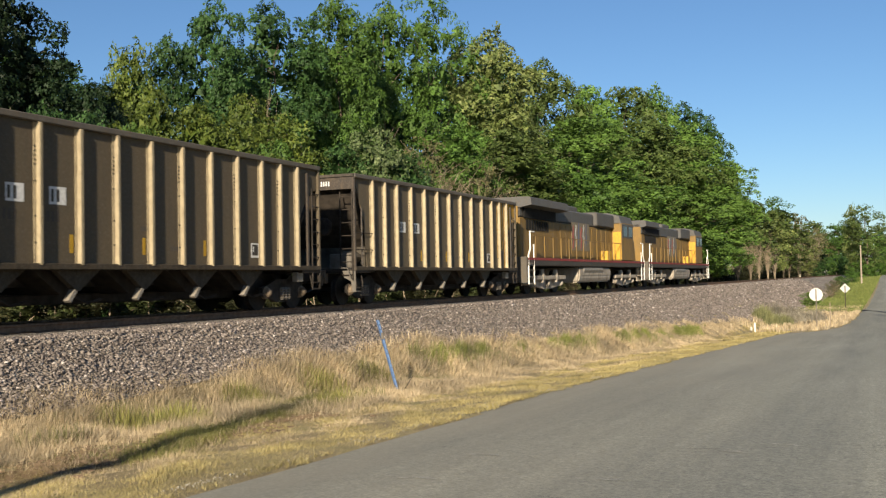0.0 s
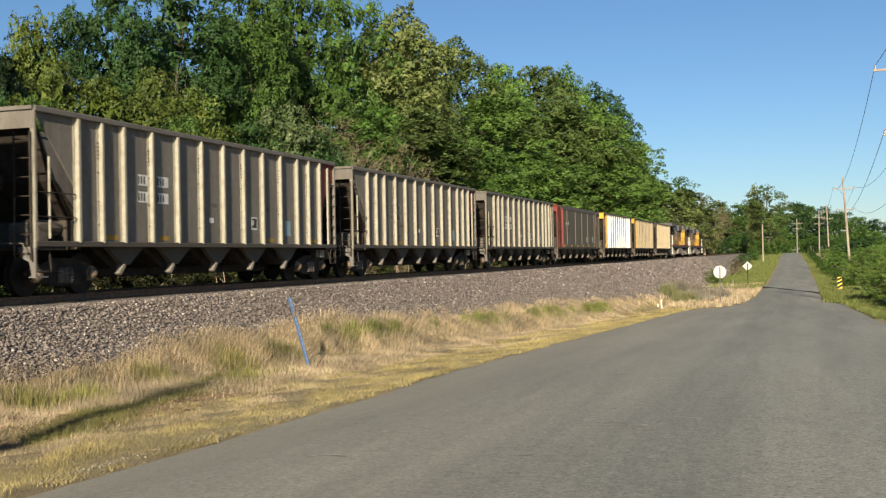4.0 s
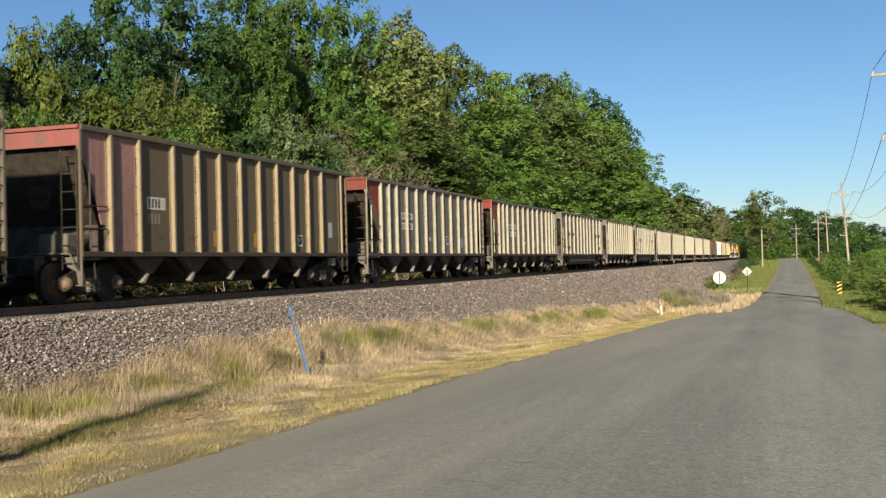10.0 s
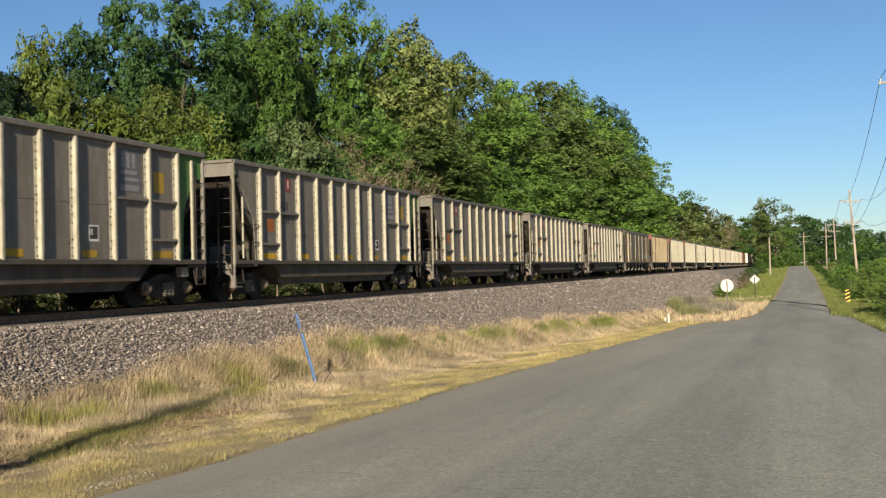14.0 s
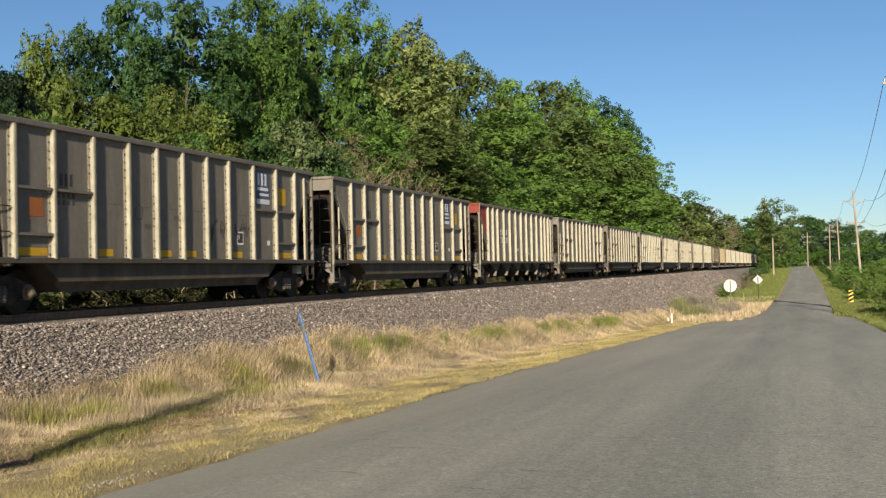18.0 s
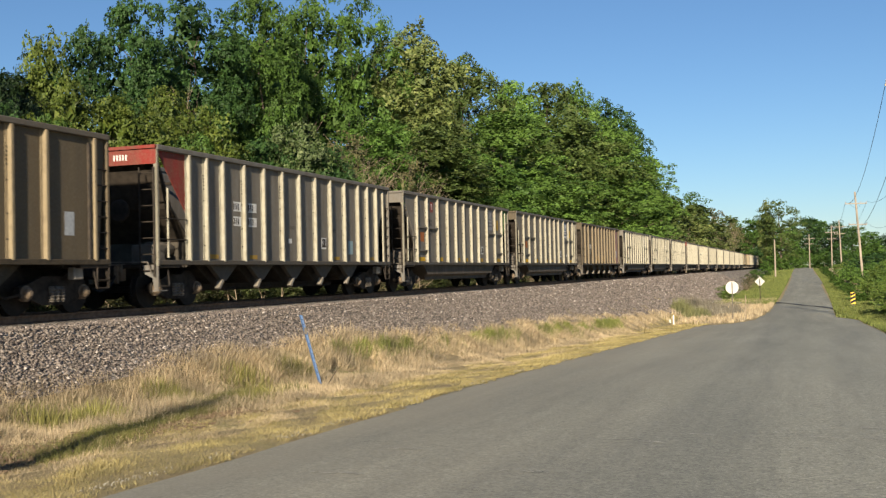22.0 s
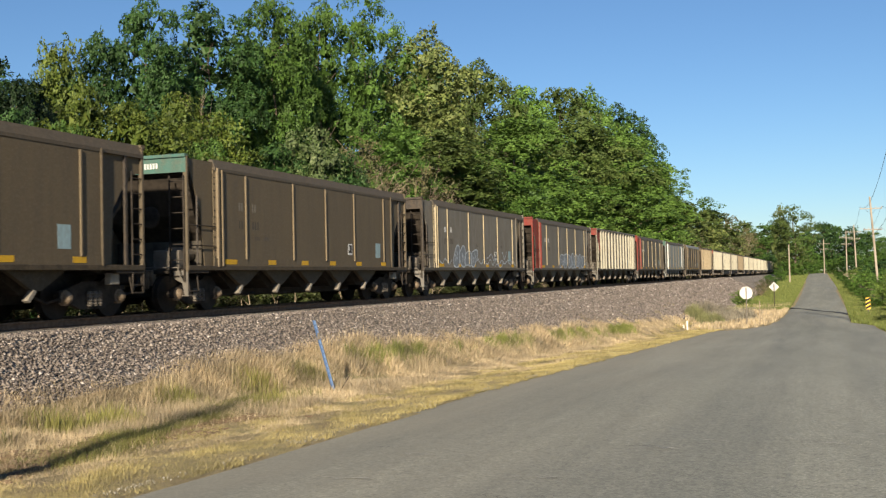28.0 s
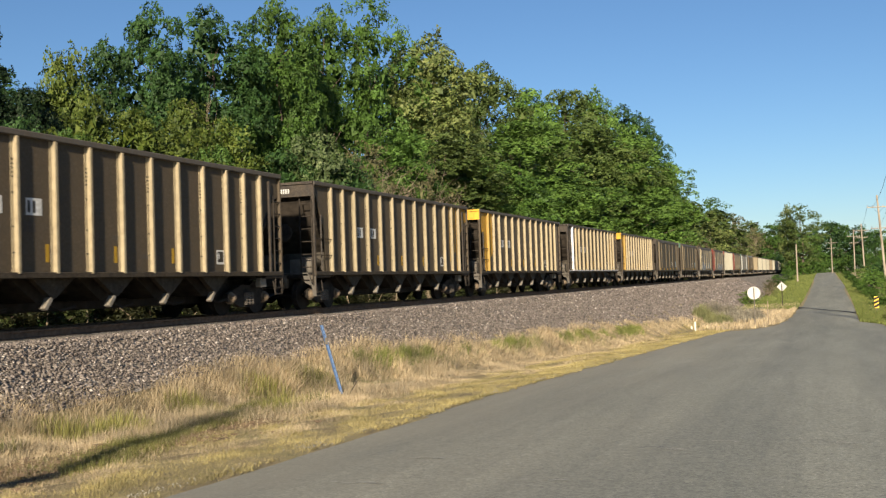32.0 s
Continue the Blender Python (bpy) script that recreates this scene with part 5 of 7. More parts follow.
        coloured(part("tool_box", boxes((*sorted((s * 0.98, s * 1.4)), 2.6, 3.4, 1.62, 2.15), bevel=0.02), PAINT, root), (0.6, 0.34, 0.03))
    part("windshield", boxes((-1.2, 1.2, 7.9, 7.93, 3.177, 3.717)), GLASS_DARK, root)
    part("headlight", boxes((-0.2, 0.2, 7.9, 8.0, 3.942, 4.14), bevel=0.03), SIGN_BACK, root)
    bm = bmesh.new()
    prism(bm, [(-1.35, 0.45), (-1.45, 0.75), (-1.45, 1.2), (1.45, 1.2), (1.45, 0.75), (1.35, 0.45)], "y", -2.9, 2.9)
    bmesh.ops.bevel(bm, geom=list(bm.edges), offset=0.08, segments=2, affect="EDGES")
    part("fuel_tank", bm, LOCO_UNDER, root)
    for s in (1, -1):
        bm = bmesh.new()
        lathe(bm, [(-2.3, 0.1), (-2.2, 0.2), (1.2, 0.2), (1.3, 0.1)], "y", 12, (s * 1.3, 0, 1.08))
        part("air_reservoir", bm, GATE, root)
        for y in (-10.45, 10.45):
            e = 1 if y > 0 else -1
            bm = bmesh.new()
            pipe(bm, [(s * 1.5, y, 0.45), (s * 1.5, y, 1.7), (s * 1.5, y - e * 0.25, 2.0), (s * 1.5, y - e * 0.25, 2.75), (s * 1.5, y - e * 0.75, 2.75)], 0.035, 6)
            pipe(bm, [(s * 1.5, y - e * 0.7, 0.45), (s * 1.5, y - e * 0.7, 2.2)], 0.03, 6)
            part("step_handrail", bm, BRIGHT, root, "white corner handrail")
            bm = bmesh.new()
            for z in (0.45, 0.75, 1.05, 1.35):
                box(bm, *sorted((s * 1.2, s * 1.52)), *sorted((y, y - e * 0.7)), z, z + 0.03)
            box(bm, *sorted((s * 1.15, s * 1.2)), *sorted((y, y - e * 0.75)), 0.4, 1.5)
            part("stepwell", bm, LOCO_UNDER, root)
        for i in range(13):
            y = -9.4 + i * 1.2
            bm = bmesh.new()
            rod(bm, (s * 1.47, y, 1.62), (s * 1.47, y, 2.6), 0.022, 5)
            coloured(part("stanchion", bm, PAINT, root), L_YELLOW)
        bm = bmesh.new()
        rod(bm, (s * 1.47, -9.7, 2.6), (s * 1.47, 5.2, 2.6), 0.022, 5)
        coloured(part("walkway_rail", bm, PAINT, root), L_YELLOW)
    for e in (-1, 1):
        coloured(part("end_plate", boxes((-1.5, 1.5, *sorted((e * 10.55, e * 10.68)), 0.5, 1.65), bevel=0.02), PAINT, root), (0.1, 0.09, 0.075))
        bm = bmesh.new()
        box(bm, -0.16, 0.16, *sorted((e * 10.6, e * 11.25)), 0.72, 1.0, 0.05)
        part("coupler", bm, WHEEL, root)
        t = truck(root, e * 6.9, "three_axle_truck", 0.95, 3, 0.53, LOCO_UNDER)
        for s in (1, -1):
            bm = bmesh.new()
            for k in (-1.0, 0.9):
                lathe(bm, [(0.5, 0.1), (0.9, 0.13), (1.1, 0.1)], "z", 8, (s * 1.2, e * 6.9 + k, 0))
            box(bm, *sorted((s * 1.1, s * 1.28)), e * 6.9 - 2.3, e * 6.9 + 2.3, 0.62, 0.82, 0.03)
            part("brake_rigging", bm, LOCO_UNDER, t)
    coloured(part("rear_hood_face", boxes((-0.9, 0.9, -10.05, -10.0, 1.7, 3.9), bevel=0.01), PAINT, root), L_YELLOW)
    return root


ENGINES = [engine(True), engine(False)]
for loco in ENGINES:   # stretched to fit the camera's view
    for o in loco.children:
        o.matrix_basis = Matrix.Diagonal((1, 1.05, 1, 1)) @ o.matrix_basis

# ---------------------------------------------------------------- track
def track():
    rail = thing("railway_track", "pair of steel rails on wooden ties in crushed stone", "railway track", kind="structure")
    prof = [(-0.075, 0.0), (0.075, 0.0), (0.075, 0.012), (0.012, 0.03), (0.012, 0.12), (0.036, 0.135), (0.036, 0.168), (-0.036, 0.168), (-0.036, 0.135), (-0.012, 0.12), (-0.012, 0.03), (-0.075, 0.012)]
    for s in (1, -1):
        bm = bmesh.new()
        rings = []
        for y in (-900, 0, *range(28, 104, 5), 200, 1400):
            rings.append([bm.verts.new((track_x(y) + s * 0.755 + u, y, RAIL_Z - 0.168 + v)) for u, v in prof])
        n = len(prof)
        for a, b in zip(rings, rings[1:]):
            for i in range(n):
                bm.faces.new((a[i], a[(i + 1) % n], b[(i + 1) % n], b[i]))
        bmesh.ops.recalc_face_normals(bm, faces=bm.faces)
        part("rail", bm, RAIL, rail)
    tie = mesh_of(boxes((-1.3, 1.3, -0.115, 0.115, -0.10, 0.06), bevel=0.015), "tie", TIE)
    for i in range(200):
        o = part("tie", tie, None, rail)
        o.matrix_basis = Matrix.Translation((track_x(6 + i * 0.52), 6 + i * 0.52, RAIL_Z - 0.23))
    return rail


track()

# ---------------------------------------------------------------- trees and bushes
def crown_mesh(name, seed, height, radius, low, lobes, sprays, leaves, leaf, waist=0.5, lobe_r=(0.3, 0.46), ragged=0.0, open_=0.0):
    """A crown of leaves on sprays that shingle separate boughs; the gaps between the boughs stay dark."""
    rng = np.random.default_rng(seed)

    def unit(v):
        return v / np.linalg.norm(v, axis=1)[:, None]

    # boughs winding up the crown's uneven outline
    i = np.arange(lobes)
    u = np.clip((i + 0.5) / lobes + rng.normal(size=lobes) * 0.03, 0.01, 0.995)
    ang = i * 2.39996 + rng.normal(size=lobes) * 0.35
    prof = np.where(u < waist, 0.6 + 0.4 * np.sin(0.5 * np.pi * u / waist), (1 - (np.clip(u - waist, 0, 1) / (1 - waist)) ** 2.6 * 0.97) ** 0.55)
    lr = radius * rng.uniform(*lobe_r, lobes) * (0.62 + 0.38 * prof)
    rad = np.maximum(0, radius * prof * rng.uniform(0.72, 1.1, lobes) - lr * 0.75) * np.where(i % 4 == 3, 0.45, 1.0)
    zc = (low + (1 - low) * u) * height - lr * 0.8 * u
    cen = np.stack([rad * np.cos(ang), rad * np.sin(ang), zc], -1)
    out = unit(np.stack([np.cos(ang) * 0.8, np.sin(ang) * 0.8, 0.25 + 0.9 * u], -1))
    # sprays over the outward side of each bough
    per = np.maximum(6, sprays * (lr / (radius * 0.38)) ** 2 * rng.uniform(0.75, 1.15, lobes)).astype(int)
    own = np.repeat(np.arange(lobes), per)
    v = unit(unit(rng.normal(size=(len(own), 3))) + 0.62 * out[own])
    n = len(own)
    sh = rng.uniform(0.78, 1.04, n) + np.where(rng.uniform(0, 1, n) < 0.12 + ragged, rng.uniform(0.1, 0.35 + ragged, n), 0)
    # each bough is lumpy in itself
    bump_ = 1 + 0.16 * np.sin(v[:, 0] * 5.3 + own) * np.sin(v[:, 1] * 4.7 + own * 2.1) + 0.1 * np.sin(v[:, 2] * 7 + own)
    c = cen[own] + v * (lr[own] * sh * bump_)[:, None] * np.array([1, 1, 0.78])
    up = unit(v * 0.95 + rng.normal(size=(n, 3)) * 0.38 + np.array([0, 0, 0.2]))
    S = np.repeat(np.arange(n), leaves)
    m = len(S)
    e1 = unit(np.cross(up, rng.normal(size=(n, 3))))
    e2 = np.cross(up, e1)
    r, t = leaf * 3.0 * rng.uniform(0, 1, m) ** 0.5, rng.uniform(0, 2 * np.pi, m)
    p = c[S] + e1[S] * (r * np.cos(t))[:, None] + e2[S] * (r * np.sin(t))[:, None] + up[S] * (rng.normal(size=m) * leaf * 0.4 - 0.4 * r)[:, None]
    nrm = unit(up[S] + rng.normal(size=(m, 3)) * 0.42)
    a = unit(np.cross(nrm, rng.normal(size=(m, 3))))
    b = np.cross(nrm, a)
    s = leaf * rng.uniform(0.6, 1.3, m)[:, None]
    w = s * rng.uniform(0.55, 0.9, m)[:, None]
    tri = np.stack([p + a * s * 1.2, p - a * s * 0.8 + b * w, p - a * s * 0.8 - b * w], 1)
    # broad leaf masses in the shade within
    k = int(26 * (1 - open_))
    q = np.repeat(cen, k, 0) + unit(rng.normal(size=(lobes * k, 3))) * (np.repeat(lr, k) * rng.uniform(0, 0.62, lobes * k))[:, None]
    a, b = unit(rng.normal(size=q.shape)), unit(rng.normal(size=q.shape))
    s = np.repeat(lr, k)[:, None] * 0.24
    inner = np.stack([q + a * s, q + b * s, q - (a + b) * s * 0.6], 1)
    k = int(150 * (1 - open_))
    uu = rng.uniform(0.02, 0.86, k)
    rr = radius * 0.42 * np.where(uu < waist, 0.8, np.cos(0.5 * np.pi * (uu - waist) / (1 - waist))) * rng.uniform(0, 1, k) ** 0.5
    tt = rng.uniform(0, 2 * np.pi, k)
    q = np.stack([rr * np.cos(tt), rr * np.sin(tt), (low + (1 - low) * uu) * height], -1)
    a, b = unit(rng.normal(size=q.shape)), unit(rng.normal(size=q.shape))
    s = radius * 0.13
    core = np.stack([q + a * s, q + b * s, q - (a + b) * s * 0.6], 1)
    return tris_mesh(name, np.concatenate([tri, inner, core]), LEAF_MID)


def limbs(bm, rng, base, top, r, n, reach, low):
    """Trunk with tapering limbs; a slight sway."""
    pts = [Vector(base)]
    for i in range(1, 6):
        p = Vector(base).lerp(Vector(top), i / 5)
        pts.append(p + Vector((rng.uniform(-1, 1), rng.uniform(-1, 1), 0)) * 0.04 * (top[2] - base[2]) * (0.4 if i < 5 else 0))
    for i in range(5):
        rod(bm, pts[i], pts[i + 1], r * (1 - i / 5.6), 7, r * (1 - (i + 1) / 5.6))
    for k in range(n):
        t = rng.uniform(low, 0.92)
        i = min(4, int(t * 5))
        p = pts[i].lerp(pts[i + 1], t * 5 - i)
        a = rng.uniform(0, 2 * math.pi)
        L = reach * rng.uniform(0.5, 1.0) * (1.15 - t * 0.6)
        m = p + Vector((math.cos(a) * L * 0.55, math.sin(a) * L * 0.55, L * rng.uniform(0.25, 0.5)))
        e = m + Vector((math.cos(a + 0.4) * L * 0.5, math.sin(a + 0.4) * L * 0.5, L * rng.uniform(0.2, 0.5)))
        rr = r * (1 - t) * 0.5 + 0.025
        rod(bm, p, m, rr, 5, rr * 0.65)
        rod(bm, m, e, rr * 0.65, 5, rr * 0.25)
        for q in range(2):
            d = Vector((rng.uniform(-1, 1), rng.uniform(-1, 1), rng.uniform(0, 1))) * L * 0.35
            rod(bm, m, m + d, rr * 0.4, 4, rr * 0.12)
    return bm


TREE_H, TREE_R, BUSH_H, BUSH_R = 18.0, 4.4, 8.0, 3.2
CROWNS = {
    "tall_near": [crown_mesh("crown", 11 + i, TREE_H, TREE_R, 0.12, 40, 66, 12, 0.104, 0.42 + 0.07 * i, (0.27, 0.44)) for i in range(4)],
    "airy_near": [crown_mesh("crown", 31 + i, TREE_H, TREE_R, 0.14, 74, 38, 11, 0.098, 0.38, (0.17, 0.29), 0.25, 0.15) for i in range(2)],
    "bush_near": [crown_mesh("crown", 51 + i, BUSH_H, BUSH_R, 0.02, 30, 54, 11, 0.074, 0.5, (0.26, 0.42)) for i in range(3)],
    "brush_near": [crown_mesh("crown", 71, BUSH_H, BUSH_R, 0.05, 50, 15, 8, 0.07, 0.55, (0.14, 0.26), 0.3, 0.7)],
    "lone_near": [crown_mesh("crown", 91, TREE_H, TREE_R, 0.13, 66, 34, 10, 0.12, 0.55, (0.17, 0.3), 0.25, 0.4)],
    "tall": [crown_mesh("crown", 11 + i, TREE_H, TREE_R, 0.12, 34, 26, 6, 0.23, 0.45 + 0.08 * i, (0.28, 0.44)) for i in range(3)],
    "airy": [crown_mesh("crown", 31 + i, TREE_H, TREE_R, 0.2, 60, 14, 6, 0.18, 0.4, (0.16, 0.28), 0.25, 0.4) for i in range(2)],
    "bush": [crown_mesh("crown", 51 + i, BUSH_H, BUSH_R, 0.02, 26, 22, 6, 0.15, 0.5, (0.26, 0.42)) for i in range(3)],
    "brush": [crown_mesh("crown", 71, BUSH_H, BUSH_R, 0.05, 40, 12, 6, 0.11, 0.55, (0.15, 0.28), 0.3, 0.6)],
}
TRUNKS = {}
for key, hh, rr, low in (("tall", TREE_H, 3.2, 0.2), ("bush", BUSH_H, 2.2, 0.1)):
    rng0 = random.Random(5)
    TRUNKS[key] = mesh_of(limbs(bmesh.new(), rng0, (0, 0, -0.6), (0, 0, hh * 0.88), hh * 0.009 + 0.03, 14 if key == "tall" else 7, rr, low), "trunk", BARK)
bare = bmesh.new()
rng0 = random.Random(9)
for k in range(64):
    a, out, top = k * 2.4, rng0.uniform(0.2, 2.9), BUSH_H * rng0.uniform(0.55, 1.0)
    p = [Vector((out * q ** 1.6 * math.cos(a + 0.2 * q) + rng0.uniform(-0.1, 0.1), out * q ** 1.6 * math.sin(a + 0.2 * q), -0.3 + q * top * (1 - 0.02 * out * out * q))) for q in (0, 0.35, 0.7, 1)]
    for i in range(3):
        rod(bare, p[i], p[i + 1], 0.027 - 0.008 * i, 3, 0.019 - 0.008 * i)
    for i in range(9):
        q = p[1].lerp(p[2], rng0.uniform(0, 1)) if i % 2 else p[2].lerp(p[3], rng0.uniform(0, 1))
        d = Vector((math.cos(a) + rng0.uniform(-1, 1), math.sin(a) + rng0.uniform(-1, 1), rng0.uniform(0.3, 1.5))) * rng0.uniform(0.3, 0.75)
        rod(bare, q, q + d, 0.013, 3, 0.005)
TRUNKS["bare"] = mesh_of(bare, "branchwork", TWIG)

KINDS = {
    "dark": ("tall", LEAF_DARK, "tall dark green broadleaf tree in the trackside wood"),
    "mid": ("tall", LEAF_MID, "tall green broadleaf tree in the trackside wood"),
    "yellow": ("bush", LEAF_YELLOW, "yellow-green young tree at the edge of the wood"),
    "olive": ("tall", LEAF_OLIVE, "olive green broadleaf tree with uneven crown"),
    "airy": ("airy", LEAF_MID, "tall thin-crowned tree with sky between its leaves"),
    "pale_bark": ("tall", LEAF_SALLOW, "pale-barked tree with yellowing olive crown"),
    "light": ("tall", LEAF_BRIGHTENED, "light green broadleaf tree by the track"),
    "pale": ("bush", LEAF_PALE, "shrub with pale whitish leaves beside the track"),
    "brush": ("brush", LEAF_BRUSH, "brown half-bare brush beside the track"),
    "dry_brush": ("brush", LEAF_DRY, "low mound of grey dry brush by the road sign"),
    "bush": ("bush", LEAF_MID, "dense green roadside bush"),
    "shaggy": ("lone", LEAF_OLIVE, "large shaggy green tree standing alone by the road"),
    "leafy_bush": ("bush", LEAF_BRIGHTENED, "light green roadside bush with dense leaves"),
    "sunny": ("bush", LEAF_SUNNY, "yellow-green roadside bush in full sun"),
    "thicket": ("bush", LEAF_THICKET_SHADE, "thicket under the wood behind the track, leaves darkened for shade"),
    "cedar": ("tall", LEAF_IN_SHADE, "dense tree at the end of the wood, leaves darkened for shade"),
    "weedy": ("bush", LEAF_WEEDY, "dull green weeds behind the track"),
    "darkbush": ("bush", LEAF_DARK, "dark green shrub under the wood"),
}
plant_count = [0]


def dress(ob, mat):
    ob.material_slots[0].link = "OBJECT"
    ob.material_slots[0].material = mat


def plant(x, y, height, radius, kind, group="trees of the wood", z=None):
    shape, mat, label = KINDS[kind]
    if kind in ("dark", "mid", "olive", "light", "cedar") and height < 10.5:
        shape = "bush"
        label = label.replace("tall ", "low ")
    i = plant_count[0]
    plant_count[0] += 1
    big = shape in ("tall", "airy", "lone")
    H0, R0 = (TREE_H, TREE_R) if big else (BUSH_H, BUSH_R)
    g = float(ground_z(x, y)) if z is None else z
    is_tree = big or height > 5
    root = thing("tree" if is_tree else "bush", label, "tree" if is_tree else "bush", group,
                 at=pose(x, y, g, 0, 0, (i * 77) % 360) @ Matrix.Diagonal((radius / R0, radius / R0, height / H0, 1)))
    near = shape + "_near" if kind == "shaggy" or (math.hypot(x, y) < 200 and height > 5 and -42 < x < -22) or (x < -22 and y < 100 and height > 5) or (x > 0 and y < 105) else shape
    crown = part("crown", CROWNS[near][i % len(CROWNS[near])], None, root)
    dress(crown, mat)
    tr = part("trunk" if kind != "brush" else "branchwork", TRUNKS["bare" if shape == "brush" else ("tall" if big else "bush")], None, root)
    if kind == "pale_bark":
        dress(tr, PALE_BARK)
    return root



BACK_WOOD = (
    (-33.0, 33.0, 12.2, 1.9, "cedar"),
    (-33.0, 31.0, 13.2, 1.9, "cedar"),
    (-31.0, 34.6, 8.9, 1.7, "cedar"),
    (-33.0, 38.2, 8.8, 1.5, "cedar"),
    (-37.0, 44.4, 12.8, 2.0, "yellow"),
    (-36.0, 46.3, 13.3, 1.6, "dark"),
    (-35.0, 49.2, 15.9, 1.9, "dark"),
    (-35.0, 55.3, 17.0, 2.6, "dark"),
    (-37.0, 64.0, 16.9, 2.2, "mid"),
    (-33.0, 60.2, 19.0, 2.3, "mid"),
    (-34.0, 69.0, 20.3, 2.5, "mid"),
    (-32.0, 72.4, 21.8, 2.9, "airy"),
    (-32.0, 78.8, 20.8, 2.3, "airy"),
    (-29.0, 78.2, 20.1, 3.8, "pale_bark"),
    (-31.0, 97.4, 21.3, 3.6, "olive"),
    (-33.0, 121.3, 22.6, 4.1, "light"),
    (-33.0, 140.7, 26.2, 4.8, "olive"),
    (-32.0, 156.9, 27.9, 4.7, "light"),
    (-31.0, 174.4, 28.3, 4.7, "dark"),
    (-30.0, 191.7, 27.3, 4.4, "dark"),
)
FRONT_WOOD = (
    (-27.0, 33.9, 8.9, 1.5, "yellow"),
    (-26.0, 35.2, 8.7, 1.7, "yellow"),
    (-25.0, 36.6, 8.3, 1.8, "yellow"),
    (-27.0, 40.2, 9.8, 1.7, "yellow"),
    (-28.0, 45.2, 9.7, 1.8, "yellow"),
    (-26.0, 47.3, 8.4, 1.9, "dark"),
    (-24.5, 48.9, 9.5, 1.9, "pale"),
    (-25.0, 55.5, 9.8, 2.0, "brush"),
    (-26.0, 63.1, 11.3, 2.2, "mid"),
    (-25.0, 69.6, 11.8, 3.4, "olive"),
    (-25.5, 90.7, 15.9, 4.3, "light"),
    (-24.0, 74.9, 10.8, 3.0, "mid"),
    (-25.5, 116.8, 19.1, 4.8, "olive"),
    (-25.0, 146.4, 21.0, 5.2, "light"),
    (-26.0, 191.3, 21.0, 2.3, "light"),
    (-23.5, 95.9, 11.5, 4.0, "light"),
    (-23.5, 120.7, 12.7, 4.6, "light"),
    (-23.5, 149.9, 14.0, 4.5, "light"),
)
FAR_WOOD = (
    (-25.0, 209.0, 15.5, 4.6, "olive"),
    (-23.5, 232.0, 13.5, 3.6, "pale_bark"),
    (-23.5, 262.0, 14.5, 3.8, "brush"),
    (-23.0, 300.0, 13.5, 3.8, "pale_bark"),
    (-27.0, 280.5, 20.6, 3.9, "airy"),
    (-25.0, 252.1, 15.8, 6.7, "olive"),
    (-26.0, 330.8, 18.7, 5.2, "brush"),
    (-26.0, 384.7, 18.2, 6.1, "brush"),
    (-25.0, 445.5, 17.4, 6.1, "olive"),
    (-24.0, 519.3, 16.7, 5.4, "dark"),
    (-24.0, 26.6, 6.9, 1.2, "dark"),
    (-25.0, 26.1, 7.0, 1.2, "dark"),
    (-25.0, 30.2, 6.9, 1.2, "mid"),
    (-23.5, 61.6, 8.8, 2.1, "brush"),
    (-23.0, 48.9, 8.0, 1.7, "dark"),
    (-23.5, 37.5, 7.2, 1.4, "mid"),
    (-37.5, 42.5, 10.4, 2.4, "cedar"),
    (-40.0, 40.5, 11.0, 2.8, "cedar"),
)
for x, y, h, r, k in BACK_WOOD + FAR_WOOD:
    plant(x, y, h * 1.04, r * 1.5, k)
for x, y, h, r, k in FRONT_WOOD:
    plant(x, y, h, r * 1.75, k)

rnd = random.Random(3)
# second rank that closes the wood behind
for i in range(26):
    y = 24 + i * 13 + rnd.uniform(-4, 4)
    plant(-40 - rnd.uniform(0, 8), y, (6.0 if i < 2 else rnd.uniform(9.0, 11.0) + (2.5 if 3 < i < 9 else 0)) + min(14, i * 1.9), rnd.uniform(5, 6.5), "dark")
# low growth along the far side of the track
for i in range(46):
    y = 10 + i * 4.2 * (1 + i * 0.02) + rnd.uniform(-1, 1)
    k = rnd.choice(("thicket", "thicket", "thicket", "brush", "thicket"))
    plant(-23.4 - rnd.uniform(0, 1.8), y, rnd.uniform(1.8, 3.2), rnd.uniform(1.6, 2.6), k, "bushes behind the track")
# half-dead fringe behind the track, thicket darkened for shade, and pale dead sticks
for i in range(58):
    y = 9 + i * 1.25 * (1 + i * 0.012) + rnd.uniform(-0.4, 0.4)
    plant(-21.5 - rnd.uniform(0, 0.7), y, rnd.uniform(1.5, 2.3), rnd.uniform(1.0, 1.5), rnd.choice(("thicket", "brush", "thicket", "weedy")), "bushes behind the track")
STICKS = []
for k in range(6):
    bm, rs = bmesh.new(), random.Random(60 + k)
    p, q = Vector((0, 0, -0.1)), Vector((rs.uniform(-0.1, 0.1), rs.uniform(-0.35, 0.35), rs.uniform(0.5, 1.1)))
    e = q + Vector((rs.uniform(-0.2, 0.2), rs.uniform(-0.6, 0.6), rs.uniform(-0.1, 0.5)))
    rod(bm, p, q, 0.028, 5, 0.02)
    rod(bm, q, e, 0.02, 5, 0.009)
    rod(bm, p.lerp(q, 0.6), p.lerp(q, 0.6) + Vector((0.05, rs.uniform(-0.4, 0.4), 0.35)), 0.014, 4, 0.006)
    STICKS.append(mesh_of(bm, "dead_branch", TWIG))
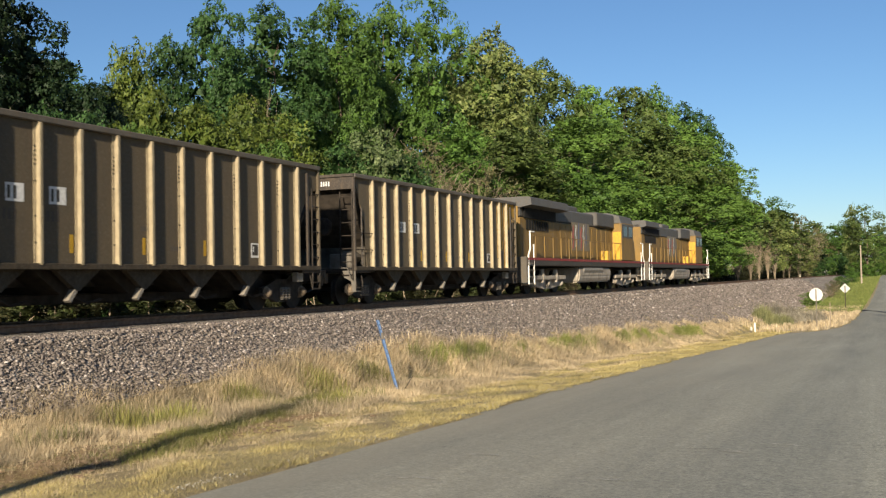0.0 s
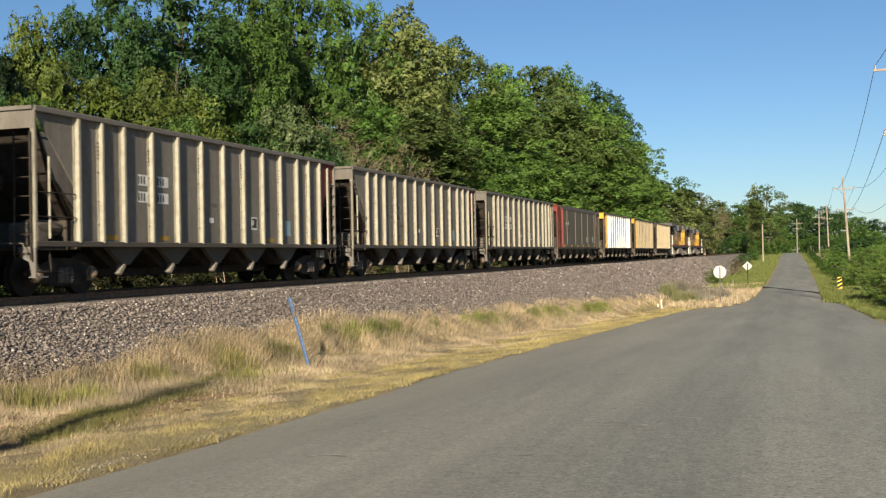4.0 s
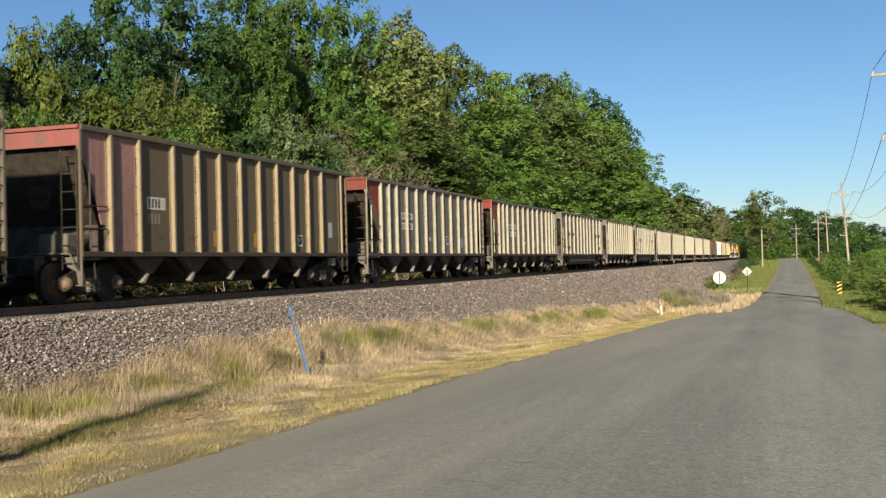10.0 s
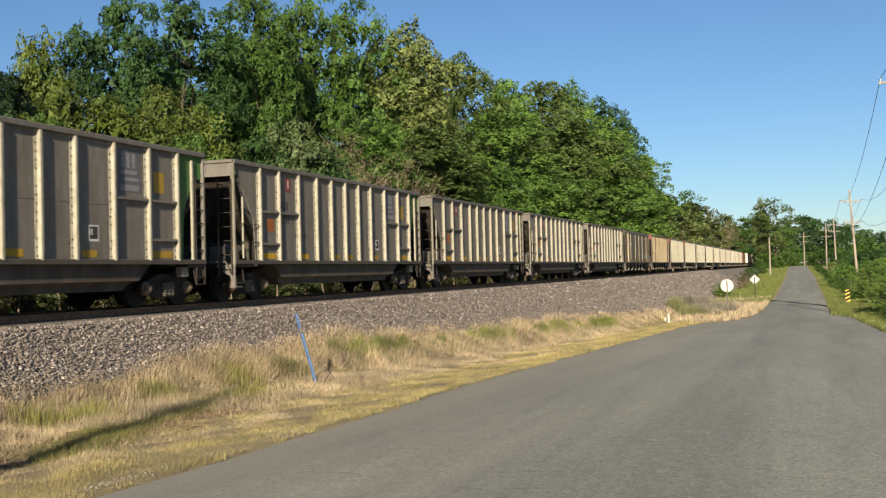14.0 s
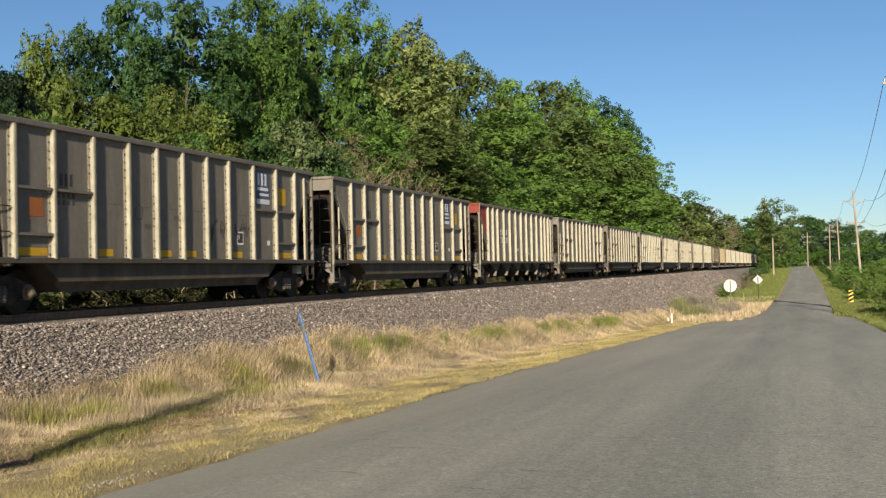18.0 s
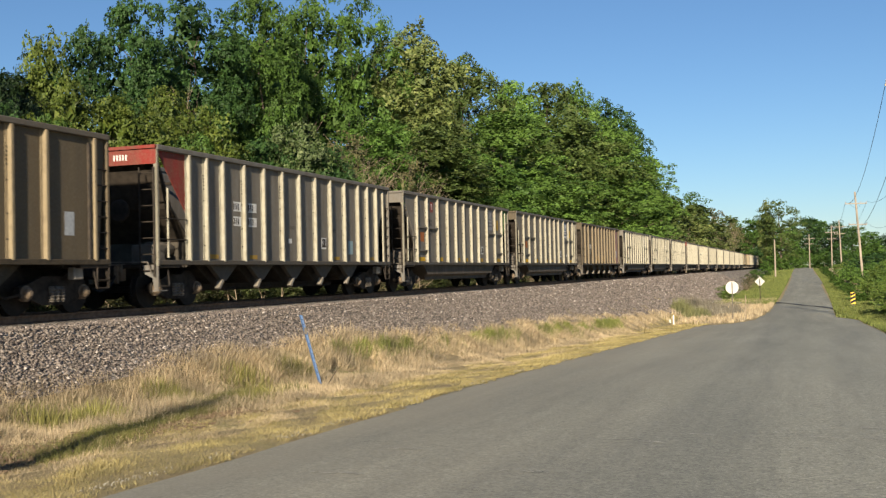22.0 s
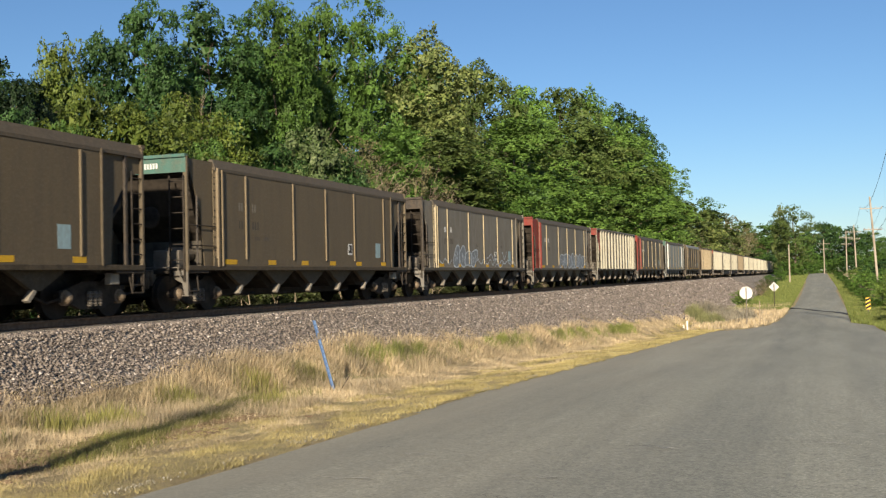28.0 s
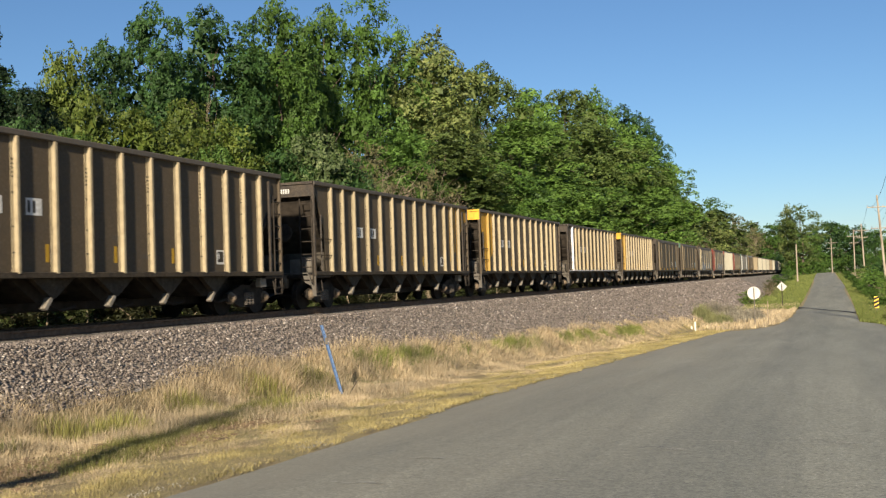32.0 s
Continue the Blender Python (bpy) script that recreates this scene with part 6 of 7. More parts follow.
for i in range(34):
    y = 11 + i * 1.7 + rnd.uniform(-0.8, 0.8)
    x = -20.7 - rnd.uniform(0, 0.5)
    tagged(new("dead_branch", STICKS[i % 6]), "pale dead branch standing in the brush behind the track", "branch", "dead branches").matrix_basis = pose(x, y, float(ground_z(x, y)), 0, 0, i * 67)
# bare dead tops among the yellow trees
for x, y, h in ((-30.5, 47.5, 11.6), (-28.5, 45.5, 9.8), (-23.4, 55.5, 8.8), (-24.4, 62.0, 8.4), (-23.0, 66.0, 7.6),
                (-22.0, 168, 8.0), (-21.8, 182, 9.5), (-22.0, 196, 8.5), (-21.6, 207, 10.5), (-21.8, 222, 9.0), (-21.4, 236, 10.0), (-21.6, 252, 9.5), (-21.4, 275, 10.5)):
    root = thing("dead_tree", "grey-brown leafless brush with many thin branches", "tree", "trees of the wood",
                 at=pose(x, y, float(ground_z(x, y)), 0, 0, y * 31) @ Matrix.Diagonal((0.55, 0.55, h / BUSH_H, 1)))
    part("branchwork", TRUNKS["bare"], None, root)

# the lone tree and the woods at the end of the road
plant(-6.2, 303, 19.5, 7.6, "shaggy", "trees by the road")
plant(-7.6, 299, 4.5, 3.4, "bush", "trees by the road")
plant(-3.9, 304, 4.0, 2.6, "bush", "trees by the road")
plant(-9.8, 309, 20.0, 3.0, "pale_bark", "trees by the road")
plant(-4.5, 345, 12.5, 5.0, "mid", "trees by the road")
plant(-11.5, 345, 8.5, 5.0, "dark", "trees by the road")
for i in range(30):
    x = -26 + i * 6.5 + rnd.uniform(-2, 2)
    plant(x, 440 + rnd.uniform(-25, 40), max(13.5, 21.0 - 0.22 * max(0, x)) + rnd.uniform(-1.5, 1.2), rnd.uniform(5.5, 8), rnd.choice(("dark", "mid", "olive", "mid")), "far woods")
for i in range(16):
    x = 20 + i * 7 + rnd.uniform(-2, 2)
    plant(x, 250 + rnd.uniform(-30, 40), rnd.uniform(5.5, 7.5), rnd.uniform(4, 6), rnd.choice(("mid", "bush", "olive")), "far woods")
# bushes on the right of the road
for i in range(40):
    y = 66 + i * 4.0 + rnd.uniform(-1.5, 1.5)
    side = rnd.uniform(0, 1)
    x = 5.6 + side * (4.5 + 0.03 * y) + (0.9 if 86 < y < 100 else 0)
    plant(x, y, rnd.uniform(2.4, 3.3) + side * 1.4, rnd.uniform(1.7, 2.5), rnd.choice(("sunny", "sunny", "sunny", "bush", "leafy_bush")), "roadside bushes")
for i in range(34):
    plant(-24 + i * 2.6, 372 + rnd.uniform(-14, 14) + max(0, i - 14) * 2, rnd.uniform(4.5, 7), rnd.uniform(3, 4), rnd.choice(("bush", "darkbush", "bush")), "far hedge")
for i in range(14):
    plant(10 + i * 6 + rnd.uniform(-2, 2), 190 + rnd.uniform(-20, 30), rnd.uniform(4, 5.5), rnd.uniform(3.5, 5), rnd.choice(("bush", "sunny", "darkbush")), "far hedge")
for i in range(12):
    y = 108 + i * 16
    plant(4.2 + rnd.uniform(0, 0.8), y, rnd.uniform(0.9, 1.6), rnd.uniform(0.8, 1.3), "bush", "roadside bushes")
for x, y, h, r, k in ((-7.0, 86, 1.0, 1.6, "dry_brush"), (-5.4, 89, 0.8, 1.2, "dry_brush"), (-7.6, 112, 1.2, 1.4, "sunny"), (-8.2, 122, 1.3, 1.5, "sunny"), (-7.0, 140, 1.5, 1.4, "brush"), (-7.6, 160, 2.0, 1.6, "brush"), (-8.0, 185, 2.2, 1.8, "bush"), (-7.5, 230, 2.5, 2.0, "bush")):
    plant(x, y, h, r, k, "weeds by the embankment")


# ---------------------------------------------------------------- poles, wires, signs
def utility_pole(x, y, top, lean, arms, name_label="weathered wooden utility pole with crossarms", base=None, thick=0.17):
    g = float(ground_z(x, y)) if base is None else base
    H = top - g
    root = thing("utility_pole", name_label, "utility pole", "poles along the road", at=pose(x, y, g))
    bm = bmesh.new()
    rod(bm, (0, 0, -0.5), (lean * 0.5, 0, H * 0.5), thick, 10, thick * 0.85)
    rod(bm, (lean * 0.5, 0, H * 0.5), (lean, 0, H), thick * 0.85, 10, thick * 0.65)
    part("shaft", bm, POLE, root)
    for z, half in arms:
        lx = lean * (z - g) / H
        bm = bmesh.new()
        box(bm, lx - half, lx + half, -0.20, -0.10, z - g - 0.06, z - g + 0.06, 0.01)
        arm = part("crossarm", bm, POLE, root)
        bm = bmesh.new()
        for s in (1, -1):
            rod(bm, (lx + s * half * 0.55, -0.15, z - g - 0.05), (lx, -0.14, z - g - 0.75), 0.018, 4)
        part("brace", bm, WIRE, arm)
        for u in (-0.95, -0.45, 0.45, 0.95):
            bm = bmesh.new()
            lathe(bm, [(0, 0.02), (0.08, 0.05), (0.12, 0.035), (0.17, 0.055), (0.22, 0.03)], "z", 8, (lx + u * half, -0.15, z - g + 0.06))
            part("insulator", bm, PORCELAIN, arm)
    return root


POLES = [(6.3, 59.4, 11.9, -0.3, ((11.0, 1.75), (7.6, 1.4))), (7.3, 146.6, 11.1, -0.75, ((9.55, 1.35), (6.8, 1.1))),
         (7.7, 239.5, 11.2, -0.35, ((9.7, 1.4), (8.2, 1.1))), (6.6, 276, 11.3, 0.05, ((9.6, 1.4), (8.0, 1.1))), (1.7, 333.5, 11.0, 0.0, ((9.6, 1.7), (8.0, 1.3)))]
for p in POLES:
    utility_pole(*p)
utility_pole(-5.3, 214.3, 6.8, 0.0, (), "short bare wooden pole at the roadside")
# unseen pole beside the view, added so its shadow lies across the verge
utility_pole(-6.95, 3.4, 5.6, 0.0, (), "unseen wooden pole on the verge, added to cast a shadow", thick=0.17)


def span(a, b, sag, name="power_line", r=0.012):
    """One wire that hangs from a to b."""
    cu = bpy.data.curves.new(name, "CURVE")
    cu.dimensions, cu.bevel_depth, cu.bevel_resolution = "3D", r, 1
    sp = cu.splines.new("POLY")
    n = 24
    sp.points.add(n)
    for i in range(n + 1):
        u = i / n
        p = Vector(a).lerp(Vector(b), u)
        sp.points[i].co = (p.x, p.y, p.z - sag * 4 * u * (1 - u), 1)
    cu.materials.append(WIRE)
    return tagged(new(name, cu), "thin dark power line sagging between poles", "power line", "power lines")


def arm_points(p):
    x, y, top, lean, arms = p
    g = float(ground_z(x, y))
    return [(x + lean * (z - g) / (top - g) + u * h, y - 0.15, z + 0.25) for z, h in arms for u in (-0.95, 0.95)]


ahead = [arm_points(p) for p in POLES]
behind = [(a[0] + 0.4, -30.0, a[2] + 0.2) for a in ahead[0]]
for pts, nxt, sag in zip([behind] + ahead, ahead, (1.2, 2.2, 1.8, 0.6, 1.0)):
    for a, b in zip(pts, nxt):
        span(a, b, sag, r=0.016)


def round_sign(x, y):
    g = float(ground_z(x, y))
    root = thing("road_sign", "round pale metal road sign on a thin post", "road sign", at=pose(x, y, g, 0, 0, 4))
    bm = bmesh.new()
    lathe(bm, [(-0.012, 0.41), (-0.008, 0.42), (0.0, 0.42)], "y", 36, (0, 0, 2.14))
    part("sign_plate", bm, SIGN_BACK, root)
    bm = bmesh.new()
    prism(bm, [(-0.035, -0.015), (-0.03, -0.045), (0.03, -0.045), (0.035, -0.015), (0.025, -0.015), (0.02, -0.037), (-0.02, -0.037), (-0.025, -0.015)], "z", -0.5, 2.5)
    part("post", bm, CHUTE, root)
    return root


def diamond_sign(x, y):
    g = float(ground_z(x, y))
    root = thing("road_sign", "grey back of a diamond road sign on a dark post", "road sign", at=pose(x, y, g))
    bm = bmesh.new()
    prism(bm, [(0, 1.55), (0.48, 2.03), (0, 2.51), (-0.48, 2.03)], "y", 0.0, 0.012)
    part("sign_plate", bm, SIGN_BACK, root)
    part("post", boxes((-0.04, 0.04, -0.05, 0.0, -0.5, 2.3)), STEEL, root)
    return root


def hazard_marker(x, y):
    g = float(ground_z(x, y))
    root = thing("hazard_marker", "yellow and black striped object marker on a short post", "road sign", at=pose(x, y, g, 0, 0, 5))
    part("panel", boxes((-0.19, 0.19, -0.01, 0.0, 0.35, 1.35), bevel=0.004), YELLOW, root)
    for i in range(3):
        bm = bmesh.new()
        z = 0.36 + i * 0.33
        prism(bm, [(-0.185, z), (0.185, z + 0.18), (0.185, min(1.345, z + 0.38)), (-0.185, z + 0.2)], "y", -0.018, -0.013)
        part("stripe", bm, BLACK, root, "black slanted stripe")
    part("post", boxes((-0.03, 0.03, 0.0, 0.04, -0.4, 1.3)), CHUTE, root)
    return root


round_sign(-4.57, 72.2)
diamond_sign(-4.1, 106.1)
hazard_marker(3.9, 96.3)
stake = thing("wooden_stake", "thin pale wooden stake in dry grass", "stake", at=pose(-3.75, 72.5, float(ground_z(-3.75, 72.5))))
part("stake", boxes((-0.03, 0.03, -0.02, 0.02, -0.3, 1.55), bevel=0.004), TWIG, stake)
for dx, h in ((0.0, 0.6), (-0.22, 0.32)):
    st = thing("white_marker", "short white marker post in the dry grass", "marker post", "white markers", at=pose(-7.75 + dx, 66.1, float(ground_z(-7.75, 66.1))))
    bm = bmesh.new()
    lathe(bm, [(-0.3, 0.05), (h - 0.04, 0.05), (h, 0.03)], "z", 10)
    part("post", bm, BRIGHT, st)


def blue_post():
    x, y = -9.58, 19.8
    g = -0.62
    root = thing("blue_post", "leaning blue-painted steel channel post on the verge", "post", at=pose(x, y, g))
    top = Vector((-0.42, 0.02, 1.42))
    bm = bmesh.new()
    prism(bm, [(-0.036, -0.02), (-0.024, 0.02), (0.024, 0.02), (0.036, -0.02), (0.028, -0.025), (0.018, 0.008), (-0.018, 0.008), (-0.028, -0.025)], "z", -0.5, 1.46)
    for v in bm.verts:
        v.co.x += top.x * v.co.z / 1.42
    part("post", bm, BLUE, root)
    hole = mesh_of(boxes((-0.008, 0.008, -0.004, 0.004, 0, 0.02)), "bolt_hole", BLACK)
    for i in range(12):
        z = 0.25 + i * 0.1
        part("bolt_hole", hole, None, root).matrix_basis = Matrix.Translation((top.x * z / 1.42, 0, z))
    bm = bmesh.new()
    box(bm, top.x * 0.8 - 0.01, top.x * 0.8 + 0.05, -0.035, -0.022, 1.06, 1.2)
    part("tag", bm, CHUTE, root, "small dull tag")
    return root


blue_post()
stick = thing("dead_stick", "short dark dead stick at the foot of a blue post", "stick", at=pose(-9.4, 19.6, float(ground_z(-9.4, 19.6))))
bm = bmesh.new()
pipe(bm, [(0, 0, -0.05), (0.1, 0.1, 0.12), (0.2, 0.15, 0.3)], 0.009, 5)
part("stick", bm, TIE, stick)

# stand-in for an unidentified white shape, placed to fit the camera's view
shed = thing("signal_cabinet", "small white box far down the line, stand-in for an unknown shape", "cabinet", at=pose(-20.4, 371, 0.6))
part("body", boxes((-1.1, 1.1, -0.9, 0.9, 0, 2.2), bevel=0.03), BRIGHT, shed)
part("roof", boxes((-1.2, 1.2, -1.0, 1.0, 2.2, 2.35), bevel=0.03), SIGN_BACK, shed)

# tarred joint across the narrow part of the road
V, F = [], []
for i in range(21):
    u = i / 20
    x = -3.1 + u * 5.6
    y = 104 - u * 15 + 0.5 * math.sin(u * 9)
    w = 0.5 + 0.2 * math.sin(u * 17)
    for s in (-1, 1):
        l, r = (float(v) for v in road_edges(y))
        q = max(0.0, min(1.0, (x - l) / (r - l)))
        V.append((x, y + s * w * 1.6, float(road_z(y)) + 0.05 * (1 - (2 * q - 1) ** 2) + 0.016))
    if i:
        F.append((2 * i - 2, 2 * i - 1, 2 * i + 1, 2 * i))
tagged(new("road_joint", bulk("road_joint", V, F, TAR)), "dark tarred joint across the narrow road", "road joint", kind="structure")

# ---------------------------------------------------------------- stones and grass
def ballast_stones():
    rng = np.random.default_rng(21)
    n = 78000
    y = 8 + 162 * rng.uniform(0, 1, n) ** 2.0
    x = -13.8 + (toe_x(y) + 14.0) * rng.uniform(0, 1, n)
    n = len(x)
    z = ground_z(x, y) + 0.025 + 0.02 * rng.uniform(0, 1, n)
    s = (0.013 + 0.022 * rng.uniform(0, 1, n) ** 1.7) * (1 + 0.006 * y + 0.014 * np.clip(y - 30, 0, 200))
    gem = np.array([(1.2, 0.2, -0.3), (-1.1, -0.3, 0.2), (0.2, 1.2, 0.3), (-0.2, -1.2, -0.2), (0.3, -0.2, 1.2), (-0.3, 0.2, -1.2)])
    V = gem[None] * s[:, None, None] * rng.uniform(0.6, 1.4, (n, 6, 1)) + s[:, None, None] * rng.uniform(-0.5, 0.5, (n, 6, 3))
    V = V * np.stack([np.full(n, 1.35), rng.uniform(0.6, 1.1, n), rng.uniform(0.3, 0.65, n)], -1)[:, None]
    a = rng.uniform(0, 6.28, n)
    t = rng.uniform(-1.4, 1.4, n)
    ca, sa, ct, st = np.cos(a), np.sin(a), np.cos(t), np.sin(t)
    X, Y, Z = V[..., 0], V[..., 1], V[..., 2]
    Y, Z = Y * ct[:, None] - Z * st[:, None], Y * st[:, None] + Z * ct[:, None]
    X, Y = X * ca[:, None] - Y * sa[:, None], X * sa[:, None] + Y * ca[:, None]
    V = np.stack([X + x[:, None], Y + y[:, None], Z + z[:, None]], -1).reshape(-1, 3)
    q = np.array([(0, 2, 4), (2, 1, 4), (1, 3, 4), (3, 0, 4), (2, 0, 5), (1, 2, 5), (3, 1, 5), (0, 3, 5)])
    F = (q[None] + 6 * np.arange(n)[:, None, None]).reshape(-1)
    me = bpy.data.meshes.new("ballast_stones")
    me.vertices.add(len(V)), me.loops.add(len(F)), me.polygons.add(len(F) // 3)
    me.vertices.foreach_set("co", V.astype(np.float32).ravel())
    me.loops.foreach_set("vertex_index", F.astype(np.int32))
    me.polygons.foreach_set("loop_start", np.arange(0, len(F), 3, dtype=np.int32))
    me.update(calc_edges=True)
    me.materials.append(STONE)
    return tagged(new("ballast_stones", me), "loose grey and brown crushed stones on the embankment", "stones", kind="stuff")


ballast_stones()


def grass(name, x, y, tall, width, mat, label, seed, lean=0.45):
    """Loose blades of grass standing on the land."""
    rng = np.random.default_rng(seed)
    n = len(x)
    z = lumpy(x, y) - 0.02
    h = tall * rng.uniform(0.45, 1.2, n)
    a = rng.uniform(0, 6.28, n)
    d = np.stack([np.cos(a), np.sin(a), np.zeros(n)], -1)
    side = np.stack([-np.sin(a), np.cos(a), np.zeros(n)], -1) * (width * rng.uniform(0.6, 1.4, n))[:, None]
    p = np.stack([x, y, z], -1)
    ln = (lean * rng.uniform(0.1, 1.3, n) * h)[:, None]
    tip = p + d * ln + np.array([0, 0, 1]) * h[:, None]
    C = np.stack([p - side, p + side, tip], 1)
    return tagged(new(name, tris_mesh(name, C, mat)), label, "grass", kind="stuff")


rng = np.random.default_rng(4)


def spread(n, x0, x1, y0, y1, power=1.8):
    return rng.uniform(x0, x1, n), y0 + (y1 - y0) * rng.uniform(0, 1, n) ** power


def patchy(x, y, k):
    return np.sin(x * 1.9 + 2.1 * np.sin(y * 0.45 + k)) * np.sin(y * 0.62 + k * 2 + 0.7 * x)


def left_of_road(x, y, gap):
    return x < road_edges(y)[0] - gap


x, y = spread(240000, -8.4, -5.6, 5, 80, 2.0)
m = left_of_road(x, y, -0.17 + 0.05 * np.sin(y * 3.1) + 0.04 * np.sin(y * 1.2) + 0.04 * np.sin(y * 8.3) + 0.08 * np.abs(rng.normal(size=len(x))))
grass("mown_grass", x[m], y[m], np.minimum(0.045 + 0.0004 * y[m], 0.052 + 0.04 * np.maximum(0, road_edges(y[m])[0] - x[m])) * (1 + 0.4 * patchy(x[m] * 2, y[m] * 2, 0.2)), 0.0018 + 0.0002 * y[m], GRASS_MOWN, "short mown yellow grass along the road edge", 1, 1.7)
x, y = spread(300000, -11.7, -7.0, 6, 85, 2.0)
m = left_of_road(x, y, 1.0) & (x > toe_x(y) + 0.12 * np.sin(y * 0.9) - 0.1 * np.sin(y * 2.3) + rng.normal(size=len(x)) * 0.12) & ~((x > -9.2) & (x < -7.9) & (y < 14.5) & (rng.uniform(0, 1, len(x)) < 0.8 + 0.2 * patchy(x * 1.5, y * 1.5, 0.1)))
hgt = (0.055 + 0.19 * np.clip((-8.0 - x) / 2.0, 0, 1)) * (1 + 0.55 * patchy(x, y, 0.3) + 0.25 * patchy(x * 2.7, y * 2.7, 1.1))
grass("dry_grass", x[m], y[m], np.clip(hgt[m], 0.04, 0.6) * 0.88, 0.0015 + 0.00023 * y[m], GRASS_DRY, "tall dry tan grass on the verge", 2, 1.5)
x, y = spread(70000, -11.2, -7.4, 7, 95, 1.8)
clump = patchy(x * 0.8, y * 0.55, 1.7) + 0.4 * patchy(x * 2.1, y * 1.9, 0.4)
m = left_of_road(x, y, 1.3) & (clump > 1.15) & (x < -8.9) & (x > toe_x(y))
grass("green_grass", x[m], y[m], 0.24 * np.clip(clump[m], 0.4, 1.2), 0.0028 + 0.0004 * y[m], GRASS_GREEN, "green grass tufts among the dry grass", 3, 0.6)
# green grass, spread wider to broaden the dark band of the pole's shadow
u, v = rng.uniform(0, 1, 15000), rng.normal(size=15000)
x, y = -8.2 - 1.9 * u + 0.27 * v, 9.6 + 8.2 * u + 0.2 * rng.normal(size=15000)
m = patchy(x * 1.4, y * 1.1, 0.5) > -0.45
grass("hollow_grass", x[m], y[m], 0.13, 0.0045, GRASS_GREEN, "low green grass along the hollow of the verge", 9, 1.1)
u, v = rng.uniform(0, 1, 30000), rng.normal(size=30000)
x, y = -8.35 - 0.9 * u + 0.33 * v, 7.5 + 8.0 * u + 0.4 * rng.normal(size=30000)
m = patchy(x * 1.1, y * 0.8, 1.3) > -0.5
grass("brown_grass", x[m], y[m], 0.07, 0.0035, GRASS_BROWN, "matted brown dead grass in the hollow of the verge", 11, 1.6)
y = rng.uniform(23, 54, 26000)
x = toe_x(y) + 0.5 + 0.26 * np.abs(rng.normal(size=26000))
m = (np.sin(y * 0.75 + 0.8) + 0.6 * np.sin(y * 1.9) + 0.012 * (y - 23) + 0.5 * rng.normal(size=26000) > 0.35) & left_of_road(x, y, 1.6)
grass("slope_grass", x[m], y[m], 0.27 + 0.09 * np.sin(x[m] * 9 + y[m] * 4), 0.0045 + 0.0001 * y[m], GRASS_SLOPE, "green grass in patches along the dry slope", 10, 0.7)
# single tufts of fresh grass on the slope below the stones
TUFTS = ((-10.5, 12.5), (-10.2, 13.4), (-10.5, 15.7), (-10.7, 18.6), (-10.6, 20.5), (-9.6, 17.2), (-9.4, 16.4))
for i, (tx, ty) in enumerate(TUFTS):
    n = 520
    r = 0.32 + 0.012 * ty
    a = rng.uniform(0, 6.28, n)
    d = r * rng.uniform(0, 1, n) ** 0.7
    o = grass("grass_tuft", tx + d * np.cos(a), ty + 1.3 * d * np.sin(a), 0.34 * (1.1 - 0.5 * d / r) * (0.8 if i in (5, 6) else 1.0), 0.0035 + 0.0003 * ty, GRASS_FRESH, "fresh yellow-green grass tuft on the dry slope", 40 + i, 0.75)
    tagged(o, group="grass tufts", kind="stuff")
# a reedy clump and mounds of grey dead weeds before the signs
for i, (tx, ty, r, h, n, mat, name, label) in enumerate((
        (-8.0, 75.5, 1.0, 1.15, 2600, GRASS_REED, "reed_clump", "feathery grey-green weeds by the embankment"),
        (-7.2, 77.5, 0.8, 0.8, 1400, GRASS_REED, "reed_clump", "feathery grey-green weeds by the embankment"),
        (-6.9, 80.5, 1.5, 0.85, 3000, GRASS_GREY, "dead_weeds", "mound of grey dead weeds near the road sign"),
        (-6.0, 83.0, 1.6, 0.95, 3000, GRASS_GREY, "dead_weeds", "mound of grey dead weeds near the road sign"),
        (-7.6, 85.0, 1.6, 1.2, 3000, GRASS_GREY, "dead_weeds", "mound of grey dead weeds near the road sign"))):
    a = rng.uniform(0, 6.28, n)
    d = r * rng.uniform(0, 1, n) ** 0.6
    o = grass(name, tx + d * np.cos(a), ty + 1.2 * d * np.sin(a), h * np.sqrt(1.05 - (d / r) ** 2), 0.016, mat, label, 70 + i, 0.5)
    tagged(o, group="weeds by the embankment", kind="stuff")
# fresh grass beyond the signs and on the right side
x, y = spread(60000, -10.5, -2.0, 101, 335, 1.6)
m = left_of_road(x, y, 0.05) & (x > toe_x(y))
grass("bank_grass", x[m], y[m], 0.3, 0.014 + 0.0002 * y[m], GRASS_BANK, "green grass on the bank left of the road", 5)
x, y = spread(60000, 1.8, 6.0, 48, 335, 1.6)
m = x > road_edges(y)[1] + 0.05
grass("roadside_grass", x[m], y[m], 0.22, 0.012 + 0.0002 * y[m], GRASS_BANK, "green grass under the roadside bushes", 6)
x, y = spread(15000, -11, -2.6, 66, 112, 1.0)
m = left_of_road(x, y, 0.1) & (patchy(x, y, 0.9) > -0.6) & (x > toe_x(y))
grass("tan_grass", x[m], y[m], 0.3, 0.035, GRASS_DRY, "dry tan grass round the road signs", 7)


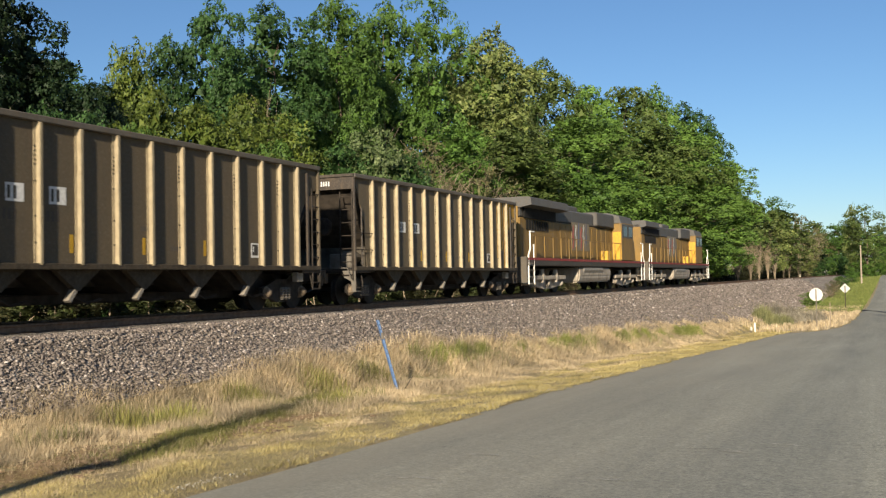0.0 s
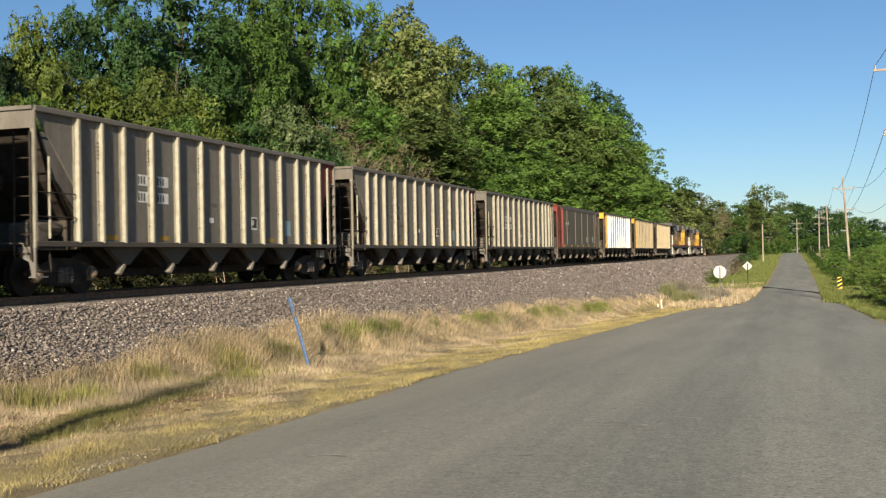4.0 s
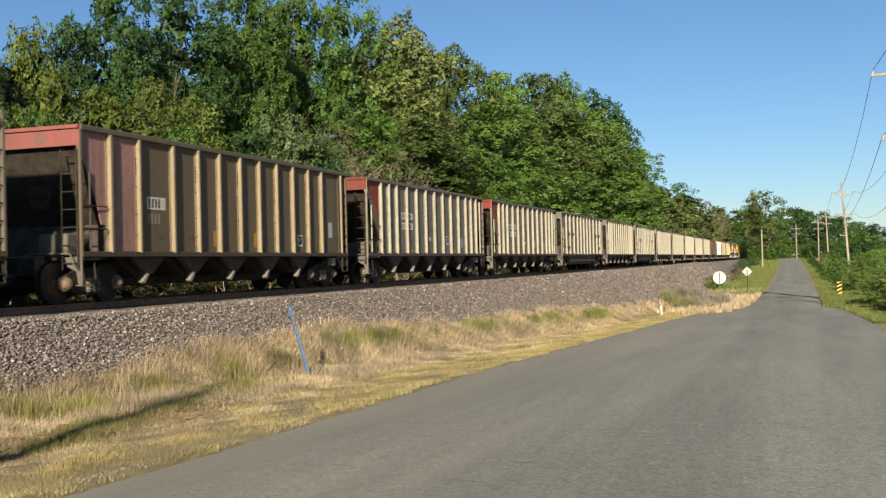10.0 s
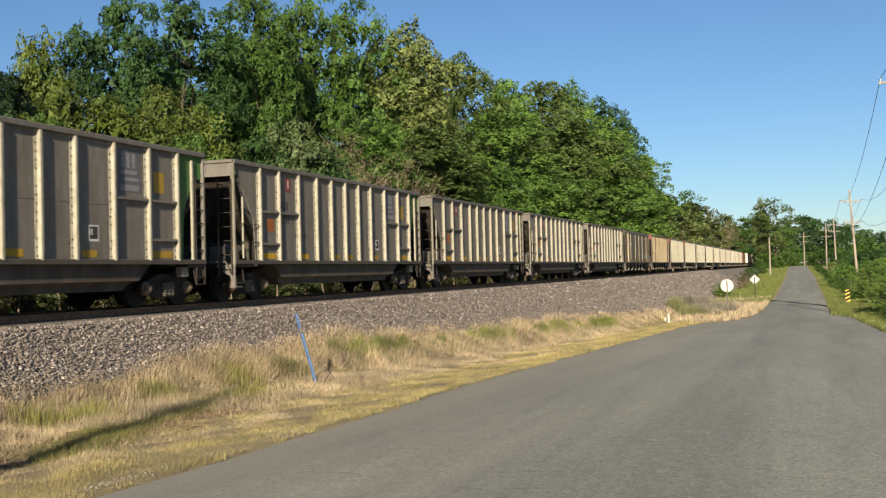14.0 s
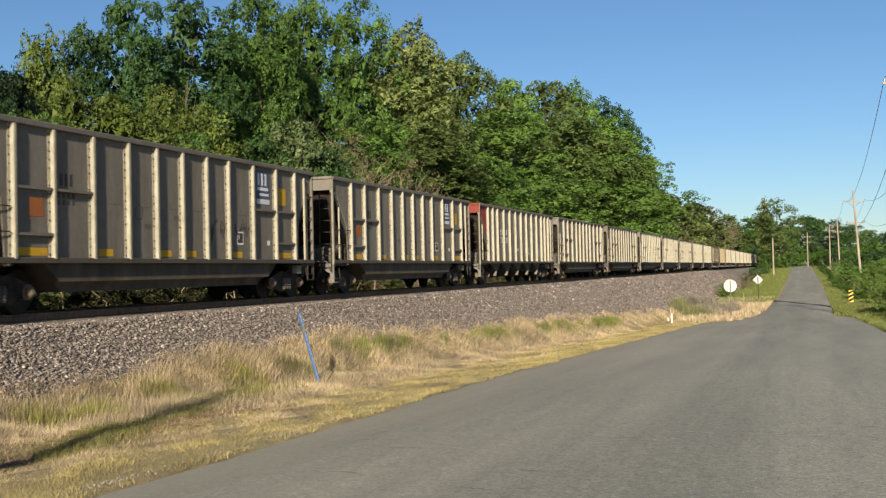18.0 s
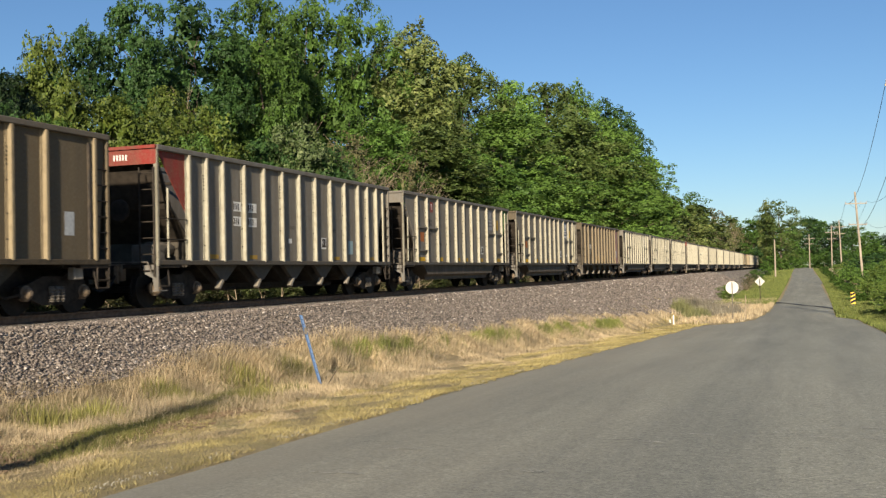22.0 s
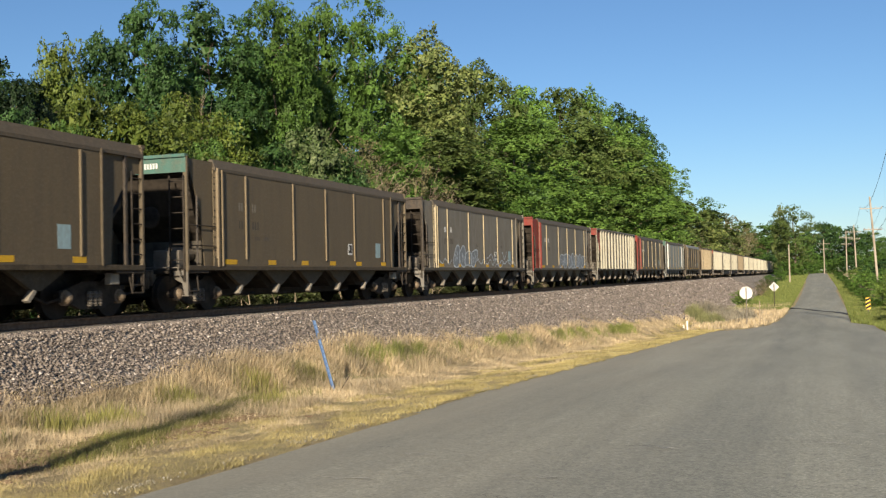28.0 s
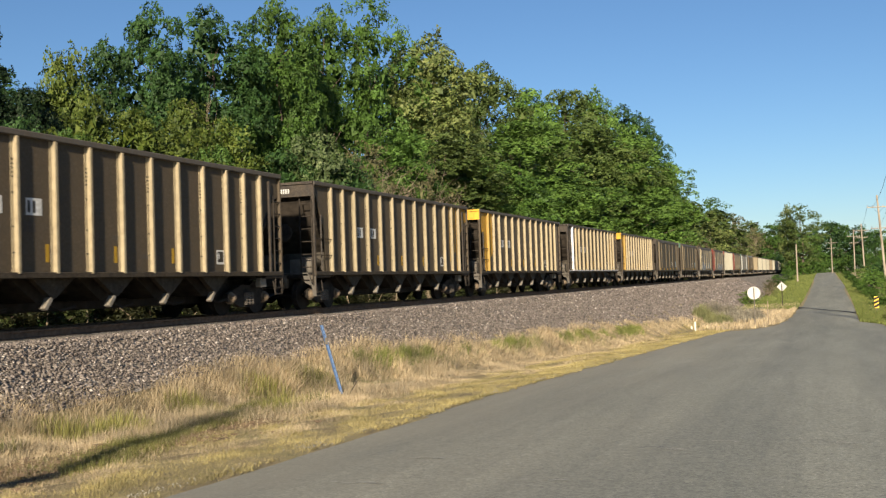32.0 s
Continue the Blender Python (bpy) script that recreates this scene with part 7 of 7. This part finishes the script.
def grit():
    """Pale grit along the road's broken edge, and bits of litter stone on the verge."""
    g = np.random.default_rng(8)
    n = 2600
    y = 5 + 60 * g.uniform(0, 1, n) ** 2
    y = y[np.sin(y * 1.7) + 0.8 * np.sin(y * 3.9 + 1) + g.normal(size=n) * 0.5 > 0.5]
    n = len(y)
    x = road_edges(y)[0] + g.normal(size=n) * 0.10 * (1 + 0.5 * np.sin(y * 1.3)) + 0.02
    z = np.maximum(lumpy(x, y), road_z(y) - 0.03) + 0.012
    s = g.uniform(0.0022, 0.0075, n) * (1 + 0.012 * y)
    tet = np.array([(1, 1, 1), (-1, -1, 1), (-1, 1, -1), (1, -1, -1)], float)
    V = (tet[None] * s[:, None, None] * g.uniform(0.5, 1.2, (n, 4, 3)) + np.stack([x, y, z], -1)[:, None]).reshape(-1, 3)
    F = (np.array([(0, 1, 2), (0, 3, 1), (0, 2, 3), (1, 3, 2)])[None] + 4 * np.arange(n)[:, None, None]).reshape(-1, 3)
    me = bulk("road_grit", V.tolist(), F.tolist(), GRAVEL_EDGE)
    return tagged(new("road_grit", me), "pale loose grit along the broken road edge", "gravel", kind="stuff")


grit()


def clods():
    """Crumbs of bare brown earth on the verge."""
    g = np.random.default_rng(18)
    n = 2600
    x, y = g.normal(-8.7, 0.38, n), 6.5 + 8.5 * g.uniform(0, 1, n)
    keep = patchy(x * 1.5, y * 1.5, 0.1) > -0.35
    x, y = x[keep], y[keep]
    n = len(x)
    s = g.uniform(0.01, 0.045, n) * g.uniform(0.5, 1.2, n)
    z = lumpy(x, y) + 0.3 * s
    tet = np.array([(1, 1, 0.6), (-1, -1, 0.6), (-1, 1, -0.6), (1, -1, -0.6)], float)
    V = (tet[None] * s[:, None, None] * g.uniform(0.5, 1.2, (n, 4, 3)) + np.stack([x, y, z], -1)[:, None]).reshape(-1, 3)
    F = (np.array([(0, 1, 2), (0, 3, 1), (0, 2, 3), (1, 3, 2)])[None] + 4 * np.arange(n)[:, None, None]).reshape(-1, 3)
    return tagged(new("soil_crumbs", bulk("soil_crumbs", V.tolist(), F.tolist(), SOIL)), "crumbs of bare brown earth on the verge", "soil", kind="stuff")


clods()


def crack(points, width, label):
    """A thin dark crack in the asphalt."""
    V, F = [], []
    for i, (x, y) in enumerate(points):
        l, r = (float(v) for v in road_edges(y))
        u = (x - l) / (r - l)
        z = float(road_z(y)) + 0.05 * (1 - (2 * u - 1) ** 2) + 0.011
        w = width * (0.4 + 0.6 * math.sin(math.pi * (i + 0.5) / len(points)))
        V += [(x, y - w, z), (x, y + w, z)]
        if i:
            F.append((2 * i - 2, 2 * i - 1, 2 * i + 1, 2 * i))
    return tagged(new("road_crack", bulk("road_crack", V, F, TAR)), label, "crack", "cracks in the road", kind="structure")


for cx, cy, length, turn, w in ((-1.95, 11.6, 0.4, 0.2, 0.005), (-2.6, 8.3, 0.3, -0.3, 0.004), (-2.2, 8.4, 0.2, 0.4, 0.003), (-4.6, 11.0, 0.5, 0.1, 0.003), (0.4, 15.0, 0.5, 0.3, 0.005), (0.8, 11.0, 0.3, -0.2, 0.004)):
    crack([(cx + length * (i / 8 - 0.5), cy + turn * length * (i / 8 - 0.5) + 0.03 * math.sin(i * 2.3 + cx)) for i in range(9)], w, "short dark crack in the worn asphalt")


def scuff(cx, cy, length, turn, seed):
    """Thin pale scratches side by side in the seal."""
    rs = random.Random(seed)
    V, F = [], []
    for k in range(7):
        x0, y0 = cx + rs.uniform(-0.5, 0.5) * length, cy + rs.uniform(-0.06, 0.06)
        ln, w = length * rs.uniform(0.12, 0.4), rs.uniform(0.004, 0.014)
        for i in range(5):
            u = i / 4
            x, y = x0 + ln * u, y0 + turn * ln * u + rs.uniform(-0.008, 0.008)
            l, r = (float(v) for v in road_edges(y))
            q = (x - l) / (r - l)
            z = float(road_z(y)) + 0.05 * (1 - (2 * q - 1) ** 2) + 0.011 + 0.0004 * k
            ww = w * math.sin(math.pi * (0.12 + 0.76 * u))
            V += [(x, y - ww, z), (x, y + ww, z)]
            if i:
                n = len(V)
                F.append((n - 4, n - 3, n - 1, n - 2))
    return tagged(new("road_scuff", bulk("road_scuff", V, F, SCUFF)), "pale scratches in the worn asphalt", "scuff", "scuffs on the road", kind="structure")


SCUFF = speckle("scraped_asphalt", [(0.3, (0.27, 0.262, 0.225)), (0.7, (0.42, 0.41, 0.36))], 25, 0.85)
for k, row in enumerate(((-1.75, 11.45, 0.45, 0.25), (0.35, 12.3, 0.9, 0.1), (1.15, 15.4, 0.6, 0.0), (0.7, 13.3, 0.5, 0.05), (-2.6, 9.3, 0.45, 0.3), (-1.2, 12.2, 0.4, 0.1), (-4.2, 10.5, 0.5, 0.1), (-4.25, 8.9, 0.6, 0.2), (-0.3, 12.6, 0.3, 0.0), (1.0, 9.6, 0.7, 0.1))):
    scuff(*row, k)


# ---------------------------------------------------------------- what moves
# small shifts of the train along the track, fitted to the camera's view
VIEW_SHIFT = ((0, 0.05), (1, 0.1), (2, -0.16), (3, 0.14), (6, 0.35), (7, 0.2), (8, -0.1), (9, -0.4), (10, 0.0), (11, -0.07), (12, -0.23), (13, -0.28), (14, 0.0),
         (17, 0.1), (18, -0.04), (19, 0.02), (20, 0.3), (21, 0.07), (22, 0.05), (23, 0.2), (24, 0.0), (25, 0.28), (28, -0.07), (29, 0.1), (30, 0.0), (31, 0.18), (32, 0.1))


def front_y(t):
    """Where the front edge of the fourth car stands along the track."""
    return -7.38 + 21.897 * t - 0.00446 * t * t + 0.0000233 * t ** 3 + float(np.interp(t, *zip(*VIEW_SHIFT)))


def motions():
    times = [0.5 * i for i in range(65)]

    def ride(ob, off):
        rows = []
        for t in times:
            y = front_y(t) + off
            rows.append((t, pose(track_x(y), y, RAIL_Z, 0, 0, -track_turn(y))))
        walk(ob, rows)

    for i, car in enumerate(COAL_CARS):
        off = (3 - i) * CAR_PITCH - HALF
        ride(car, off + (NUDGE.get(i, 0) + AHEAD.get(CARS[i][0], 0)))
    lead = 3 * CAR_PITCH
    for loco, gap in zip(ENGINES, (12.9, 36.2)):
        ride(loco, lead + gap)


motions()
